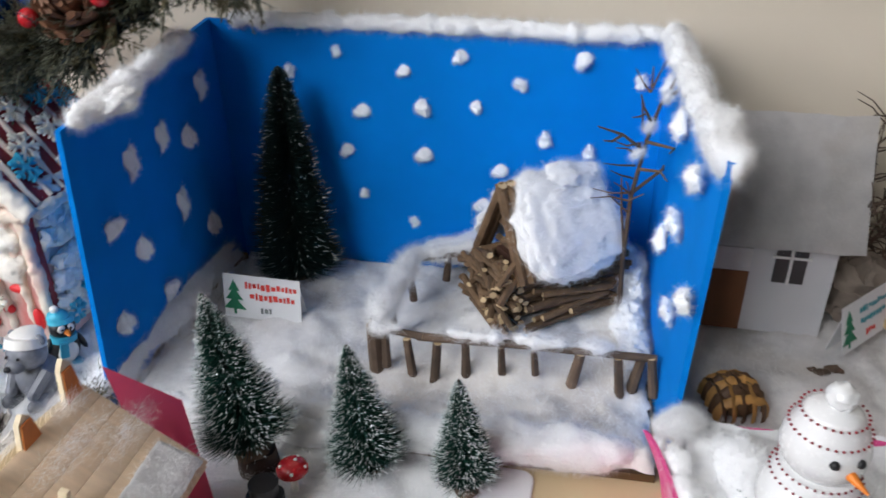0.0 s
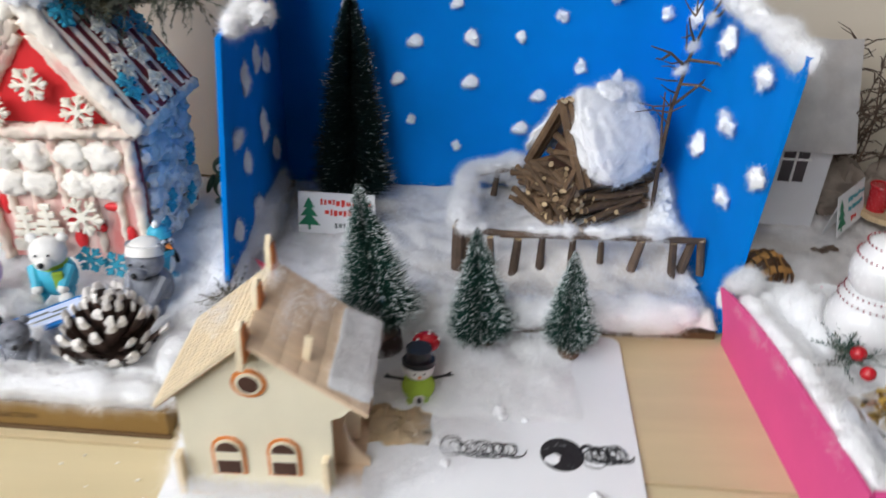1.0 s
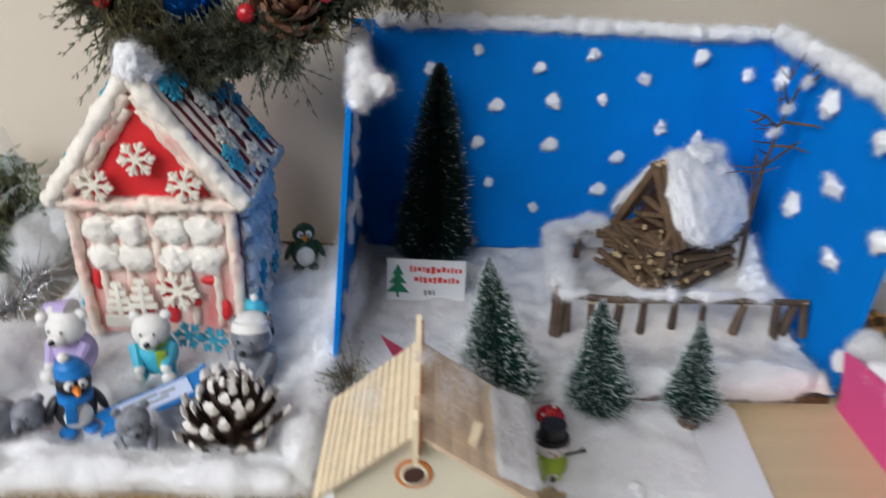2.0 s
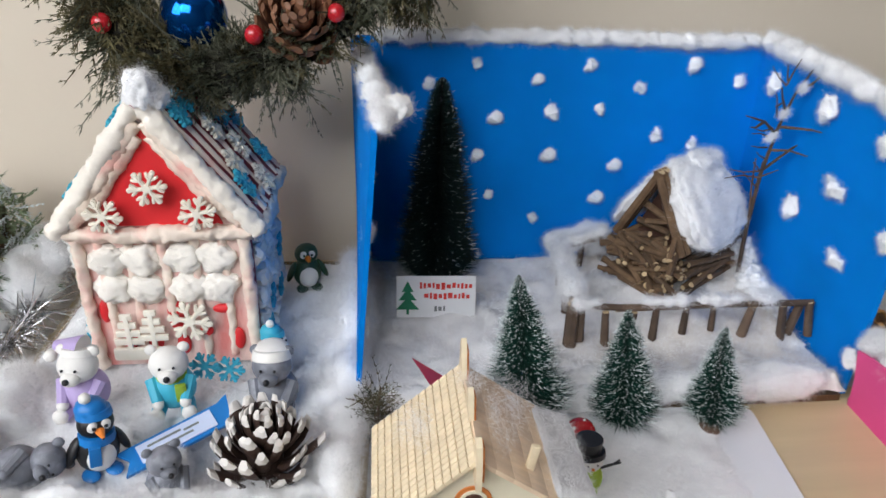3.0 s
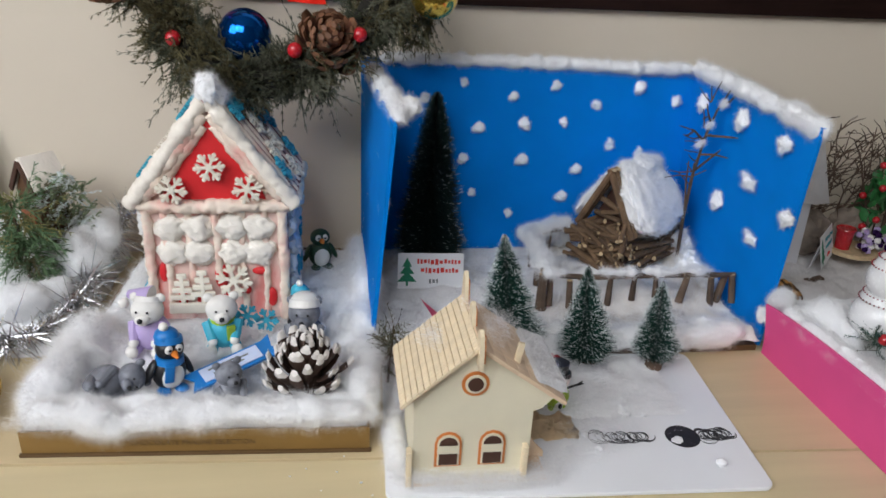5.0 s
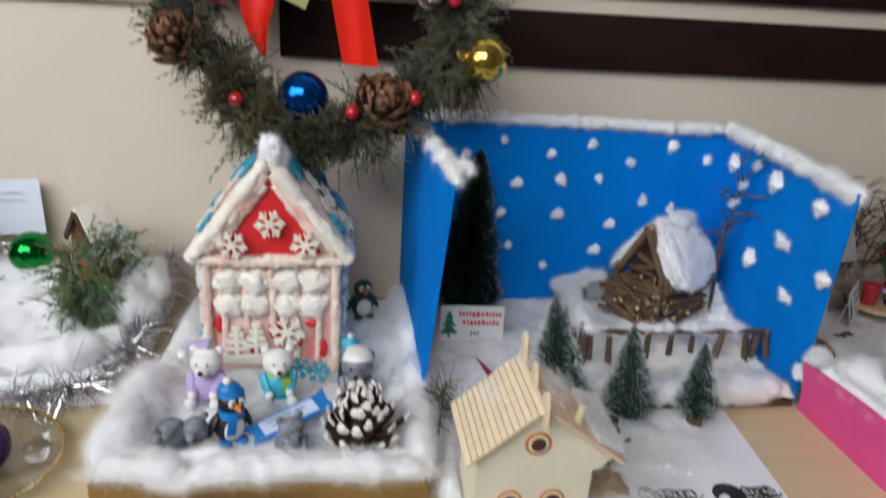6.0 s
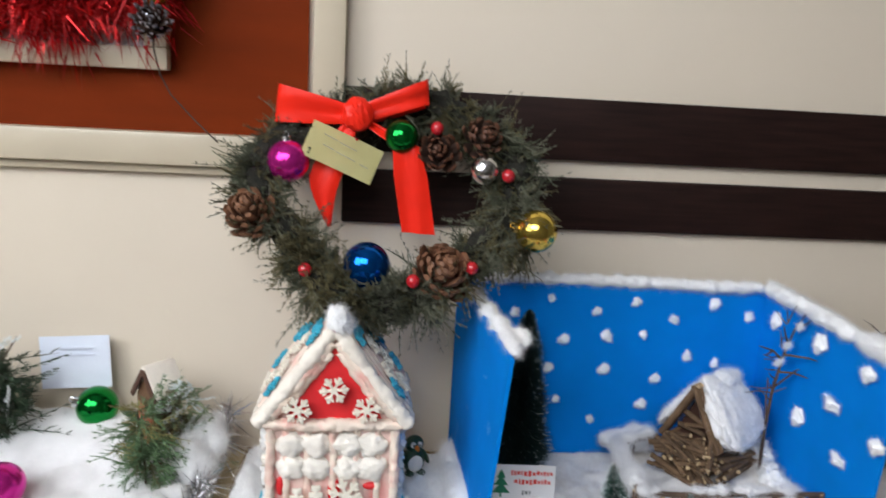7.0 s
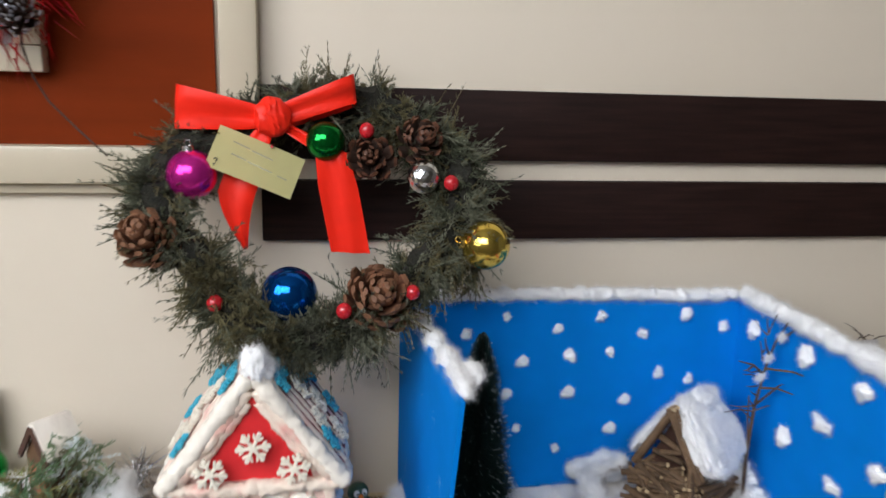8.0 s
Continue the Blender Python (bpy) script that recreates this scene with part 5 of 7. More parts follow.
wisps("porch_drift", plate, [((-0.010, 0.040, 0.009), (0.026, 0.022, 0.007)), ((0.020, 0.062, 0.008), (0.030, 0.026, 0.006)), ((0.040, 0.100, 0.009), (0.045, 0.030, 0.007)), ((0.080, 0.150, 0.010), (0.070, 0.040, 0.008)), ((-0.020, 0.17, 0.012), (0.10, 0.06, 0.009))], 13000, 0.013, seed=61)
for k, (x, y, r) in enumerate(((0.075, 0.125, 0.006), (0.078, 0.118, 0.0045), (0.150, 0.033, 0.0055), (0.098, 0.117, 0.003), (0.030, 0.060, 0.004), (0.022, 0.085, 0.004))):
    bm = bmesh.new()
    lumpy(ball(bm, r, (x, y, 0.0035 + r * 0.6), (1, 1, 0.8), mi=0, sub=2), r * 0.35, 200, k)
    tagged(part("snow_crumb", bm, COTTON, plate), kind="")

# ---- wooden toy house ----
toy = thing("wooden_toy_house", pose(-0.128, -0.561, 0.004, 0, 0, 0), "cream laser-cut plywood toy house with orange window frames", "toy house")
TDP = 0.092
bm = bmesh.new()
poly = [(-0.056, 0), (0.056, 0), (0.056, 0.078), (0.064, 0.081), (0.072, 0.090), (0.076, 0.094), (0.0, 0.148), (-0.060, 0.098), (-0.056, 0.094)]
arch = lambda cx, w, z0, z1: [(cx - w, z0), (cx + w, z0), (cx + w, z1)] + [(cx + w * math.cos(radians(a)), z1 + w * math.sin(radians(a))) for a in range(30, 180, 30)] + [(cx - w, z1)]
prism(bm, poly, 0.0, 0.004)
part("front_wall", bm, PLYWALL, toy, smooth=False)
bm = bmesh.new()
prism(bm, poly, TDP - 0.004, TDP)
part("back_wall", bm, PLYWALL, toy, smooth=False)
for x in (-0.054, 0.040):
    bm = bmesh.new()
    box(bm, (0.004, TDP - 0.010, 0.090), (x, TDP / 2, 0.045))
    part("side_wall", bm, PLYWALL if x < 0 else PLYROOF, toy)
bm = bmesh.new()
box(bm, (0.13, TDP + 0.01, 0.003), (0.01, TDP / 2, 0.0005))
part("floor_plate", bm, PLYROOF, toy)
for x in (-0.060, 0.051):
    bm = bmesh.new()
    box(bm, (0.005, 0.010, 0.040), (x, -0.003, 0.022), bevel=0.0008)
    part("corner_tab", bm, PLY, toy)
for cx in (-0.023, 0.019):
    w = thing("arched_window", xf((0, 0, 0)))
    w.parent = toy
    bm = bmesh.new()
    prism(bm, arch(cx, 0.0128, 0.020, 0.046), -0.0016, -0.0003)
    part("frame", bm, BURNT, w, "scorched orange frame", smooth=False)
    bm = bmesh.new()
    prism(bm, arch(cx, 0.0104, 0.022, 0.046), -0.0026, -0.0014)
    part("sash", bm, PLYWALL, w, smooth=False)
    # both openings are dark plates on the sash, the shade behind them painted in
    bm = bmesh.new()
    box(bm, (0.0175, 0.0012, 0.0120), (cx, -0.0028, 0.0290))
    part("lower_opening", bm, DARKHOLE, w, smooth=False)
    bm = bmesh.new()
    prism(bm, [(cx + 0.0088 * math.cos(radians(a)), 0.0450 + 0.0088 * math.sin(radians(a))) for a in range(0, 181, 20)], -0.0034, -0.0022)
    part("upper_opening", bm, DARKHOLE, w, smooth=False)
w = thing("round_window", xf((0, 0, 0)))
w.parent = toy
for nm, r, y, mm in (("frame", 0.0128, -0.0012, BURNT), ("ring", 0.0098, -0.0020, PLYWALL), ("opening", 0.0072, -0.0028, DARKHOLE)):
    bm = bmesh.new()
    rod(bm, (-0.001, y, 0.111), (-0.001, 0.0, 0.111), r, r, 0, 26)
    part(nm, bm, mm, w)
RA = Vector((0.0, 0, 0.151))
for s, x1, z1 in ((-1, -0.069, 0.092), (1, 0.084, 0.090)):
    d = Vector((x1, 0, z1 - 0.151))
    ln, ang = d.length, math.degrees(math.atan2(0.151 - z1, abs(x1)))
    n = 13 if s < 0 else 7
    for k in range(n):
        u = (k + 0.5) / n
        bm = bmesh.new()
        if s > 0:
            box(bm, (ln / n, TDP + 0.014, 0.0030), tuple(RA + d * u + Vector((0, TDP / 2 - 0.002, 0.001))), (0, ang, 0), bevel=0.0006)
        else:
            for j in range(19):
                y = -0.009 + (TDP + 0.014) * (j + 0.5) / 19
                box(bm, (ln / n * 0.90, (TDP + 0.014) / 19 * 0.86, 0.0028), tuple(RA + d * u + Vector((0, y, 0.001))), (0, -ang - 5, 0))
        part("roof_slat", bm, PLY if s < 0 else PLYROOF, toy)
    bm = bmesh.new()
    box(bm, (ln, TDP + 0.010, 0.002), tuple(RA + d * 0.5 + Vector((0, TDP / 2 - 0.002, -0.0016))), (0, s * ang, 0))
    part("roof_board", bm, PLYROOF, toy)
for y, h in ((-0.006, 0.020), (0.040, 0.024), (0.085, 0.034)):
    bm = bmesh.new()
    prism(bm, [(-0.010, -0.016), (0.010, -0.016), (0.009, 0.002), (0.0055, h * 0.8), (0.0, h), (-0.0055, h * 0.8), (-0.009, 0.002)], -0.002, 0.002)
    bm.transform(xf((0, y, 0.150)) @ xf((0, 0, 0), (0, 0, 90)))
    part("ridge_finial", bm, [PLY], toy)
    bm = bmesh.new()
    prism(bm, [(-0.0085, -0.010), (0.0085, -0.010), (0.0080, 0.002), (0.0045, h * 0.76), (-0.0045, h * 0.76), (-0.0080, 0.002)], -0.0026, 0.0026)
    bm.transform(xf((0.0008, y, 0.150)) @ xf((0, 0, 0), (0, 0, 90)))
    part("scorched_face", bm, [BURNT], toy)
bm = bmesh.new()
box(bm, (0.006, 0.004, 0.024), (0.040, 0.012, 0.133), (0, 10, 0), bevel=0.0006)
part("roof_tab", bm, PLY, toy)
bm = bmesh.new()
prism(bm, [(0.046, 0.0), (0.080, 0.0), (0.080, 0.006), (0.072, 0.014), (0.064, 0.026), (0.060, 0.045), (0.064, 0.062), (0.074, 0.076), (0.082, 0.084), (0.046, 0.084)], 0.030, 0.034)
part("porch_bracket", bm, PLYROOF, toy, smooth=False)
for k, (x, y, z, sx, sz, rx) in enumerate(((0.058, 0.05, 0.030, 0.026, 0.060, 10), (0.062, 0.085, 0.030, 0.03, 0.056, 6))):
    bm = bmesh.new()
    box(bm, (sx, 0.003, sz), (x, y, z), (rx, 0, 20), bevel=0.0005)
    part("porch_board", bm, PLYROOF if k else PLY, toy)
SB = (0.151 - 0.090) / 0.084
bm = bmesh.new()
g = []
for i in range(13):
    row = []
    for j in range(25):
        x, y = 0.055 + 0.031 * i / 12, -0.004 + 0.094 * j / 24
        e = min(i, 12 - i, j, 24 - j)
        p = Vector((x, y, 3))
        row.append(bm.verts.new((x + 0.002 * noise.noise(p * 70), y, 0.1535 - SB * (0.050 + (x - 0.050) * 0.55) + (0.004 if e else -0.003) + 0.002 * noise.noise(p * 110))))
    g.append(row)
for i in range(12):
    for j in range(24):
        bm.faces.new((g[i][j], g[i + 1][j], g[i + 1][j + 1], g[i][j + 1]))
bmesh.ops.solidify(bm, geom=list(bm.faces), thickness=0.004)
bmesh.ops.recalc_face_normals(bm, faces=bm.faces)
es = part("eave_snow", bm, COTTON_PRESSED, toy, "pressed cotton along the eave", crease=180)
fibres("loose_fibre", es.data, 900, 0.006, es, COTTON, 5)
wisps("roof_dusting", toy, [((-0.030, 0.055, 0.130), (0.024, 0.030, 0.006)), ((0.018, 0.050, 0.142), (0.020, 0.045, 0.006)), ((0.036, 0.080, 0.130), (0.020, 0.035, 0.006)), ((0.004, 0.075, 0.155), (0.012, 0.020, 0.008))], 5200, 0.009, 0.00016, 62)

# ---- little snowman doll, mushroom, pink paper, sprig by the box ----
bm = bmesh.new()
ball(bm, 0.0175, (0, 0, 0.018), (1, 0.95, 1), mi=1, sub=3)
ball(bm, 0.0150, (0, 0, 0.042), (1.1, 1, 0.9), mi=0, sub=3)
rod(bm, (0, 0, 0.047), (0, 0.001, 0.052), 0.0175, 0.0170, 2, 18, 2)
rod(bm, (0, 0, 0.051), (0, 0.001, 0.066), 0.0125, 0.0135, 2, 18, 2)
ball(bm, 0.0012, (-0.005, -0.0145, 0.044), mi=2, sub=1)
ball(bm, 0.0012, (0.005, -0.0145, 0.044), mi=2, sub=1)
ball(bm, 0.0018, (0, -0.0160, 0.041), mi=3, sub=1)
ball(bm, 0.0075, (0.0, -0.0120, 0.014), (1, 0.7, 1.1), mi=0)
ball(bm, 0.0026, (0.0, -0.0178, 0.012), (1, 0.7, 1.6), mi=2)
for s in (-1, 1):
    rod(bm, (s * 0.014, 0, 0.026), (s * 0.031, -0.002, 0.032), 0.0016, 0.0012, 2)
    rod(bm, (s * 0.028, -0.002, 0.031), (s * 0.034, -0.003, 0.037), 0.0014, 0.0009, 2)
    rod(bm, (s * 0.028, -0.002, 0.031), (s * 0.036, -0.002, 0.032), 0.0014, 0.0009, 2)
    ball(bm, 0.006, (s * 0.009, -0.008, 0.003), (1, 1.3, 0.6), mi=1)
doll = part("snowman_doll", bm, [CLAYWHITE, LIME, CLAYBLACK, ORANGE])
doll.matrix_basis = pose(-0.013, -0.447, 0.004, 0, 0, 6) @ xf((0, 0, 0), (0, 0, 0), (0.87,) * 3)
tagged(doll, "small snowman doll in lime green with a black hat", "doll")
mush = thing("toy_mushroom", pose(-0.008, -0.405, 0.004) @ xf((0, 0, 0), (0, 0, 0), (0.78,) * 3), "red spotted toy mushroom with a white stem", "mushroom")
bm = bmesh.new()
rod(bm, (0, 0, 0), (0, 0, 0.042), 0.0045, 0.0035)
part("stem", bm, CLAYWHITE, mush)
bm = bmesh.new()
for v in ball(bm, 0.0175, (0, 0, 0.040), (1, 1, 0.75), mi=0, sub=3):
    v.co.z = max(v.co.z, 0.039)
part("cap", bm, BERRY, mush)
for a, e in ((0, 30), (70, 50), (140, 25), (215, 45), (290, 30), (30, 75)):
    bm = bmesh.new()
    ball(bm, 0.0022, (0.0172 * math.cos(radians(a)) * math.cos(radians(e)), 0.0172 * math.sin(radians(a)) * math.cos(radians(e)), 0.040 + 0.0130 * math.sin(radians(e))), mi=0, sub=1)
    part("white_spot", bm, CLAYWHITE, mush)
bm = bmesh.new()
g = []
for i in range(17):
    row = []
    for j in range(13):
        p = Vector((-0.062 + 0.062 * i / 16, -0.505 + 0.052 * j / 12, 0))
        e = min(i, 16 - i, j, 12 - j)
        up = 0.004 + (0.006 * min(1.0, e / 4) + 0.007 * noise.noise(p * 60 + Vector((4, 1, 0)))) * (1 if e else 0)
        row.append(bm.verts.new((p.x + 0.006 * noise.noise(p * 70), p.y + 0.006 * noise.noise(p * 70 + Vector((5, 5, 0))), max(0.0042, up + 0.004 * noise.noise(p * 150)))))
    g.append(row)
for i in range(16):
    for j in range(12):
        bm.faces.new((g[i][j], g[i + 1][j], g[i + 1][j + 1], g[i][j + 1]))
bmesh.ops.solidify(bm, geom=list(bm.faces), thickness=0.0006)
bmesh.ops.recalc_face_normals(bm, faces=bm.faces)
tagged(part("crumpled_paper", bm, mat("tan_wrapping_paper", (0.78, 0.62, 0.40), 0.75, var=0.12, scale=60, bump=0.3, bscale=200), crease=25), "crumpled tan paper beside the wooden toy house", "paper")
bm = bmesh.new()
CA, CB, CC, CD = Vector((-0.163, -0.400, 0.119)), Vector((-0.118, -0.372, 0.066)), Vector((-0.064, -0.437, 0.020)), Vector((-0.098, -0.451, 0.018))
g = [[bm.verts.new(CA.lerp(CB, i / 6).lerp(CD.lerp(CC, i / 6), j / 6) + Vector((0, 0, 0.004 * math.sin(j / 6 * math.pi)))) for j in range(7)] for i in range(7)]
for i in range(6):
    for j in range(6):
        bm.faces.new((g[i][j], g[i + 1][j], g[i + 1][j + 1], g[i][j + 1]))
bmesh.ops.solidify(bm, geom=list(bm.faces), thickness=0.0006)
bmesh.ops.recalc_face_normals(bm, faces=bm.faces)
tagged(part("pink_paper", bm, mat("bright_pink_paper", (0.88, 0.16, 0.30), 0.6, var=0.04, scale=12, bump=0.08)), "bright pink folded paper behind the toy house", "paper")


def juniper(name, parent, stems, per, length, width, mats, weights, seed, needle=0.016, curl=0.3):
    """Sprays of fine scale-leaf twigs: stems are (base, direction) pairs; all leaves of the spray join in one mesh."""
    rng = np.random.RandomState(seed)
    B, T, I = [], [], []
    for num, (b, d) in enumerate(stems):
        b, d = np.array(b, float), np.array(d, float)
        d /= np.linalg.norm(d) + 1e-9
        side = np.cross(d, rng.normal(size=3))
        side /= np.linalg.norm(side) + 1e-9
        ln = length * rng.uniform(0.7, 1.25)
        bend = rng.normal(0, curl, 3)
        steps = max(3, per // 2)
        mi = rng.choice(len(mats), p=weights) if len(weights) == len(mats) else weights[num]
        prev = b
        for k in range(steps):
            u = (k + 1) / steps
            p = b + d * ln * u + bend * ln * u * u * 0.5
            B.append(prev); T.append(p + (p - prev) * 0.3); I.append(mi)
            for s in (-1, 1):
                q = d * 0.75 + side * s * 0.75 + rng.normal(0, 0.18, 3)
                nl = needle * (1.1 - 0.65 * u) * rng.uniform(0.6, 1.2)
                B.append(p); T.append(p + q * nl); I.append(mi)
                B.append(p + q * nl * 0.45); T.append(p + q * nl * 0.45 + (d + rng.normal(0, 0.3, 3)) * nl * 0.45); I.append(mi)
            prev = p
    ob = part(name, blade_mesh(name, B, T, width, mats, I, rng), mats, parent)
    return tagged(ob, kind="stuff")


R = random.Random(8)
spr = thing("juniper_sprig", pose(-0.195, -0.385, 0.0), "dry olive juniper sprig beside the blue box", "sprig")
branch("stem", spr, [(-0.197, -0.388, 0.004), (-0.194, -0.385, 0.04), (-0.190, -0.382, 0.075)], 0.0016, 0.0008)
juniper("leaf_spray", spr, [((R.uniform(-0.006, 0.006), R.uniform(-0.006, 0.006), R.uniform(0.01, 0.07)), (R.uniform(-1, 1), R.uniform(-1, 0.6), R.uniform(0.1, 1.2))) for _ in range(70)], 10, 0.026, 0.0010, [NEEDLE, NEEDLE_OLIVE, BARK], [0.4, 0.45, 0.15], 3, 0.008)

# ---- wreath leaning on the wall ----
WC = Vector((-0.342, -0.112, 0.447))
WA, WB, LEANW = 0.177, 0.134, 0.60
wreath = thing("christmas_wreath", pose(WC.x, WC.y, WC.z), "juniper wreath with baubles, cones and a red bow", "wreath")


def ring(a, off=0.0, front=0.0):
    """A point of the wreath at a degrees from its right side: off in metres across the ring, front towards the room."""
    c, s = math.cos(radians(a)), math.sin(radians(a))
    k = 1 + 0.14 * s + 0.06 * math.cos(radians(3 * a)) - 0.60 * max(0, -s) * max(0, -c)
    dip = 1 - 0.24 * math.exp(-(((a % 360) - 122) / 30) ** 2)
    x, z = (WA * k + off) * c, (WB + off) * s * dip + 0.012 * c
    return Vector((x, z * LEANW * 0.9 - front, z))


bm = bmesh.new()
tube(bm, [ring(a) for a in range(0, 361, 9)], 0.011, 8)
lumpy(bm.verts, 0.004, 90)
part("cane_ring", bm, BARK, wreath)
# added near-black core: paints the shade in the gaps between the sprays
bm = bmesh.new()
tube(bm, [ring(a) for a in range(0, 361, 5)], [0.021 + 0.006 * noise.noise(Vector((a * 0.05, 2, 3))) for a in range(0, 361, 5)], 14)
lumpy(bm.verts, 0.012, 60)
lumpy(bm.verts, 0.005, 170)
part("shade_core", bm, mat("dark_gap_shade", (0.018, 0.017, 0.011), 0.9, var=0.5, scale=90, bump=0.9, bscale=350, dist=0.004), wreath)
def feather(name, parent, stems, mats, tones, seed, length=0.060, width=0.0017):
    """Feathery juniper sprays: a curved stem with cord-like side twigs in one plane, each forked again."""
    rng = np.random.RandomState(seed)
    B, T, I, W = [], [], [], []

    def cord(p, d, ln, bend, mi, w, n):
        out = [p]
        for k in range(n):
            u = (k + 1) / n
            q = p + d * ln * u + bend * ln * u * u
            B.append(out[-1]); T.append(q + (q - out[-1]) * 0.7); I.append(mi); W.append(w)
            out.append(q)
        return out

    for (b, d), mi in zip(stems, tones):
        b, d = np.array(b, float), np.array(d, float)
        d /= np.linalg.norm(d) + 1e-9
        side = np.cross(d, rng.normal(size=3))
        side /= np.linalg.norm(side) + 1e-9
        ln = length * rng.uniform(0.6, 1.25)
        bend = rng.normal(0, 0.62, 3) + np.array([0, -0.05, -0.16])
        n = 8
        main = cord(b, d, ln, bend, mi, width * 1.2, n)
        for k in range(1, n + 1):
            u = k / n
            for s in (-1, 1):
                q = d * 0.80 + side * s * 0.62 + rng.normal(0, 0.16, 3)
                sl = ln * 0.36 * (1.15 - 0.75 * u) * rng.uniform(0.6, 1.2)
                tw = cord(main[k], q, sl, d * 0.35 + bend * 0.3, mi, width, 3)
                for f in (1, 2):
                    for s2 in (-1, 1):
                        if rng.rand() < 0.7:
                            cord(tw[f], d * 0.7 + q * 0.3 + side * s2 * 0.45 + rng.normal(0, 0.2, 3), sl * 0.36, d * 0.2, mi, width * 0.85, 1)
    ob = part(name, blade_mesh(name, B, T, W, mats, I, rng), mats, parent)
    return tagged(ob, kind="stuff")


stems, shade = [], []
for clump in range(190):
    a0 = clump * 360 / 190 + R.uniform(-3, 3)
    t0 = R.uniform(-35, 215)
    tone = R.choices((0, 1, 2), (0.40, 0.36, 0.24) if not 190 < a0 < 262 else (0.2, 0.25, 0.55))[0]
    lean = R.uniform(-0.7, 0.7)
    thin = 62 < a0 % 360 < 150
    for k in range(11):
        a, t = a0 + R.uniform(-3, 3), t0 + R.gauss(0, 22)
        tang = (ring(a + 4) - ring(a)).normalized()
        outw = Vector((math.cos(radians(a)), 0.3 * math.sin(radians(a)), math.sin(radians(a))))
        cross = outw * math.cos(radians(t)) + Vector((0, -1, 0)) * math.sin(radians(t))
        if cross.y > 0.3:
            cross.y *= 0.4
        if thin and cross.y < -0.2:
            continue
        stems.append((ring(a) + cross * R.uniform(0.010, 0.024), tang * (lean + R.gauss(0, 0.42)) + cross * R.uniform(0.7, 1.2)))
        shade.append(tone if R.random() < 0.85 else R.randrange(3))
feather("foliage", wreath, stems, [NEEDLE, NEEDLE_GREY, NEEDLE_OLIVE], shade, 5, 0.0245, 0.0014)
stems, shade = [], []
for k in range(900):
    a, t = k * 0.4 + R.uniform(-2, 2), R.uniform(-30, 210)
    tang = (ring(a + 4) - ring(a)).normalized()
    outw = Vector((math.cos(radians(a)), 0.3 * math.sin(radians(a)), math.sin(radians(a))))
    cross = outw * math.cos(radians(t)) + Vector((0, -1, 0)) * math.sin(radians(t))
    stems.append((ring(a) + cross * R.uniform(0.012, 0.022), tang * R.gauss(0, 1.0) + cross * R.uniform(0.2, 0.7)))
    shade.append(R.choice((0, 0, 1, 2)))
feather("short_foliage", wreath, stems, [NEEDLE, NEEDLE_GREY, NEEDLE_OLIVE], shade, 8, 0.019, 0.0014)
stems, shade = [], []
for k in range(36):
    a = R.choice((R.uniform(215, 262), R.uniform(-40, 30), R.uniform(10, 80), R.uniform(150, 230)))
    c = ring(a, R.uniform(0.010, 0.022))
    stems.append((c, Vector((math.cos(radians(a)) + R.uniform(-0.5, 0.5), R.uniform(-0.9, 0.1), math.sin(radians(a)) + R.uniform(-0.5, 0.5)))))
    shade.append(R.randrange(3))
for k in range(90):
    stems.append((Vector((R.uniform(0.165, 0.218), R.uniform(-0.012, 0.035), R.uniform(-0.085, -0.02))), Vector((R.uniform(-0.5, 0.25), R.uniform(-0.5, 0.2), R.uniform(-1.3, -0.5)))))
    shade.append(R.choice((0, 1, 1, 2)))
feather("outer_sprays", wreath, stems, [NEEDLE_GREY, NEEDLE_OLIVE, NEEDLE], shade, 6, 0.027, 0.0012)


def bauble(name, parent, loc, r, material, label="", cap=(0.2, -0.2, 1.0), facets=False):
    """A shiny ball with its crimped cap and wire loop."""
    loc = Vector(loc)
    up = Vector(cap).normalized()
    bm = bmesh.new()
    if facets:
        bmesh.ops.create_icosphere(bm, subdivisions=3, radius=r, matrix=Matrix.Translation(loc))
    else:
        bmesh.ops.create_uvsphere(bm, u_segments=40, v_segments=24, radius=r, matrix=Matrix.Translation(loc))
    b = part(name, bm, material, parent, label, world=True, smooth=not facets)
    bm = bmesh.new()
    rod(bm, loc + up * r * 0.93, loc + up * r * 1.16, r * 0.26, r * 0.24, 0, 14)
    tube(bm, [loc + up * r * 1.16 + Vector((math.cos(t) * r * 0.13, 0, math.sin(t) * r * 0.13 + r * 0.1)) for t in [k * math.pi / 5 for k in range(11)]], r * 0.03, 5)
    bm.transform(Matrix.Translation(-(parent.matrix_basis.translation if parent else Vector((0, 0, 0)))))
    part("metal_cap", bm, SILVER if material != B_GOLD else GOLD, b)
    return b


bauble("blue_bauble", wreath, (-0.362, -0.168, 0.363), 0.0318, B_BLUE, "shiny blue bauble", (0.6, 0.3, -0.7))
bauble("gold_bauble", wreath, (-0.131, -0.158, 0.416), 0.0295, B_GOLD, "shiny gold bauble", (-1, -0.1, 0.15))
bauble("magenta_bauble", wreath, (-0.473, -0.110, 0.493), 0.0290, B_MAG, "magenta foil bauble", (-0.1, 0, 1))
bauble("green_bauble", wreath, (-0.319, -0.100, 0.533), 0.0235, B_GREEN, "shiny green bauble", (0.3, 0.6, 0.5))
bauble("silver_bauble", wreath, (-0.203, -0.125, 0.494), 0.0205, SILVER, "faceted silver bauble", (0.3, 0.6, 0.5), facets=True)
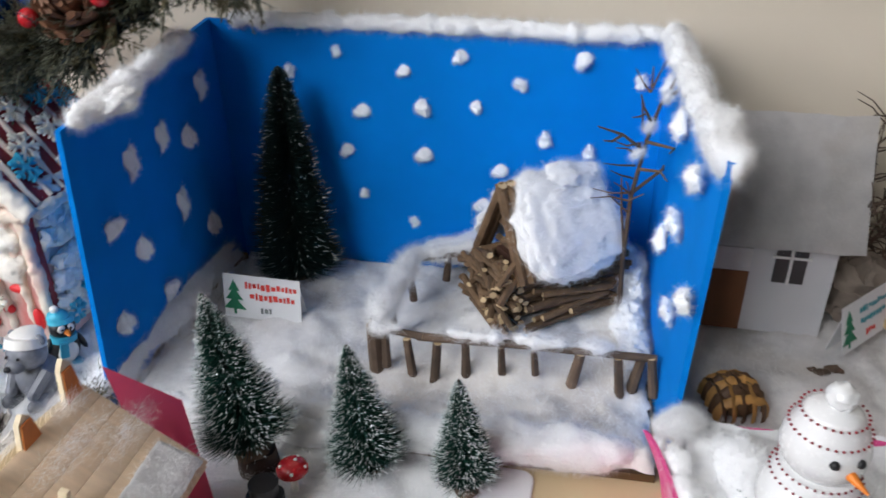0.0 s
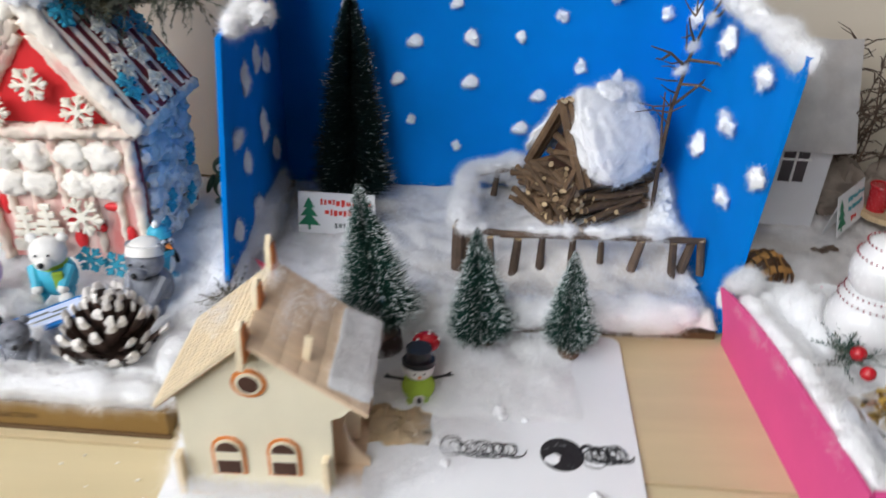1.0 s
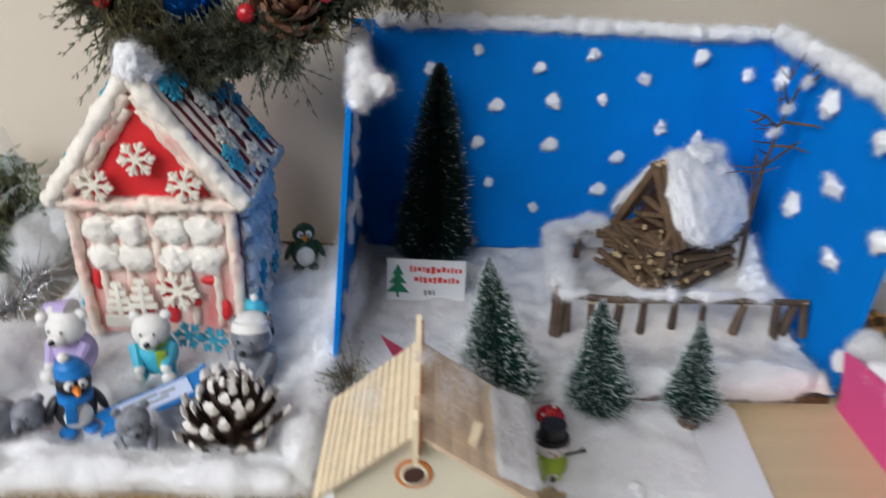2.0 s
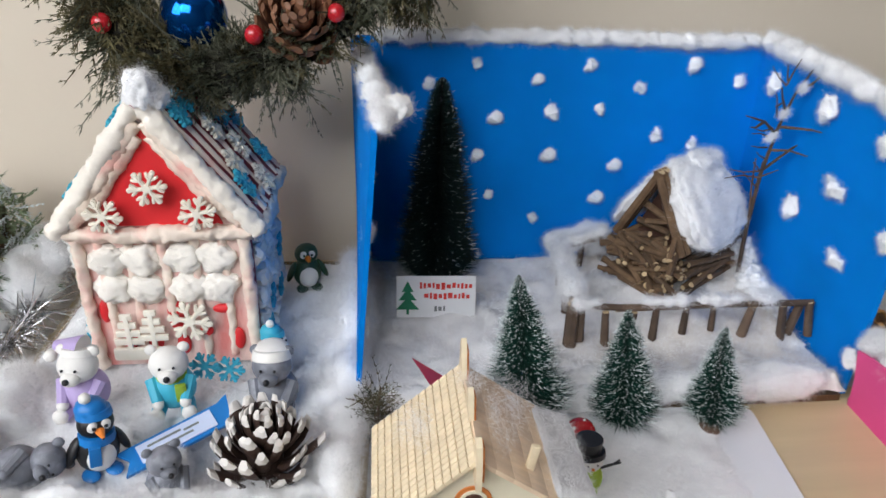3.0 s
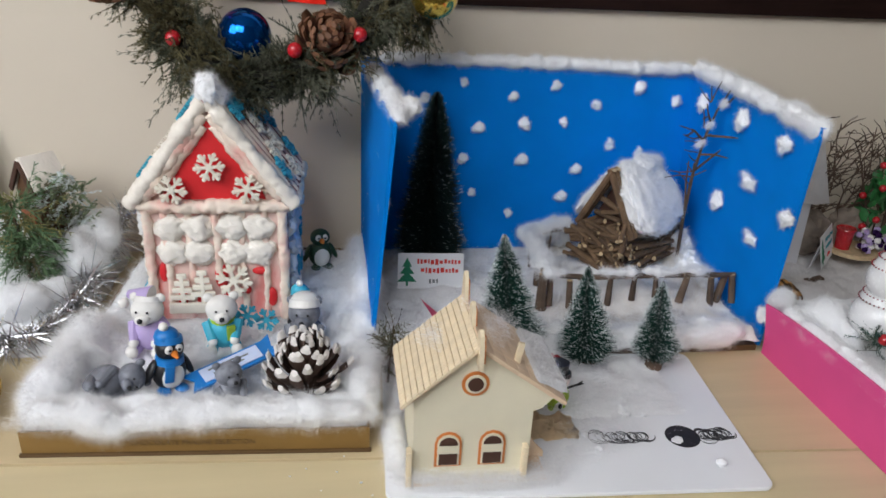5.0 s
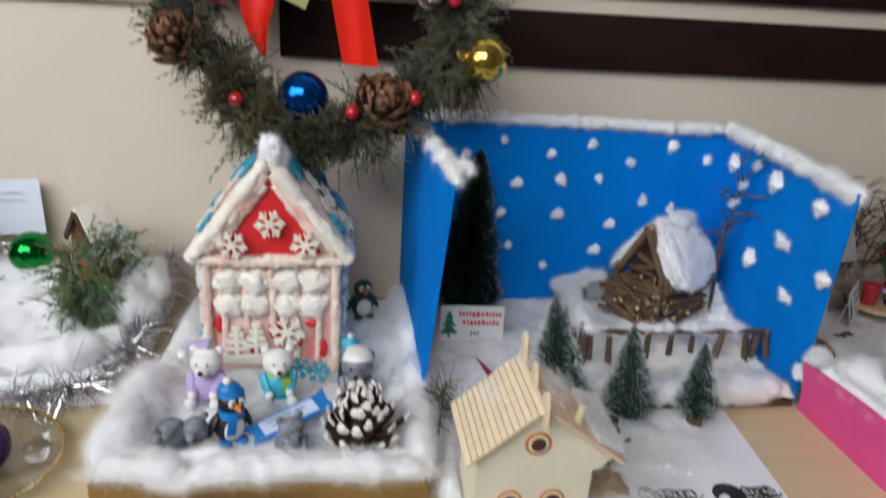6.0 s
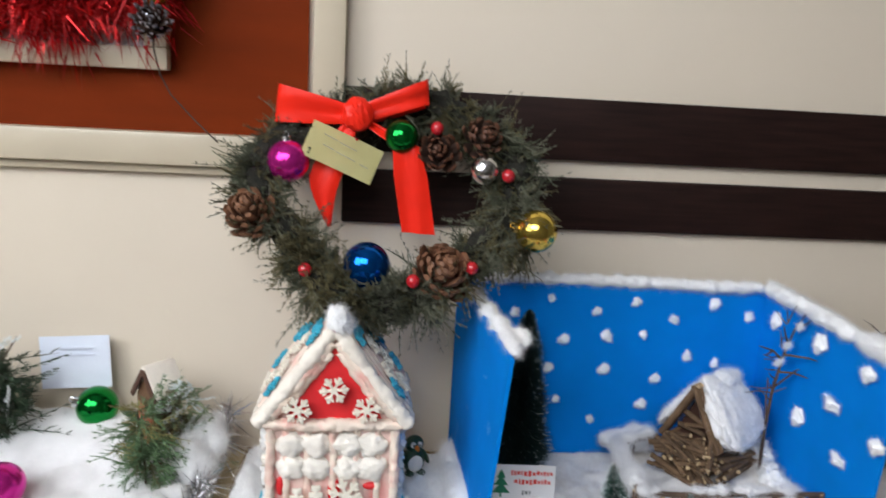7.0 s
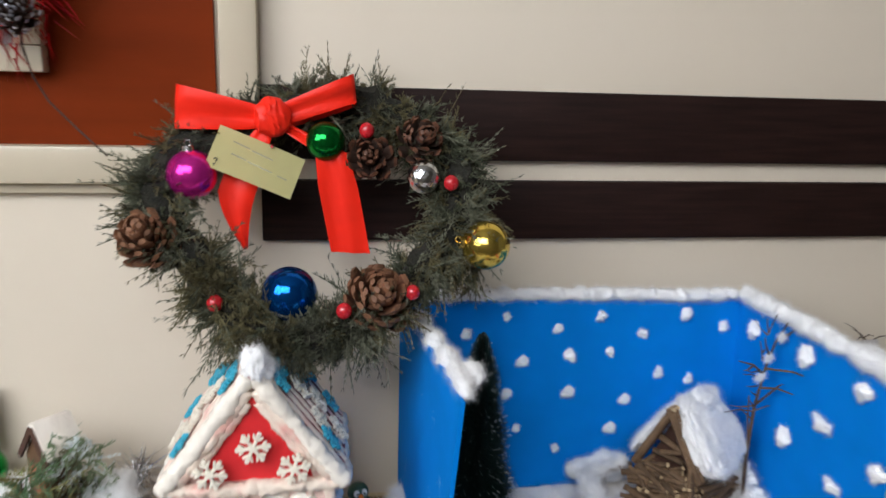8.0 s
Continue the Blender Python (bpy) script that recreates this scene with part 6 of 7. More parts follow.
for loc, r in (((-0.442, -0.190, 0.360), 0.0092), ((-0.171, -0.136, 0.488), 0.0092), ((-0.270, -0.105, 0.547), 0.0092), ((-0.224, -0.204, 0.372), 0.0085), ((-0.301, -0.204, 0.352), 0.0090)):
    bm = bmesh.new()
    ball(bm, r, loc, (1, 1, 1.06), mi=0, sub=3)
    part("red_berry", bm, BERRY, wreath, world=True)


def wreath_cone(m, h, r, n, mats, label):
    """A pine cone wired to the wreath: a part with its scales under it."""
    bm = bmesh.new()
    ball(bm, 1, (0, 0, h * 0.45), (r * 0.40, r * 0.40, h * 0.45), mi=0, sub=2)
    core = part("pine_cone", bm, mats[0], wreath, label, m=wreath.matrix_basis.inverted() @ m)
    me = scale_mesh("cone_scale", r * 0.78, r * 0.46, r * 0.10, mats)
    for k in range(n):
        u = (k + 0.5) / n
        prof = math.sin((0.16 + 0.84 * (1 - u)) * math.pi * 0.60) ** 0.8
        s = (0.45 + 0.72 * prof)
        part("cone_scale", me, None, core, m=xf((0, 0, 0), (0, 0, k * 137.5)) @ xf((r * 0.26 * prof, 0, h * (0.06 + 0.80 * u)), (R.uniform(-14, 14), -(14 + 60 * u ** 1.5) + R.uniform(-10, 10), R.uniform(-10, 10)), (s * R.uniform(0.85, 1.1), s, s)))


wreath_cone(Matrix.Translation((-0.512, -0.125, 0.402)) @ xf((0, 0, 0), (48, 0, -14)), 0.060, 0.035, 58, [CONE, CONE_TIP], "brown pine cone")
wreath_cone(Matrix.Translation((-0.268, -0.158, 0.340)) @ xf((0, 0, 0), (52, 16, 0)), 0.062, 0.040, 66, [CONE, CONE_TIP], "brown pine cone")
wreath_cone(Matrix.Translation((-0.262, -0.075, 0.505)) @ xf((0, 0, 0), (70, -30, 0)), 0.046, 0.030, 40, [DARKCONE, CONE], "dark brown pine cone")
wreath_cone(Matrix.Translation((-0.212, -0.080, 0.525)) @ xf((0, 0, 0), (62, 30, 0)), 0.046, 0.030, 40, [DARKCONE, CONE], "dark brown pine cone")


def ribbon(name, pts, widths, across, thick=0.0009):
    """A satin ribbon swept through points; across gives the direction of its width."""
    bm = bmesh.new()
    rows = []
    for i, (p, w) in enumerate(zip(pts, widths)):
        a = Vector(across[i] if isinstance(across, list) else across).normalized()
        p = Vector(p)
        rows.append([bm.verts.new(p + a * w * (k / 6 - 0.5) + Vector((0, -0.0022 * math.sin(k / 6 * math.pi * 3 + i * 0.25), 0))) for k in range(7)])
    for r, s in zip(rows, rows[1:]):
        for k in range(6):
            bm.faces.new((r[k], r[k + 1], s[k + 1], s[k]))
    bmesh.ops.recalc_face_normals(bm, faces=bm.faces)
    bmesh.ops.solidify(bm, geom=list(bm.faces), thickness=thick)
    bmesh.ops.recalc_face_normals(bm, faces=bm.faces)
    return part(name, bm, RIBBON, wreath, "red satin ribbon", world=True, crease=60)


KN = Vector((-0.383, -0.085, 0.558))


def bow_loop(name, end, w0, w1, puffed):
    """One loop: out along the front, round the end and back behind, pinched at the knot."""
    end = Vector(end)
    pts, wd, ac = [], [], []
    n = 22
    for k in range(n + 1):
        u = k / n
        s = math.sin(u * math.pi)
        out = min(1.0, s * 1.12) ** 0.8
        p = KN.lerp(end, out)
        p.y -= puffed * math.cos(u * math.pi) * (0.35 + 0.65 * s) + 0.004 * math.sin(u * 9)
        p.z += 0.004 * math.sin(u * 5)
        pts.append(p)
        wd.append(w0 + (w1 - w0) * s ** 0.6)
        ac.append((0.12 * (1 if end.x < KN.x else -1), -0.25, 1.0))
    ribbon(name, pts, wd, ac)


bow_loop("bow_loop", (-0.492, -0.080, 0.566), 0.022, 0.056, 0.024)
bow_loop("bow_loop", (-0.283, -0.080, 0.592), 0.024, 0.036, 0.020)
bm = bmesh.new()
vs = ball(bm, 0.016, KN + Vector((0.002, -0.014, 0.002)), (1.35, 0.9, 1.5), mi=0, sub=4)
for v in vs:
    v.co.y += 0.0010 * math.sin(v.co.x * 900 + v.co.z * 150)
lumpy(vs, 0.003, 90)
part("bow_knot", bm, RIBBON, wreath, "red satin ribbon", world=True)
ribbon("ribbon_tail", [KN.lerp(Vector((-0.414, -0.100, 0.402)), u) + Vector((-0.022 * math.sin(u * 3.1), -0.012 * math.sin(u * 3), 0)) for u in [k / 10 for k in range(11)]], [0.022 + 0.03 * math.sin(min(1, k / 6) * math.pi / 2) - max(0, k - 5) * 0.0096 for k in range(11)], (1, 0, 0.25))
ribbon("ribbon_tail", [KN.lerp(Vector((-0.312, -0.105, 0.520)), u * 2.5) if u < 0.4 else Vector((-0.312, -0.105, 0.520)).lerp(Vector((-0.289, -0.102, 0.396)), (u - 0.4) / 0.6) for u in [k / 10 for k in range(11)]], [0.022 + 0.026 * min(1, k / 6) for k in range(11)], (1, 0, -0.06))

note = thing("paper_note", pose(-0.400, -0.114, 0.508), "yellow paper note with handwriting pinned to the bow", "note")
NM = Matrix.Translation((-0.400, -0.114, 0.508)) @ xf((0, 0, 0), (-14, 23, 4))
bm = bmesh.new()
g = [[bm.verts.new((-0.052 + 0.104 * i / 8, -0.003 * math.sin(i / 8 * math.pi), -0.0255 + 0.051 * j / 3)) for j in range(4)] for i in range(9)]
for i in range(8):
    for j in range(3):
        bm.faces.new((g[i][j], g[i + 1][j], g[i + 1][j + 1], g[i][j + 1]))
bmesh.ops.solidify(bm, geom=list(bm.faces), thickness=0.0005)
bmesh.ops.recalc_face_normals(bm, faces=bm.faces)
bm.transform(NM)
part("sheet", bm, PAPER_YELLOW, note, world=True)
for x, z, ln in ((-0.022, 0.012, 0.020), (0.004, 0.010, 0.026), (-0.020, -0.002, 0.018), (0.006, -0.004, 0.030), (0.034, -0.006, 0.012)):
    bm = bmesh.new()
    box(bm, (ln, 0.0004, 0.0015), (x, -0.0042, z), (0, 3, 0), m=NM)
    part("writing", bm, INK_FAINT, note, world=True, smooth=False)
bm = bmesh.new()
ball(bm, 0.0022, NM @ Vector((0.010, -0.006, 0.024)), mi=0, sub=1)
part("pin", bm, BERRY, note, world=True)


# ---- red tinsel, silver cone and wire on the board ----
def tinsel(name, pts, radius, n, width, material, label, seed, group="", droop=0.4, core=0.15):
    """A garland of thin foil strips round a thread."""
    t = thing(name, Matrix.Translation(pts[0]), label, "garland", group)
    rng = np.random.RandomState(seed)
    P = np.array([tuple(p) for p in pts], float)
    seg = np.linalg.norm(np.diff(P, axis=0), axis=1)
    cum = np.concatenate([[0], np.cumsum(seg)])
    s = rng.rand(n) * cum[-1]
    base = np.stack([np.interp(s, cum, P[:, k]) for k in range(3)], 1)
    d = rng.normal(size=(n, 3))
    d /= np.linalg.norm(d, axis=1)[:, None]
    clump = 0.45 + 0.75 * np.abs(np.sin(s * 23 + seed) * np.sin(s * 61 + 1))[:, None]
    base = base + d * radius * clump * rng.rand(n, 1) * core + np.array([0, 0, -droop]) * radius * clump * rng.rand(n, 1)
    e = d * 0.8 + rng.normal(size=(n, 3)) * 0.6
    tip = base + e * radius * clump * (1.05 - core * 0.85) + np.array([0, 0, -droop * 0.4]) * radius * clump
    mats = material if isinstance(material, list) else [material]
    me = blade_mesh("foil_strip", base, tip, width, mats, rng.randint(0, len(mats), n), rng)
    me.transform(t.matrix_basis.inverted())
    part("foil_strip", me, mats, t)
    bm = bmesh.new()
    tube(bm, [Vector(p) for p in pts], 0.0012, 5)
    part("thread", bm, mats[0], t, world=True)
    return t


# the darker strips paint shadow among the red ones
tinsel("red_tinsel", [(-1.15, -0.05, 0.70), (-1.0, -0.05, 0.705), (-0.86, -0.05, 0.70), (-0.76, -0.05, 0.70), (-0.69, -0.05, 0.72), (-0.64, -0.05, 0.79), (-0.62, -0.05, 0.9)], 0.070, 13000, 0.0030, [REDFOIL, FOIL_SHADE, FOIL_SHADE], "red foil tinsel garland hung over the frame", 3, droop=0.55, core=0.9)
tinsel("red_tinsel", [(-1.15, -0.055, 0.79), (-0.95, -0.055, 0.80), (-0.80, -0.055, 0.79), (-0.70, -0.055, 0.82), (-0.66, -0.055, 0.9)], 0.085, 10000, 0.0030, [REDFOIL, FOIL_SHADE], "red foil tinsel garland hung over the frame", 4, droop=0.4, core=0.9)
pine_cone(Matrix.Translation((-0.655, -0.072, 0.662)) @ xf((0, 0, 0), (75, 10, 0)), 0.036, 0.026, 60, [DARKCONE, CONE_SILVER], "silver-painted pine cone hung on a wire", wide=0.26)
bm = bmesh.new()
tube(bm, [(-0.655, -0.080, 0.658), (-0.662, -0.06, 0.635), (-0.658, -0.045, 0.600), (-0.645, -0.04, 0.572), (-0.612, -0.05, 0.540), (-0.575, -0.07, 0.510)], 0.0013, 6)
tagged(part("hanging_wire", bm, DARKCONE), "thin dark wire between the cone and the wreath", "wire")
gb = thing("hanging_bauble", pose(-0.66, -0.06, 0.716), "yellow-green bauble in the red tinsel", "bauble")
bauble("glass_ball", gb, (-0.66, -0.06, 0.716), 0.026, mat("lime_glass", (0.30, 0.38, 0.04), 0.12, 0.7, bump=0), "", (0, 0, 1))

# ---- pink tray on the other side: snowman, holly, parcels ----
PT = pose(0.296, -0.342, 0, 0, 0, 1.2)
ptray = thing("pink_tray", PT, "pink card tray filled with cotton wool snow", "tray")
PW, P0, P1, PH = 0.46, -0.266, 0.010, 0.078
for nm, size, loc in (("right_side", (0.004, P1 - P0, PH), (PW - 0.002, (P0 + P1) / 2, PH / 2)),
                      ("back_side", (PW - 0.024, 0.004, PH - 0.006), (PW / 2 + 0.009, P1 - 0.002, (PH - 0.012) / 2)), ("front_side", (PW - 0.008, 0.004, PH), (PW / 2, P0 + 0.002, PH / 2)), ("bottom", (PW - 0.008, P1 - P0 - 0.008, 0.003), (PW / 2, (P0 + P1) / 2, 0.002))):
    bm = bmesh.new()
    box(bm, size, loc, bevel=0.0006)
    part(nm, bm, PINK, ptray)
# this side bends outwards towards its back end
bm = bmesh.new()
g = [[[bm.verts.new((k * 0.003 - 0.026 * (j / 6) ** 1.3 * math.exp(-(i / 24 * 0.266) / 0.07), P0 * i / 24 - 0.022 * (j / 6) * math.exp(-(i / 24 * 0.266) / 0.03), (PH + 0.006 * math.exp(-i / 4)) * j / 6)) for j in range(7)] for i in range(25)] for k in (0, 1)]
for i in range(24):
    for j in range(6):
        for k in (0, 1):
            bm.faces.new((g[k][i][j], g[k][i + 1][j], g[k][i + 1][j + 1], g[k][i][j + 1]))
    for j in (0, 6):
        bm.faces.new((g[0][i][j], g[0][i + 1][j], g[1][i + 1][j], g[1][i][j]))
for i in (0, 24):
    for j in range(6):
        bm.faces.new((g[0][i][j], g[0][i][j + 1], g[1][i][j + 1], g[1][i][j]))
bmesh.ops.recalc_face_normals(bm, faces=bm.faces)
part("left_side", bm, PINK, ptray)


def pink_snow(x, y):
    return 0.058 + 0.018 * math.exp(-((x - 0.02) / 0.03) ** 2) + 0.012 * noise.noise(Vector((x * 10, y * 10, 8)))


cotton_sheet("cotton_snow", ptray, 0.006, PW - 0.004, P0 + 0.003, P1 - 0.003, 0.0065, pink_snow, 6, fuzz=9000, world=False, drop=0.072, rough=0.007, label="cotton wool snow")
cotton_roll("corner_cotton", ptray, [(-0.014, -0.020, 0.084), (0.002, -0.012, 0.084), (0.022, 0.002, 0.078)], 0.011, 71, world=False, fuzz=1800)
cotton_roll("rim_cotton", ptray, [(-0.004, -0.03, 0.076), (0.006, -0.09, 0.074), (0.012, -0.16, 0.073), (0.012, -0.255, 0.073)], 0.009, 72, world=False, fuzz=2500)
cotton_roll("back_cotton", ptray, [(0.035, -0.01, 0.066), (0.05, -0.04, 0.070), (0.045, -0.10, 0.068)], 0.020, 73, world=False, fuzz=2500)

bm = bmesh.new()
ball(bm, 0.037, (0, 0, 0.030), (1, 1, 0.92), mi=0, sub=4)
ball(bm, 0.030, (0, 0, 0.084), (1, 1, 0.98), mi=0, sub=4)
rod(bm, (0, 0, 0.098), (0, 0, 0.112), 0.0270, 0.0205, 0, 24)
ball(bm, 0.0205, (0, 0, 0.111), (1, 1, 0.45), mi=0, sub=3)
ball(bm, 0.0105, (0.002, 0, 0.126), mi=0, sub=3)
lumpy([v for v in bm.verts if v.co.z > 0.118], 0.002, 300)
for z, r, n, mi in ((0.101, 0.0272, 34, 1), (0.1135, 0.0222, 28, 1), (0.055, 0.0315, 36, 2), (0.063, 0.0280, 34, 2)):
    for k in range(n):
        a = 2 * math.pi * k / n
        ball(bm, 0.0012, (r * math.cos(a), r * math.sin(a), z), mi=mi, sub=1)
rod(bm, (0, 0, 0.055), (0, 0, 0.063), 0.0305, 0.0275, 0, 24)
for a in (-38, -2):
    ball(bm, 0.0036, (0.0295 * math.sin(radians(a + 25)), -0.0290 * math.cos(radians(a + 25)), 0.090), mi=3)
rod(bm, (0.006, -0.028, 0.081), (0.012, -0.043, 0.078), 0.0042, 0.0010, 4, 10)
for x, z in ((0.010, 0.052), (0.014, 0.040)):
    ball(bm, 0.0036, (x + 0.010, -0.031, z), mi=2)
man = part("snowman_figurine", bm, [mat("white_glazed_ceramic", (0.80, 0.80, 0.80), 0.25, var=0.02, bump=0.05, coat=0.3), mat("wine_red_bead", (0.27, 0.025, 0.035), 0.4), mat("dark_red_bead", (0.20, 0.02, 0.03), 0.3), CLAYBLACK, ORANGE])
man.matrix_basis = pose(0.374, -0.430, 0.072, 0, 0, 9) @ xf((0, 0, 0), (0, 0, 0), (0.9,) * 3)
tagged(man, "white glazed snowman figurine with red beaded hat and scarf", "figurine")

holly = thing("holly_pick", pose(0.345, -0.466, 0.078), "dark green fir pick with two red berries", "holly")
for x, y, z, r in ((0.352, -0.470, 0.092, 0.0068), (0.355, -0.486, 0.084, 0.0064)):
    bm = bmesh.new()
    ball(bm, r, (x, y, z), mi=0, sub=3)
    part("berry", bm, BERRY, holly, world=True)
juniper("fir_needles", holly, [((R.uniform(-0.006, 0.01), R.uniform(-0.008, 0.008), R.uniform(0, 0.012)), (R.uniform(-1, 1), R.uniform(-0.8, 0.8), R.uniform(0.0, 0.6))) for _ in range(34)], 12, 0.024, 0.0011, [BRISTLE, NEEDLE], [0.7, 0.3], 9, 0.008)

foil = thing("foil_parcel", pose(0.352, -0.540, 0.062, 0, 0, 20), "small parcel in crumpled silver foil with gold ribbon", "parcel")
bm = bmesh.new()
box(bm, (0.056, 0.050, 0.030), (0, 0, 0.015))
bmesh.ops.subdivide_edges(bm, edges=bm.edges[:], cuts=7, use_grid_fill=True)
lumpy(bm.verts, 0.0028, 130)
part("wrapping", bm, SILVER, foil, smooth=False)
for k in range(9):
    bm = bmesh.new()
    a = k * 40
    ca, sa = math.cos(radians(a)), math.sin(radians(a))
    tube(bm, [(0, 0, 0.032), (0.010 * ca, 0.010 * sa, 0.044), (0.020 * ca, 0.020 * sa, 0.040), (0.012 * ca, 0.012 * sa, 0.034), (0, 0, 0.033)], 0.0032, 6, flat=0.25)
    part("gold_bow_loop", bm, GOLD, foil)

# ---- back scene on the same side: white card house, basket, twigs, flower pots ----
rs = thing("cotton_ground", pose(0.60, -0.14, 0), "grey-white cotton ground round the white card house", "snow")
cotton_sheet("cotton_snow", rs, 0.312, 1.0, -0.316, 0.006, 0.0085, lambda x, y: 0.026 + 0.012 * noise.noise(Vector((x * 8, y * 8, 3))) + 0.025 * max(0, min(1, (x - 0.5) / 0.12)) * max(0, (y + 0.12) / 0.12), 8, material=COTTON_GREY, fuzz=7000)
wh = thing("white_card_house", pose(0.400, -0.13, 0.030, 0, 0, -3), "white card house with a grey-white roof and brown door", "card house")
bm = bmesh.new()
prism(bm, [(-0.057, 0.0), (0.064, 0.0), (0.064, 0.112), (-0.057, 0.112)], 0.0, 0.09)
part("wall_body", bm, CARD_SHADED, wh, smooth=False)
bm = bmesh.new()
g = []
for i in range(15):
    g.append([bm.verts.new((-0.074 + 0.156 * i / 14, -0.016 + 0.066 * j / 8, 0.106 + 0.116 * (j / 8) + 0.003 * noise.noise(Vector((i * 0.4, j * 0.4, 1))))) for j in range(9)])
for i in range(14):
    for j in range(8):
        bm.faces.new((g[i][j], g[i + 1][j], g[i + 1][j + 1], g[i][j + 1]))
bmesh.ops.solidify(bm, geom=list(bm.faces), thickness=0.005)
bmesh.ops.recalc_face_normals(bm, faces=bm.faces)
ob = part("roof", bm, COTTON_GREY, wh, "flat grey cotton roof")
fibres("loose_fibre", ob.data, 1500, 0.004, ob, COTTON_GREY, 3)
bm = bmesh.new()
box(bm, (0.156, 0.062, 0.004), (0.004, 0.075, 0.166), (-62, 0, 0))
part("back_roof", bm, CARD_SHADED, wh)
wd = thing("card_window", xf((0.022, -0.001, 0.062), (0, 0, 0), (0.78, 1, 1)))
wd.parent = wh
for x in (-0.0105, 0.0105):
    for z, h in ((0.0, 0.028), (0.030, 0.012)):
        bm = bmesh.new()
        box(bm, (0.0165, 0.002, h), (x, -0.0006, z + h / 2))
        part("dark_pane", bm, mat("dark_window_card", (0.055, 0.050, 0.052), 0.4, bump=0) if x < 0 and z == 0 else bpy.data.materials["dark_window_card"], wd, smooth=False)
bm = bmesh.new()
box(bm, (0.003, 0.003, 0.044), (0, -0.0012, 0.021))
part("mullion", bm, WHITE, wd)
bm = bmesh.new()
box(bm, (0.046, 0.003, 0.0025), (0, -0.0012, 0.029))
part("transom", bm, WHITE, wd)
bm = bmesh.new()
box(bm, (0.042, 0.003, 0.070), (-0.036, -0.001, 0.036))
part("door", bm, BROWN, wh, "brown card door")
bm = bmesh.new()
box(bm, (0.042, 0.003, 0.026), (-0.036, -0.001, 0.0845))
part("door_light", bm, COTTON_GREY, wh)

bask = thing("woven_basket", pose(0.362, -0.258, 0.026, 0, 0, 14) @ xf((0, 0, 0), (0, 0, 0), (0.80,) * 3), "small woven cane parcel basket", "basket")
for i in range(5):
    for s, ang in ((1, 0), (-1, 90)):
        bm = bmesh.new()
        u = (i - 2) * 0.0112
        pts = []
        for k in range(13):
            a = math.pi * k / 12
            wob = 0.0016 * (1 if (k + i) % 2 else -1) * s
            pts.append((0.030 * math.cos(a) * 0.98, u, 0.006 + (0.036 + wob) * math.sin(a) ** 0.7 * (1 - (u / 0.045) ** 2)))
        tube(bm, pts, 0.0052, 6, flat=0.3)
        part("cane_strip", bm, WICKER if (i + (s > 0)) % 2 else WICKER_DARK, bask, m=xf((0, 0, 0), (0, 0, ang)))
bm = bmesh.new()
ball(bm, 1, (0, 0, 0.018), (0.026, 0.026, 0.020), mi=0, sub=3)
part("filling", bm, WICKER_DARK, bask)
for k, (x, y, z) in enumerate(((0.452, -0.195, 0.028), (0.466, -0.188, 0.028), (0.442, -0.192, 0.026))):
    bm = bmesh.new()
    lumpy(ball(bm, 0.0085, (x, y, z), (1.3, 0.8, 0.7), mi=0, sub=2), 0.004, 150, k)
    tagged(part("bark_chip", bm, BARK), "dark bark chip lying on the cotton", "bark chip", "bark chips")
name_card(pose(0.503, -0.150, 0.042, -14, 0, 46), 0.086, 0.050, strokes(0.05, 0.037, 0.005, mat("teal_felt_pen", (0.03, 0.30, 0.36), 0.7), -0.012, 5) + strokes(0.045, 0.025, 0.005, bpy.data.materials["teal_felt_pen"], -0.010, 6) + strokes(0.018, 0.011, 0.006, INK_RED, 0.0, 7),
          "white paper card with a green tree and teal handwriting")


def twig_bush(x, y, z, n, h, seed, label):
    q = random.Random(seed)
    t = thing("twig_bush", pose(x, y, z), label, "twigs", "dry twigs")
    for k in range(n):
        p = Vector((x + q.uniform(-0.02, 0.02), y + q.uniform(-0.015, 0.015), z))
        d = Vector((q.uniform(-0.5, 0.5), q.uniform(-0.3, 0.2), 1.0))
        pts = [p.copy()]
        for i in range(6):
            d += Vector((q.uniform(-0.35, 0.35), q.uniform(-0.2, 0.2), 0))
            p = p + d.normalized() * h / 6
            p.y = min(p.y, -0.006)
            p.x = max(p.x, 0.482)
            pts.append(p.copy())
        bm = bmesh.new()
        tube(bm, pts, [0.0019 - 0.0002 * i for i in range(7)], 5)
        for i in range(2, 7):
            for s in range(3):
                e = pts[i] + Vector((q.uniform(-0.035, 0.035), q.uniform(-0.03, 0.01), q.uniform(-0.005, 0.03)))
                e.y = min(e.y, -0.005)
                e.x = max(e.x, 0.478)
                tube(bm, [pts[i], pts[i].lerp(e, 0.5) + Vector((0, 0, 0.004)), e], [0.0011, 0.0009, 0.0005], 4)
        part("twig", bm, BARK, t, world=True)
    return t


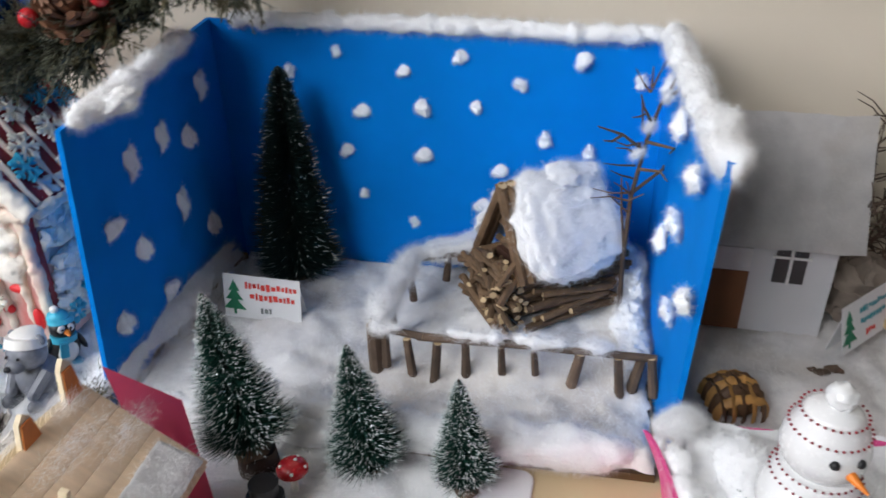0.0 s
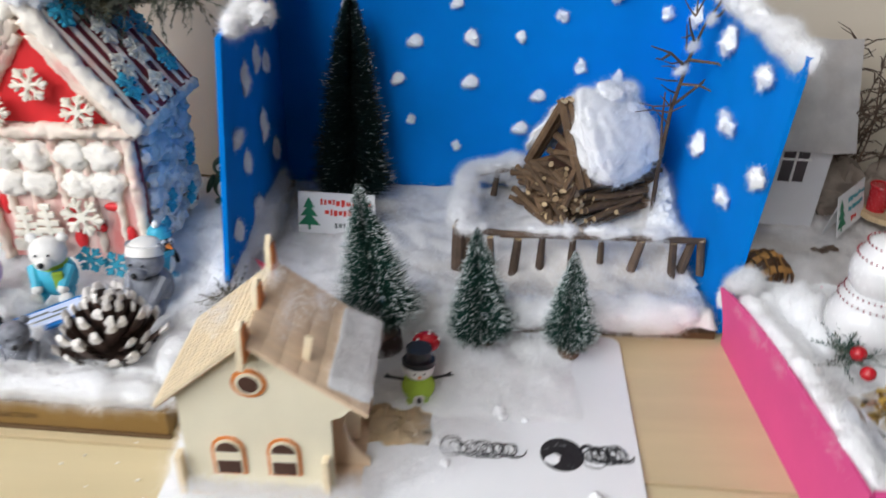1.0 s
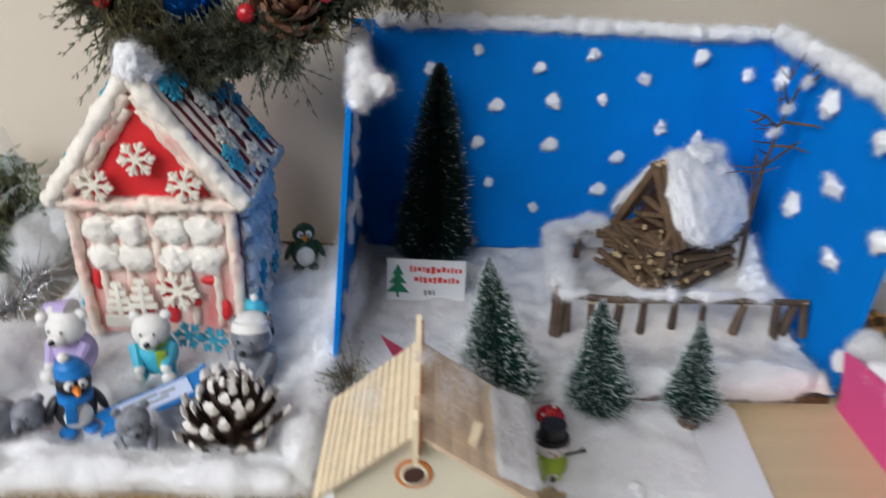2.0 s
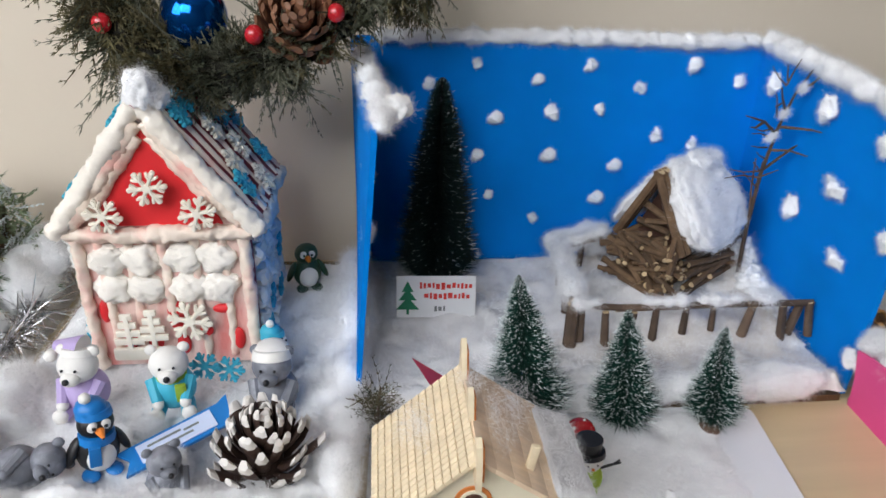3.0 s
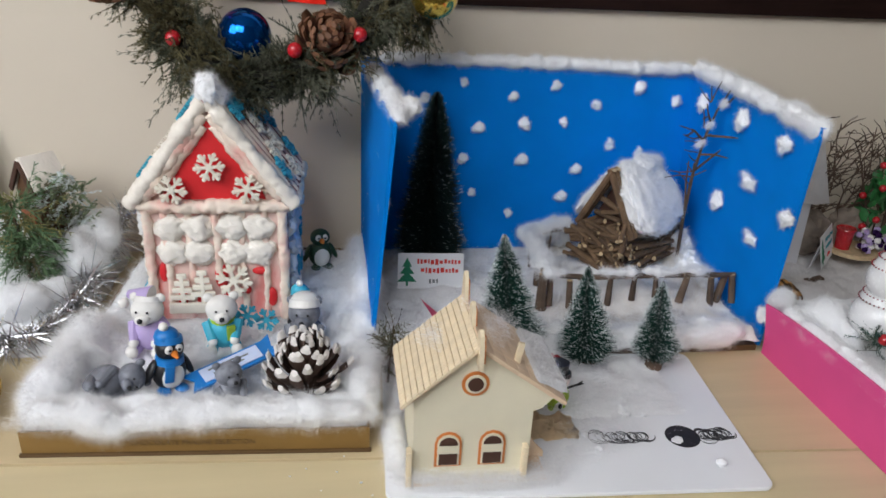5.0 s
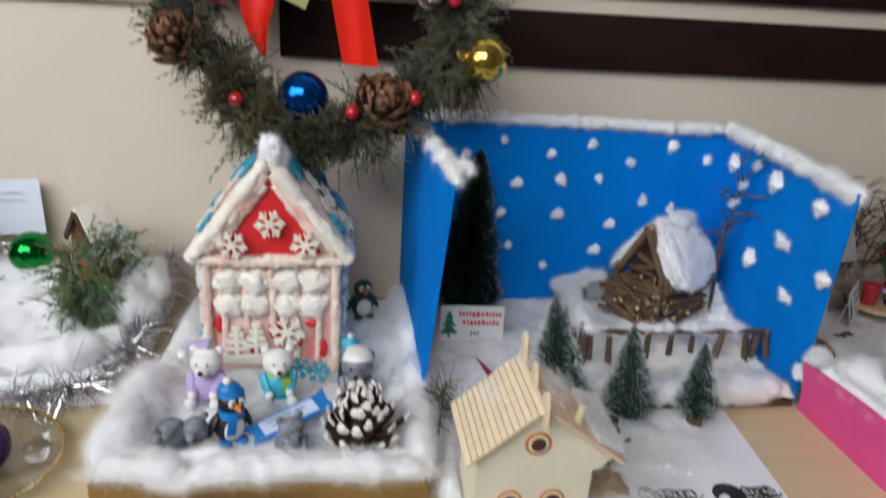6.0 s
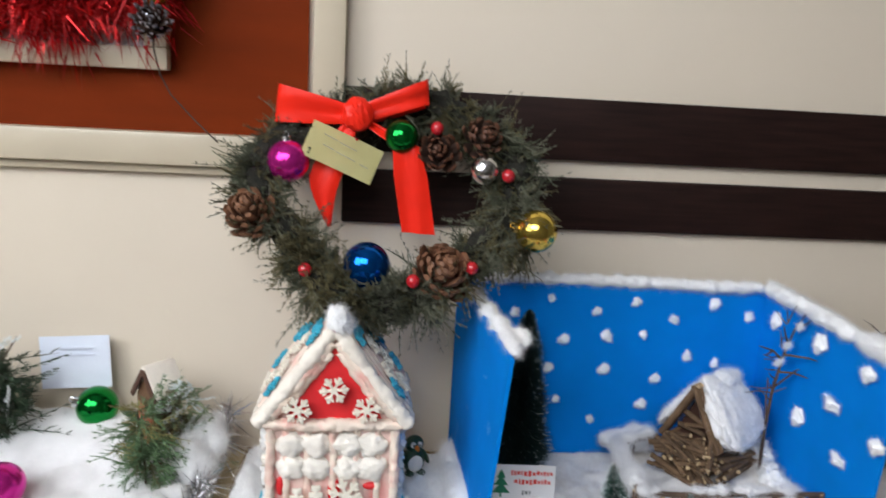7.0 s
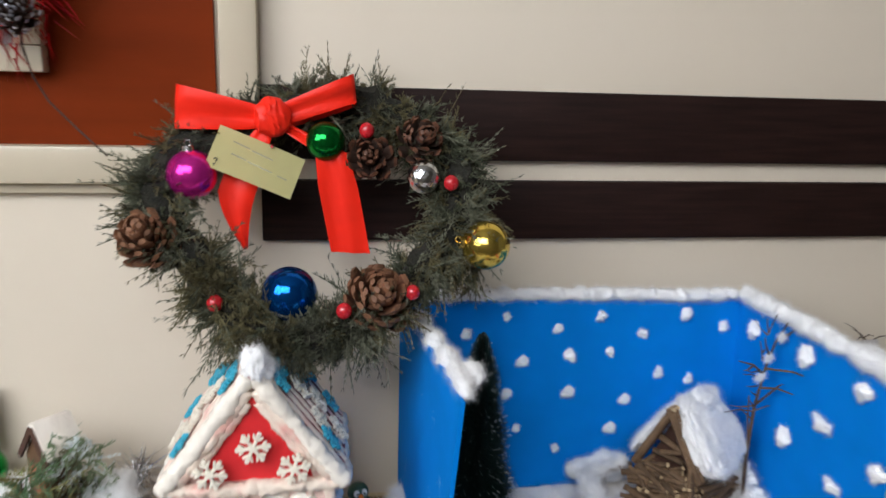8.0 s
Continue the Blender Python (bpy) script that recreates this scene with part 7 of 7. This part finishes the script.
twig_bush(0.50, -0.045, 0.03, 8, 0.205, 1, "dry brown branching twigs behind the card house")
twig_bush(0.56, -0.055, 0.03, 8, 0.195, 2, "dry brown branching twigs against the wall")
twig_bush(0.64, -0.05, 0.03, 5, 0.20, 3, "dry brown branching twigs against the wall")
for k, (x, y, z, r) in enumerate(((0.512, -0.075, 0.075, 0.030), (0.545, -0.09, 0.06, 0.028), (0.585, -0.07, 0.075, 0.03), (0.500, -0.085, 0.045, 0.024))):
    bm = bmesh.new()
    lumpy(ball(bm, r, (x, y, z), (1, 0.8, 0.85), mi=0, sub=3), r * 0.35, 70, k)
    tagged(part("stone_lump", bm, mat("dull_brown_stone", (0.26, 0.21, 0.17), 0.85, var=0.25, scale=40, bump=0.5) if k == 0 else bpy.data.materials["dull_brown_stone"]), "dull brown rough stone among dry twigs", "stone", "stones")
pot = thing("red_pot", pose(0.545, -0.120, 0.045) @ xf((0, 0, 0), (0, 0, 0), (0.62, 0.62, 0.82)), "small red plastic pot on a wooden disc", "pot")
bm = bmesh.new()
rod(bm, (0, 0, 0.008), (0, 0, 0.048), 0.018, 0.022, 0, 24)
part("pot_body", bm, BERRY, pot)
bm = bmesh.new()
tube(bm, [(0.0225 * math.cos(a), 0.0225 * math.sin(a), 0.048) for a in [k * math.pi / 12 for k in range(25)]], 0.0022, 6)
part("rim", bm, BERRY, pot)
bm = bmesh.new()
rod(bm, (0.03, 0, 0), (0.03, 0, 0.008), 0.062, 0.060, 0, 28)
tagged(part("wood_slice", bm, CUTWOOD, pot), "")
flw = thing("flower_bunch", pose(0.588, -0.140, 0.052), "bunch of tiny purple dried flowers", "flowers")
for k in range(40):
    bm = bmesh.new()
    lumpy(ball(bm, 0.0055, (R.uniform(-0.028, 0.028), R.uniform(-0.015, 0.015), R.uniform(0.006, 0.034)), mi=0, sub=1), 0.002, 300, k)
    part("blossom", bm, [LILAC, PURPLE, CLAYWHITE][k % 3], flw)
mini = thing("green_leaf_tree", pose(0.636, -0.085, 0.05), "small artificial tree with green leaves and red dots", "tree")
branch("stem", mini, [(0.636, -0.085, 0.05), (0.636, -0.085, 0.235)], 0.004, 0.002)
q = random.Random(7)
LEAFG = mat("green_plastic_leaf", (0.03, 0.17, 0.045), 0.45, var=0.3)
bm = bmesh.new()
for k in range(150):
    u = q.random()
    a = q.uniform(0, 6.28)
    rr = 0.055 * (1 - u) + 0.008
    c = Vector((rr * q.uniform(0.5, 1) * math.cos(a), rr * q.uniform(0.5, 1) * math.sin(a), 0.03 + 0.15 * u))
    ball(bm, 0.011, c, (1.2, 0.2, 0.7), (q.uniform(0, 180), q.uniform(0, 180), q.uniform(0, 180)), 0, 1)
tagged(part("foliage", bm, LEAFG, mini), kind="stuff")
for k in range(14):
    u = q.random()
    a = q.uniform(3.1, 6.28)
    rr = 0.058 * (1 - u) + 0.01
    bm = bmesh.new()
    ball(bm, 0.006, (rr * math.cos(a), rr * math.sin(a), 0.03 + 0.15 * u), mi=0, sub=2)
    part("red_dot", bm, BERRY, mini)

# ---- snowy scene beyond the tray: house, baubles, sprig, tinsel, glass ----
ls = thing("cotton_hill", pose(-0.85, -0.15, 0), "bank of white cotton wool snow against the wall", "snow")


def hill(x, y):
    return 0.030 + 0.062 * max(0, (y + 0.28) / 0.28) * max(0.2, min(1, (-0.57 - x) / 0.10)) + 0.012 * noise.noise(Vector((x * 9, y * 9, 6)))


cotton_sheet("cotton_snow", ls, -1.25, -0.575, -0.300, 0.004, 0.0085, hill, 9, fuzz=11000)
cotton_roll("front_drift", ls, [(-0.92, -0.27, 0.03), (-0.75, -0.265, 0.04), (-0.64, -0.25, 0.045), (-0.60, -0.2, 0.045)], 0.02, 91, fuzz=2500)
cotton_roll("mound", ls, [(-0.600, -0.05, 0.080), (-0.585, -0.095, 0.080), (-0.578, -0.14, 0.062)], 0.022, 93, fuzz=3000, lumps=0.6)
cotton_roll("side_drift", ls, [(-0.605, -0.04, 0.075), (-0.60, -0.1, 0.07), (-0.598, -0.18, 0.05)], 0.026, 92, fuzz=2500)
tinsel("silver_tinsel", [(-0.90, -0.325, 0.022), (-0.76, -0.318, 0.026), (-0.66, -0.315, 0.030), (-0.605, -0.292, 0.034), (-0.583, -0.22, 0.040), (-0.578, -0.13, 0.055), (-0.574, -0.05, 0.075), (-0.573, -0.01, 0.09)], 0.031, 3600, 0.0022, SILVER, "silver foil tinsel garland round the cotton snow", 5)
for loc, r, mm, lab in (((-0.762, -0.045, 0.100), 0.0310, B_GREEN, "shiny green bauble lying on cotton snow"), ((-0.822, -0.225, 0.070), 0.0300, B_MAG, "shiny magenta bauble lying on cotton snow")):
    b = thing("loose_bauble", Matrix.Translation(loc), lab, "bauble", "loose baubles")
    bauble("glass_ball", b, loc, r, mm, "", (-0.8, -0.3, 0.3))
paper = thing("paper_sheet", pose(-0.803, -0.012, 0.112), "pale blue-white paper label leaning on the wall", "paper")
bm = bmesh.new()
box(bm, (0.104, 0.0008, 0.082), (0, 0, 0.046), (-6, -3, 0))
part("sheet", bm, mat("pale_bluish_paper", (0.70, 0.76, 0.86), 0.8, var=0.02), paper, smooth=False)
for z, ln in ((0.070, 0.05), (0.058, 0.06)):
    bm = bmesh.new()
    box(bm, (ln, 0.0004, 0.003), (0, -0.0016 - (0.05 - z) * 0.105 * -1, z), (-6, -3, 0))
    part("writing", bm, mat("faint_ink", (0.60, 0.65, 0.75), 0.8) if z > 0.06 else bpy.data.materials["faint_ink"], paper, smooth=False)

lh = thing("bark_cottage", pose(-0.674, -0.095, 0.062, 0, 0, -40) @ xf((0, 0, 0), (0, 0, 0), (0.80, 0.62, 1.02)), "little brown cottage with a snowy white roof", "cottage")
bm = bmesh.new()
prism(bm, [(-0.030, 0), (0.030, 0), (0.030, 0.075), (0, 0.112), (-0.030, 0.075)], 0.0, 0.065)
part("wall_body", bm, WICKER_DARK, lh, smooth=False)
for s in (-1, 1):
    bm = bmesh.new()
    box(bm, (0.054, 0.082, 0.007), (s * 0.019, 0.033, 0.099), (0, s * 50, 0), bevel=0.002)
    lumpy(bm.verts, 0.002, 120)
    part("roof_side", bm, ICING_WHITE, lh, "white snowy roof")
    bm = bmesh.new()
    box(bm, (0.054, 0.006, 0.009), (s * 0.018, -0.009, 0.094), (0, s * 50, 0), bevel=0.001)
    part("gable_board", bm, DARKHOLE, lh)
bm = bmesh.new()
box(bm, (0.020, 0.003, 0.040), (0, -0.001, 0.02))
part("door", bm, WICKER_DARK, lh)
for k, (dx, z, r) in enumerate(((-0.006, 0.050, 0.014), (0.012, 0.040, 0.013), (0.004, 0.018, 0.013))):
    bm = bmesh.new()
    ball(bm, r, (dx, -0.006, z), (1, 0.5, 1.1), mi=0, sub=2)
    part("clay_dot", bm, mat("terracotta_clay", (0.34, 0.11, 0.05), 0.7) if k == 0 else bpy.data.materials["terracotta_clay"], lh)

sp = thing("juniper_branch", pose(-0.655, -0.180, 0.03), "green juniper branch standing in cotton snow", "branch")
branch("stem", sp, [(-0.652, -0.185, 0.03), (-0.656, -0.178, 0.08), (-0.668, -0.165, 0.15)], 0.0026, 0.0012)
st = []
for k in range(120):
    u = R.random()
    a = R.uniform(0, 6.28)
    st.append(((0.012 - 0.020 * u, 0.016 * u, 0.002 + 0.118 * u), (math.cos(a) * 1.1 - 0.1, math.sin(a) * 0.6 - 0.2, R.uniform(-0.75, 0.45))))
feather("leaf_spray", sp, st, [mat("green_juniper", (0.115, 0.20, 0.095), 0.6, var=0.3, bump=0), NEEDLE_OLIVE, mat("yellowish_juniper", (0.26, 0.24, 0.09), 0.7, var=0.3, bump=0)], [R.choices((0, 1, 2), (0.74, 0.11, 0.15))[0] for _ in st], 12, 0.040, 0.0016)
sn = thing("snowy_fir_branch", pose(-0.628, -0.100, 0.05), "frosted fir twig beside the brown cottage", "branch")
branch("stem", sn, [(-0.628, -0.103, 0.05), (-0.626, -0.100, 0.15)], 0.0022, 0.001)
st = [((R.uniform(-0.022, 0.022), R.uniform(-0.014, 0.014), 0.005 + 0.105 * k / 150), (math.cos(k * 2.4), math.sin(k * 2.4) * 0.7 - 0.3, R.uniform(-0.3, 0.7))) for k in range(150)]
feather("leaf_spray", sn, st, [mat("pale_green_fir", (0.20, 0.25, 0.14), 0.7, var=0.3, bump=0), FROST, NEEDLE_OLIVE], [R.choices((0, 1, 2), (0.50, 0.35, 0.15))[0] for _ in st], 13, 0.020, 0.0017)
df = thing("dark_fir_branch", pose(-0.905, -0.06, 0.08), "dark green fir branch with snow against the wall", "branch")
branch("stem", df, [(-0.93, -0.06, 0.06), (-0.905, -0.055, 0.15), (-0.87, -0.05, 0.21)], 0.003, 0.001)
st = [((R.uniform(-0.05, 0.03), R.uniform(-0.03, 0.02), R.uniform(-0.02, 0.095)), (R.uniform(-1, 1), R.uniform(-0.8, 0.2), R.uniform(-0.4, 0.4))) for k in range(260)]
feather("leaf_spray", df, st, [NEEDLE, mat("deep_green_fir", (0.03, 0.06, 0.03), 0.6, var=0.3, bump=0), FROST], [R.choices((0, 1, 2), (0.2, 0.76, 0.04))[0] for _ in st], 14, 0.046, 0.0020)

gl = thing("glass_dish", pose(-0.705, -0.430, 0.0), "clear glass dish with a gold beaded rim", "dish")
bm = bmesh.new()
prof = [(0.0, 0.002), (0.045, 0.002), (0.075, 0.006), (0.098, 0.016), (0.098, 0.0185), (0.074, 0.009), (0.045, 0.005), (0.0, 0.005)]
N = 48
rows = [[bm.verts.new((r * math.cos(2 * math.pi * k / N), r * math.sin(2 * math.pi * k / N), z)) for k in range(N)] if r else [bm.verts.new((0, 0, z))] for r, z in prof]
for a, b in zip(rows, rows[1:]):
    for k in range(N):
        if len(a) == 1:
            bm.faces.new((a[0], b[k], b[(k + 1) % N]))
        elif len(b) == 1:
            bm.faces.new((a[k], b[0], a[(k + 1) % N]))
        else:
            bm.faces.new((a[k], b[k], b[(k + 1) % N], a[(k + 1) % N]))
bmesh.ops.recalc_face_normals(bm, faces=bm.faces)
part("bowl", bm, GLASS, gl)
bm = bmesh.new()
ball(bm, 0.0021, (0, 0, 0), mi=0, sub=1)
BEAD = as_mesh("gold_bead", bm, GOLD)
for k in range(110):
    a = 2 * math.pi * k / 110
    part("gold_bead", BEAD, None, gl, m=xf((0.0985 * math.cos(a), 0.0985 * math.sin(a), 0.0195)))
pb = thing("purple_bauble", pose(-0.683, -0.432, 0.036), "dark purple bauble with a gold cap in a glass dish", "bauble")
bauble("glass_ball", pb, (-0.683, -0.432, 0.036), 0.031, PURPLE, "", (0.2, -0.2, 1))
for k, (x, y, r) in enumerate(((-0.630, -0.425, 0.014), (-0.640, -0.392, 0.012))):
    bm = bmesh.new()
    ball(bm, r, (x, y, 0.012 + r), mi=0, sub=3)
    tagged(part("glass_bead", bm, GLASS), "clear glass ball lying in the dish", "glass ball", "glass balls")

for k, (x, y, r) in enumerate(((-0.255, -0.535, 0.0016), (-0.232, -0.552, 0.0022), (-0.285, -0.528, 0.0015), (-0.248, -0.512, 0.0013), (-0.300, -0.538, 0.0018), (-0.222, -0.57, 0.0014), (-0.27, -0.56, 0.0012))):
    bm = bmesh.new()
    r *= 0.6
    lumpy(ball(bm, r, (x, y, r * 0.6), (1.2, 1, 0.7), mi=0, sub=2), r * 0.3, 400, k)
    tagged(part("cotton_crumb", bm, COTTON), "tiny white cotton crumb on the tabletop", "crumb", "cotton crumbs")
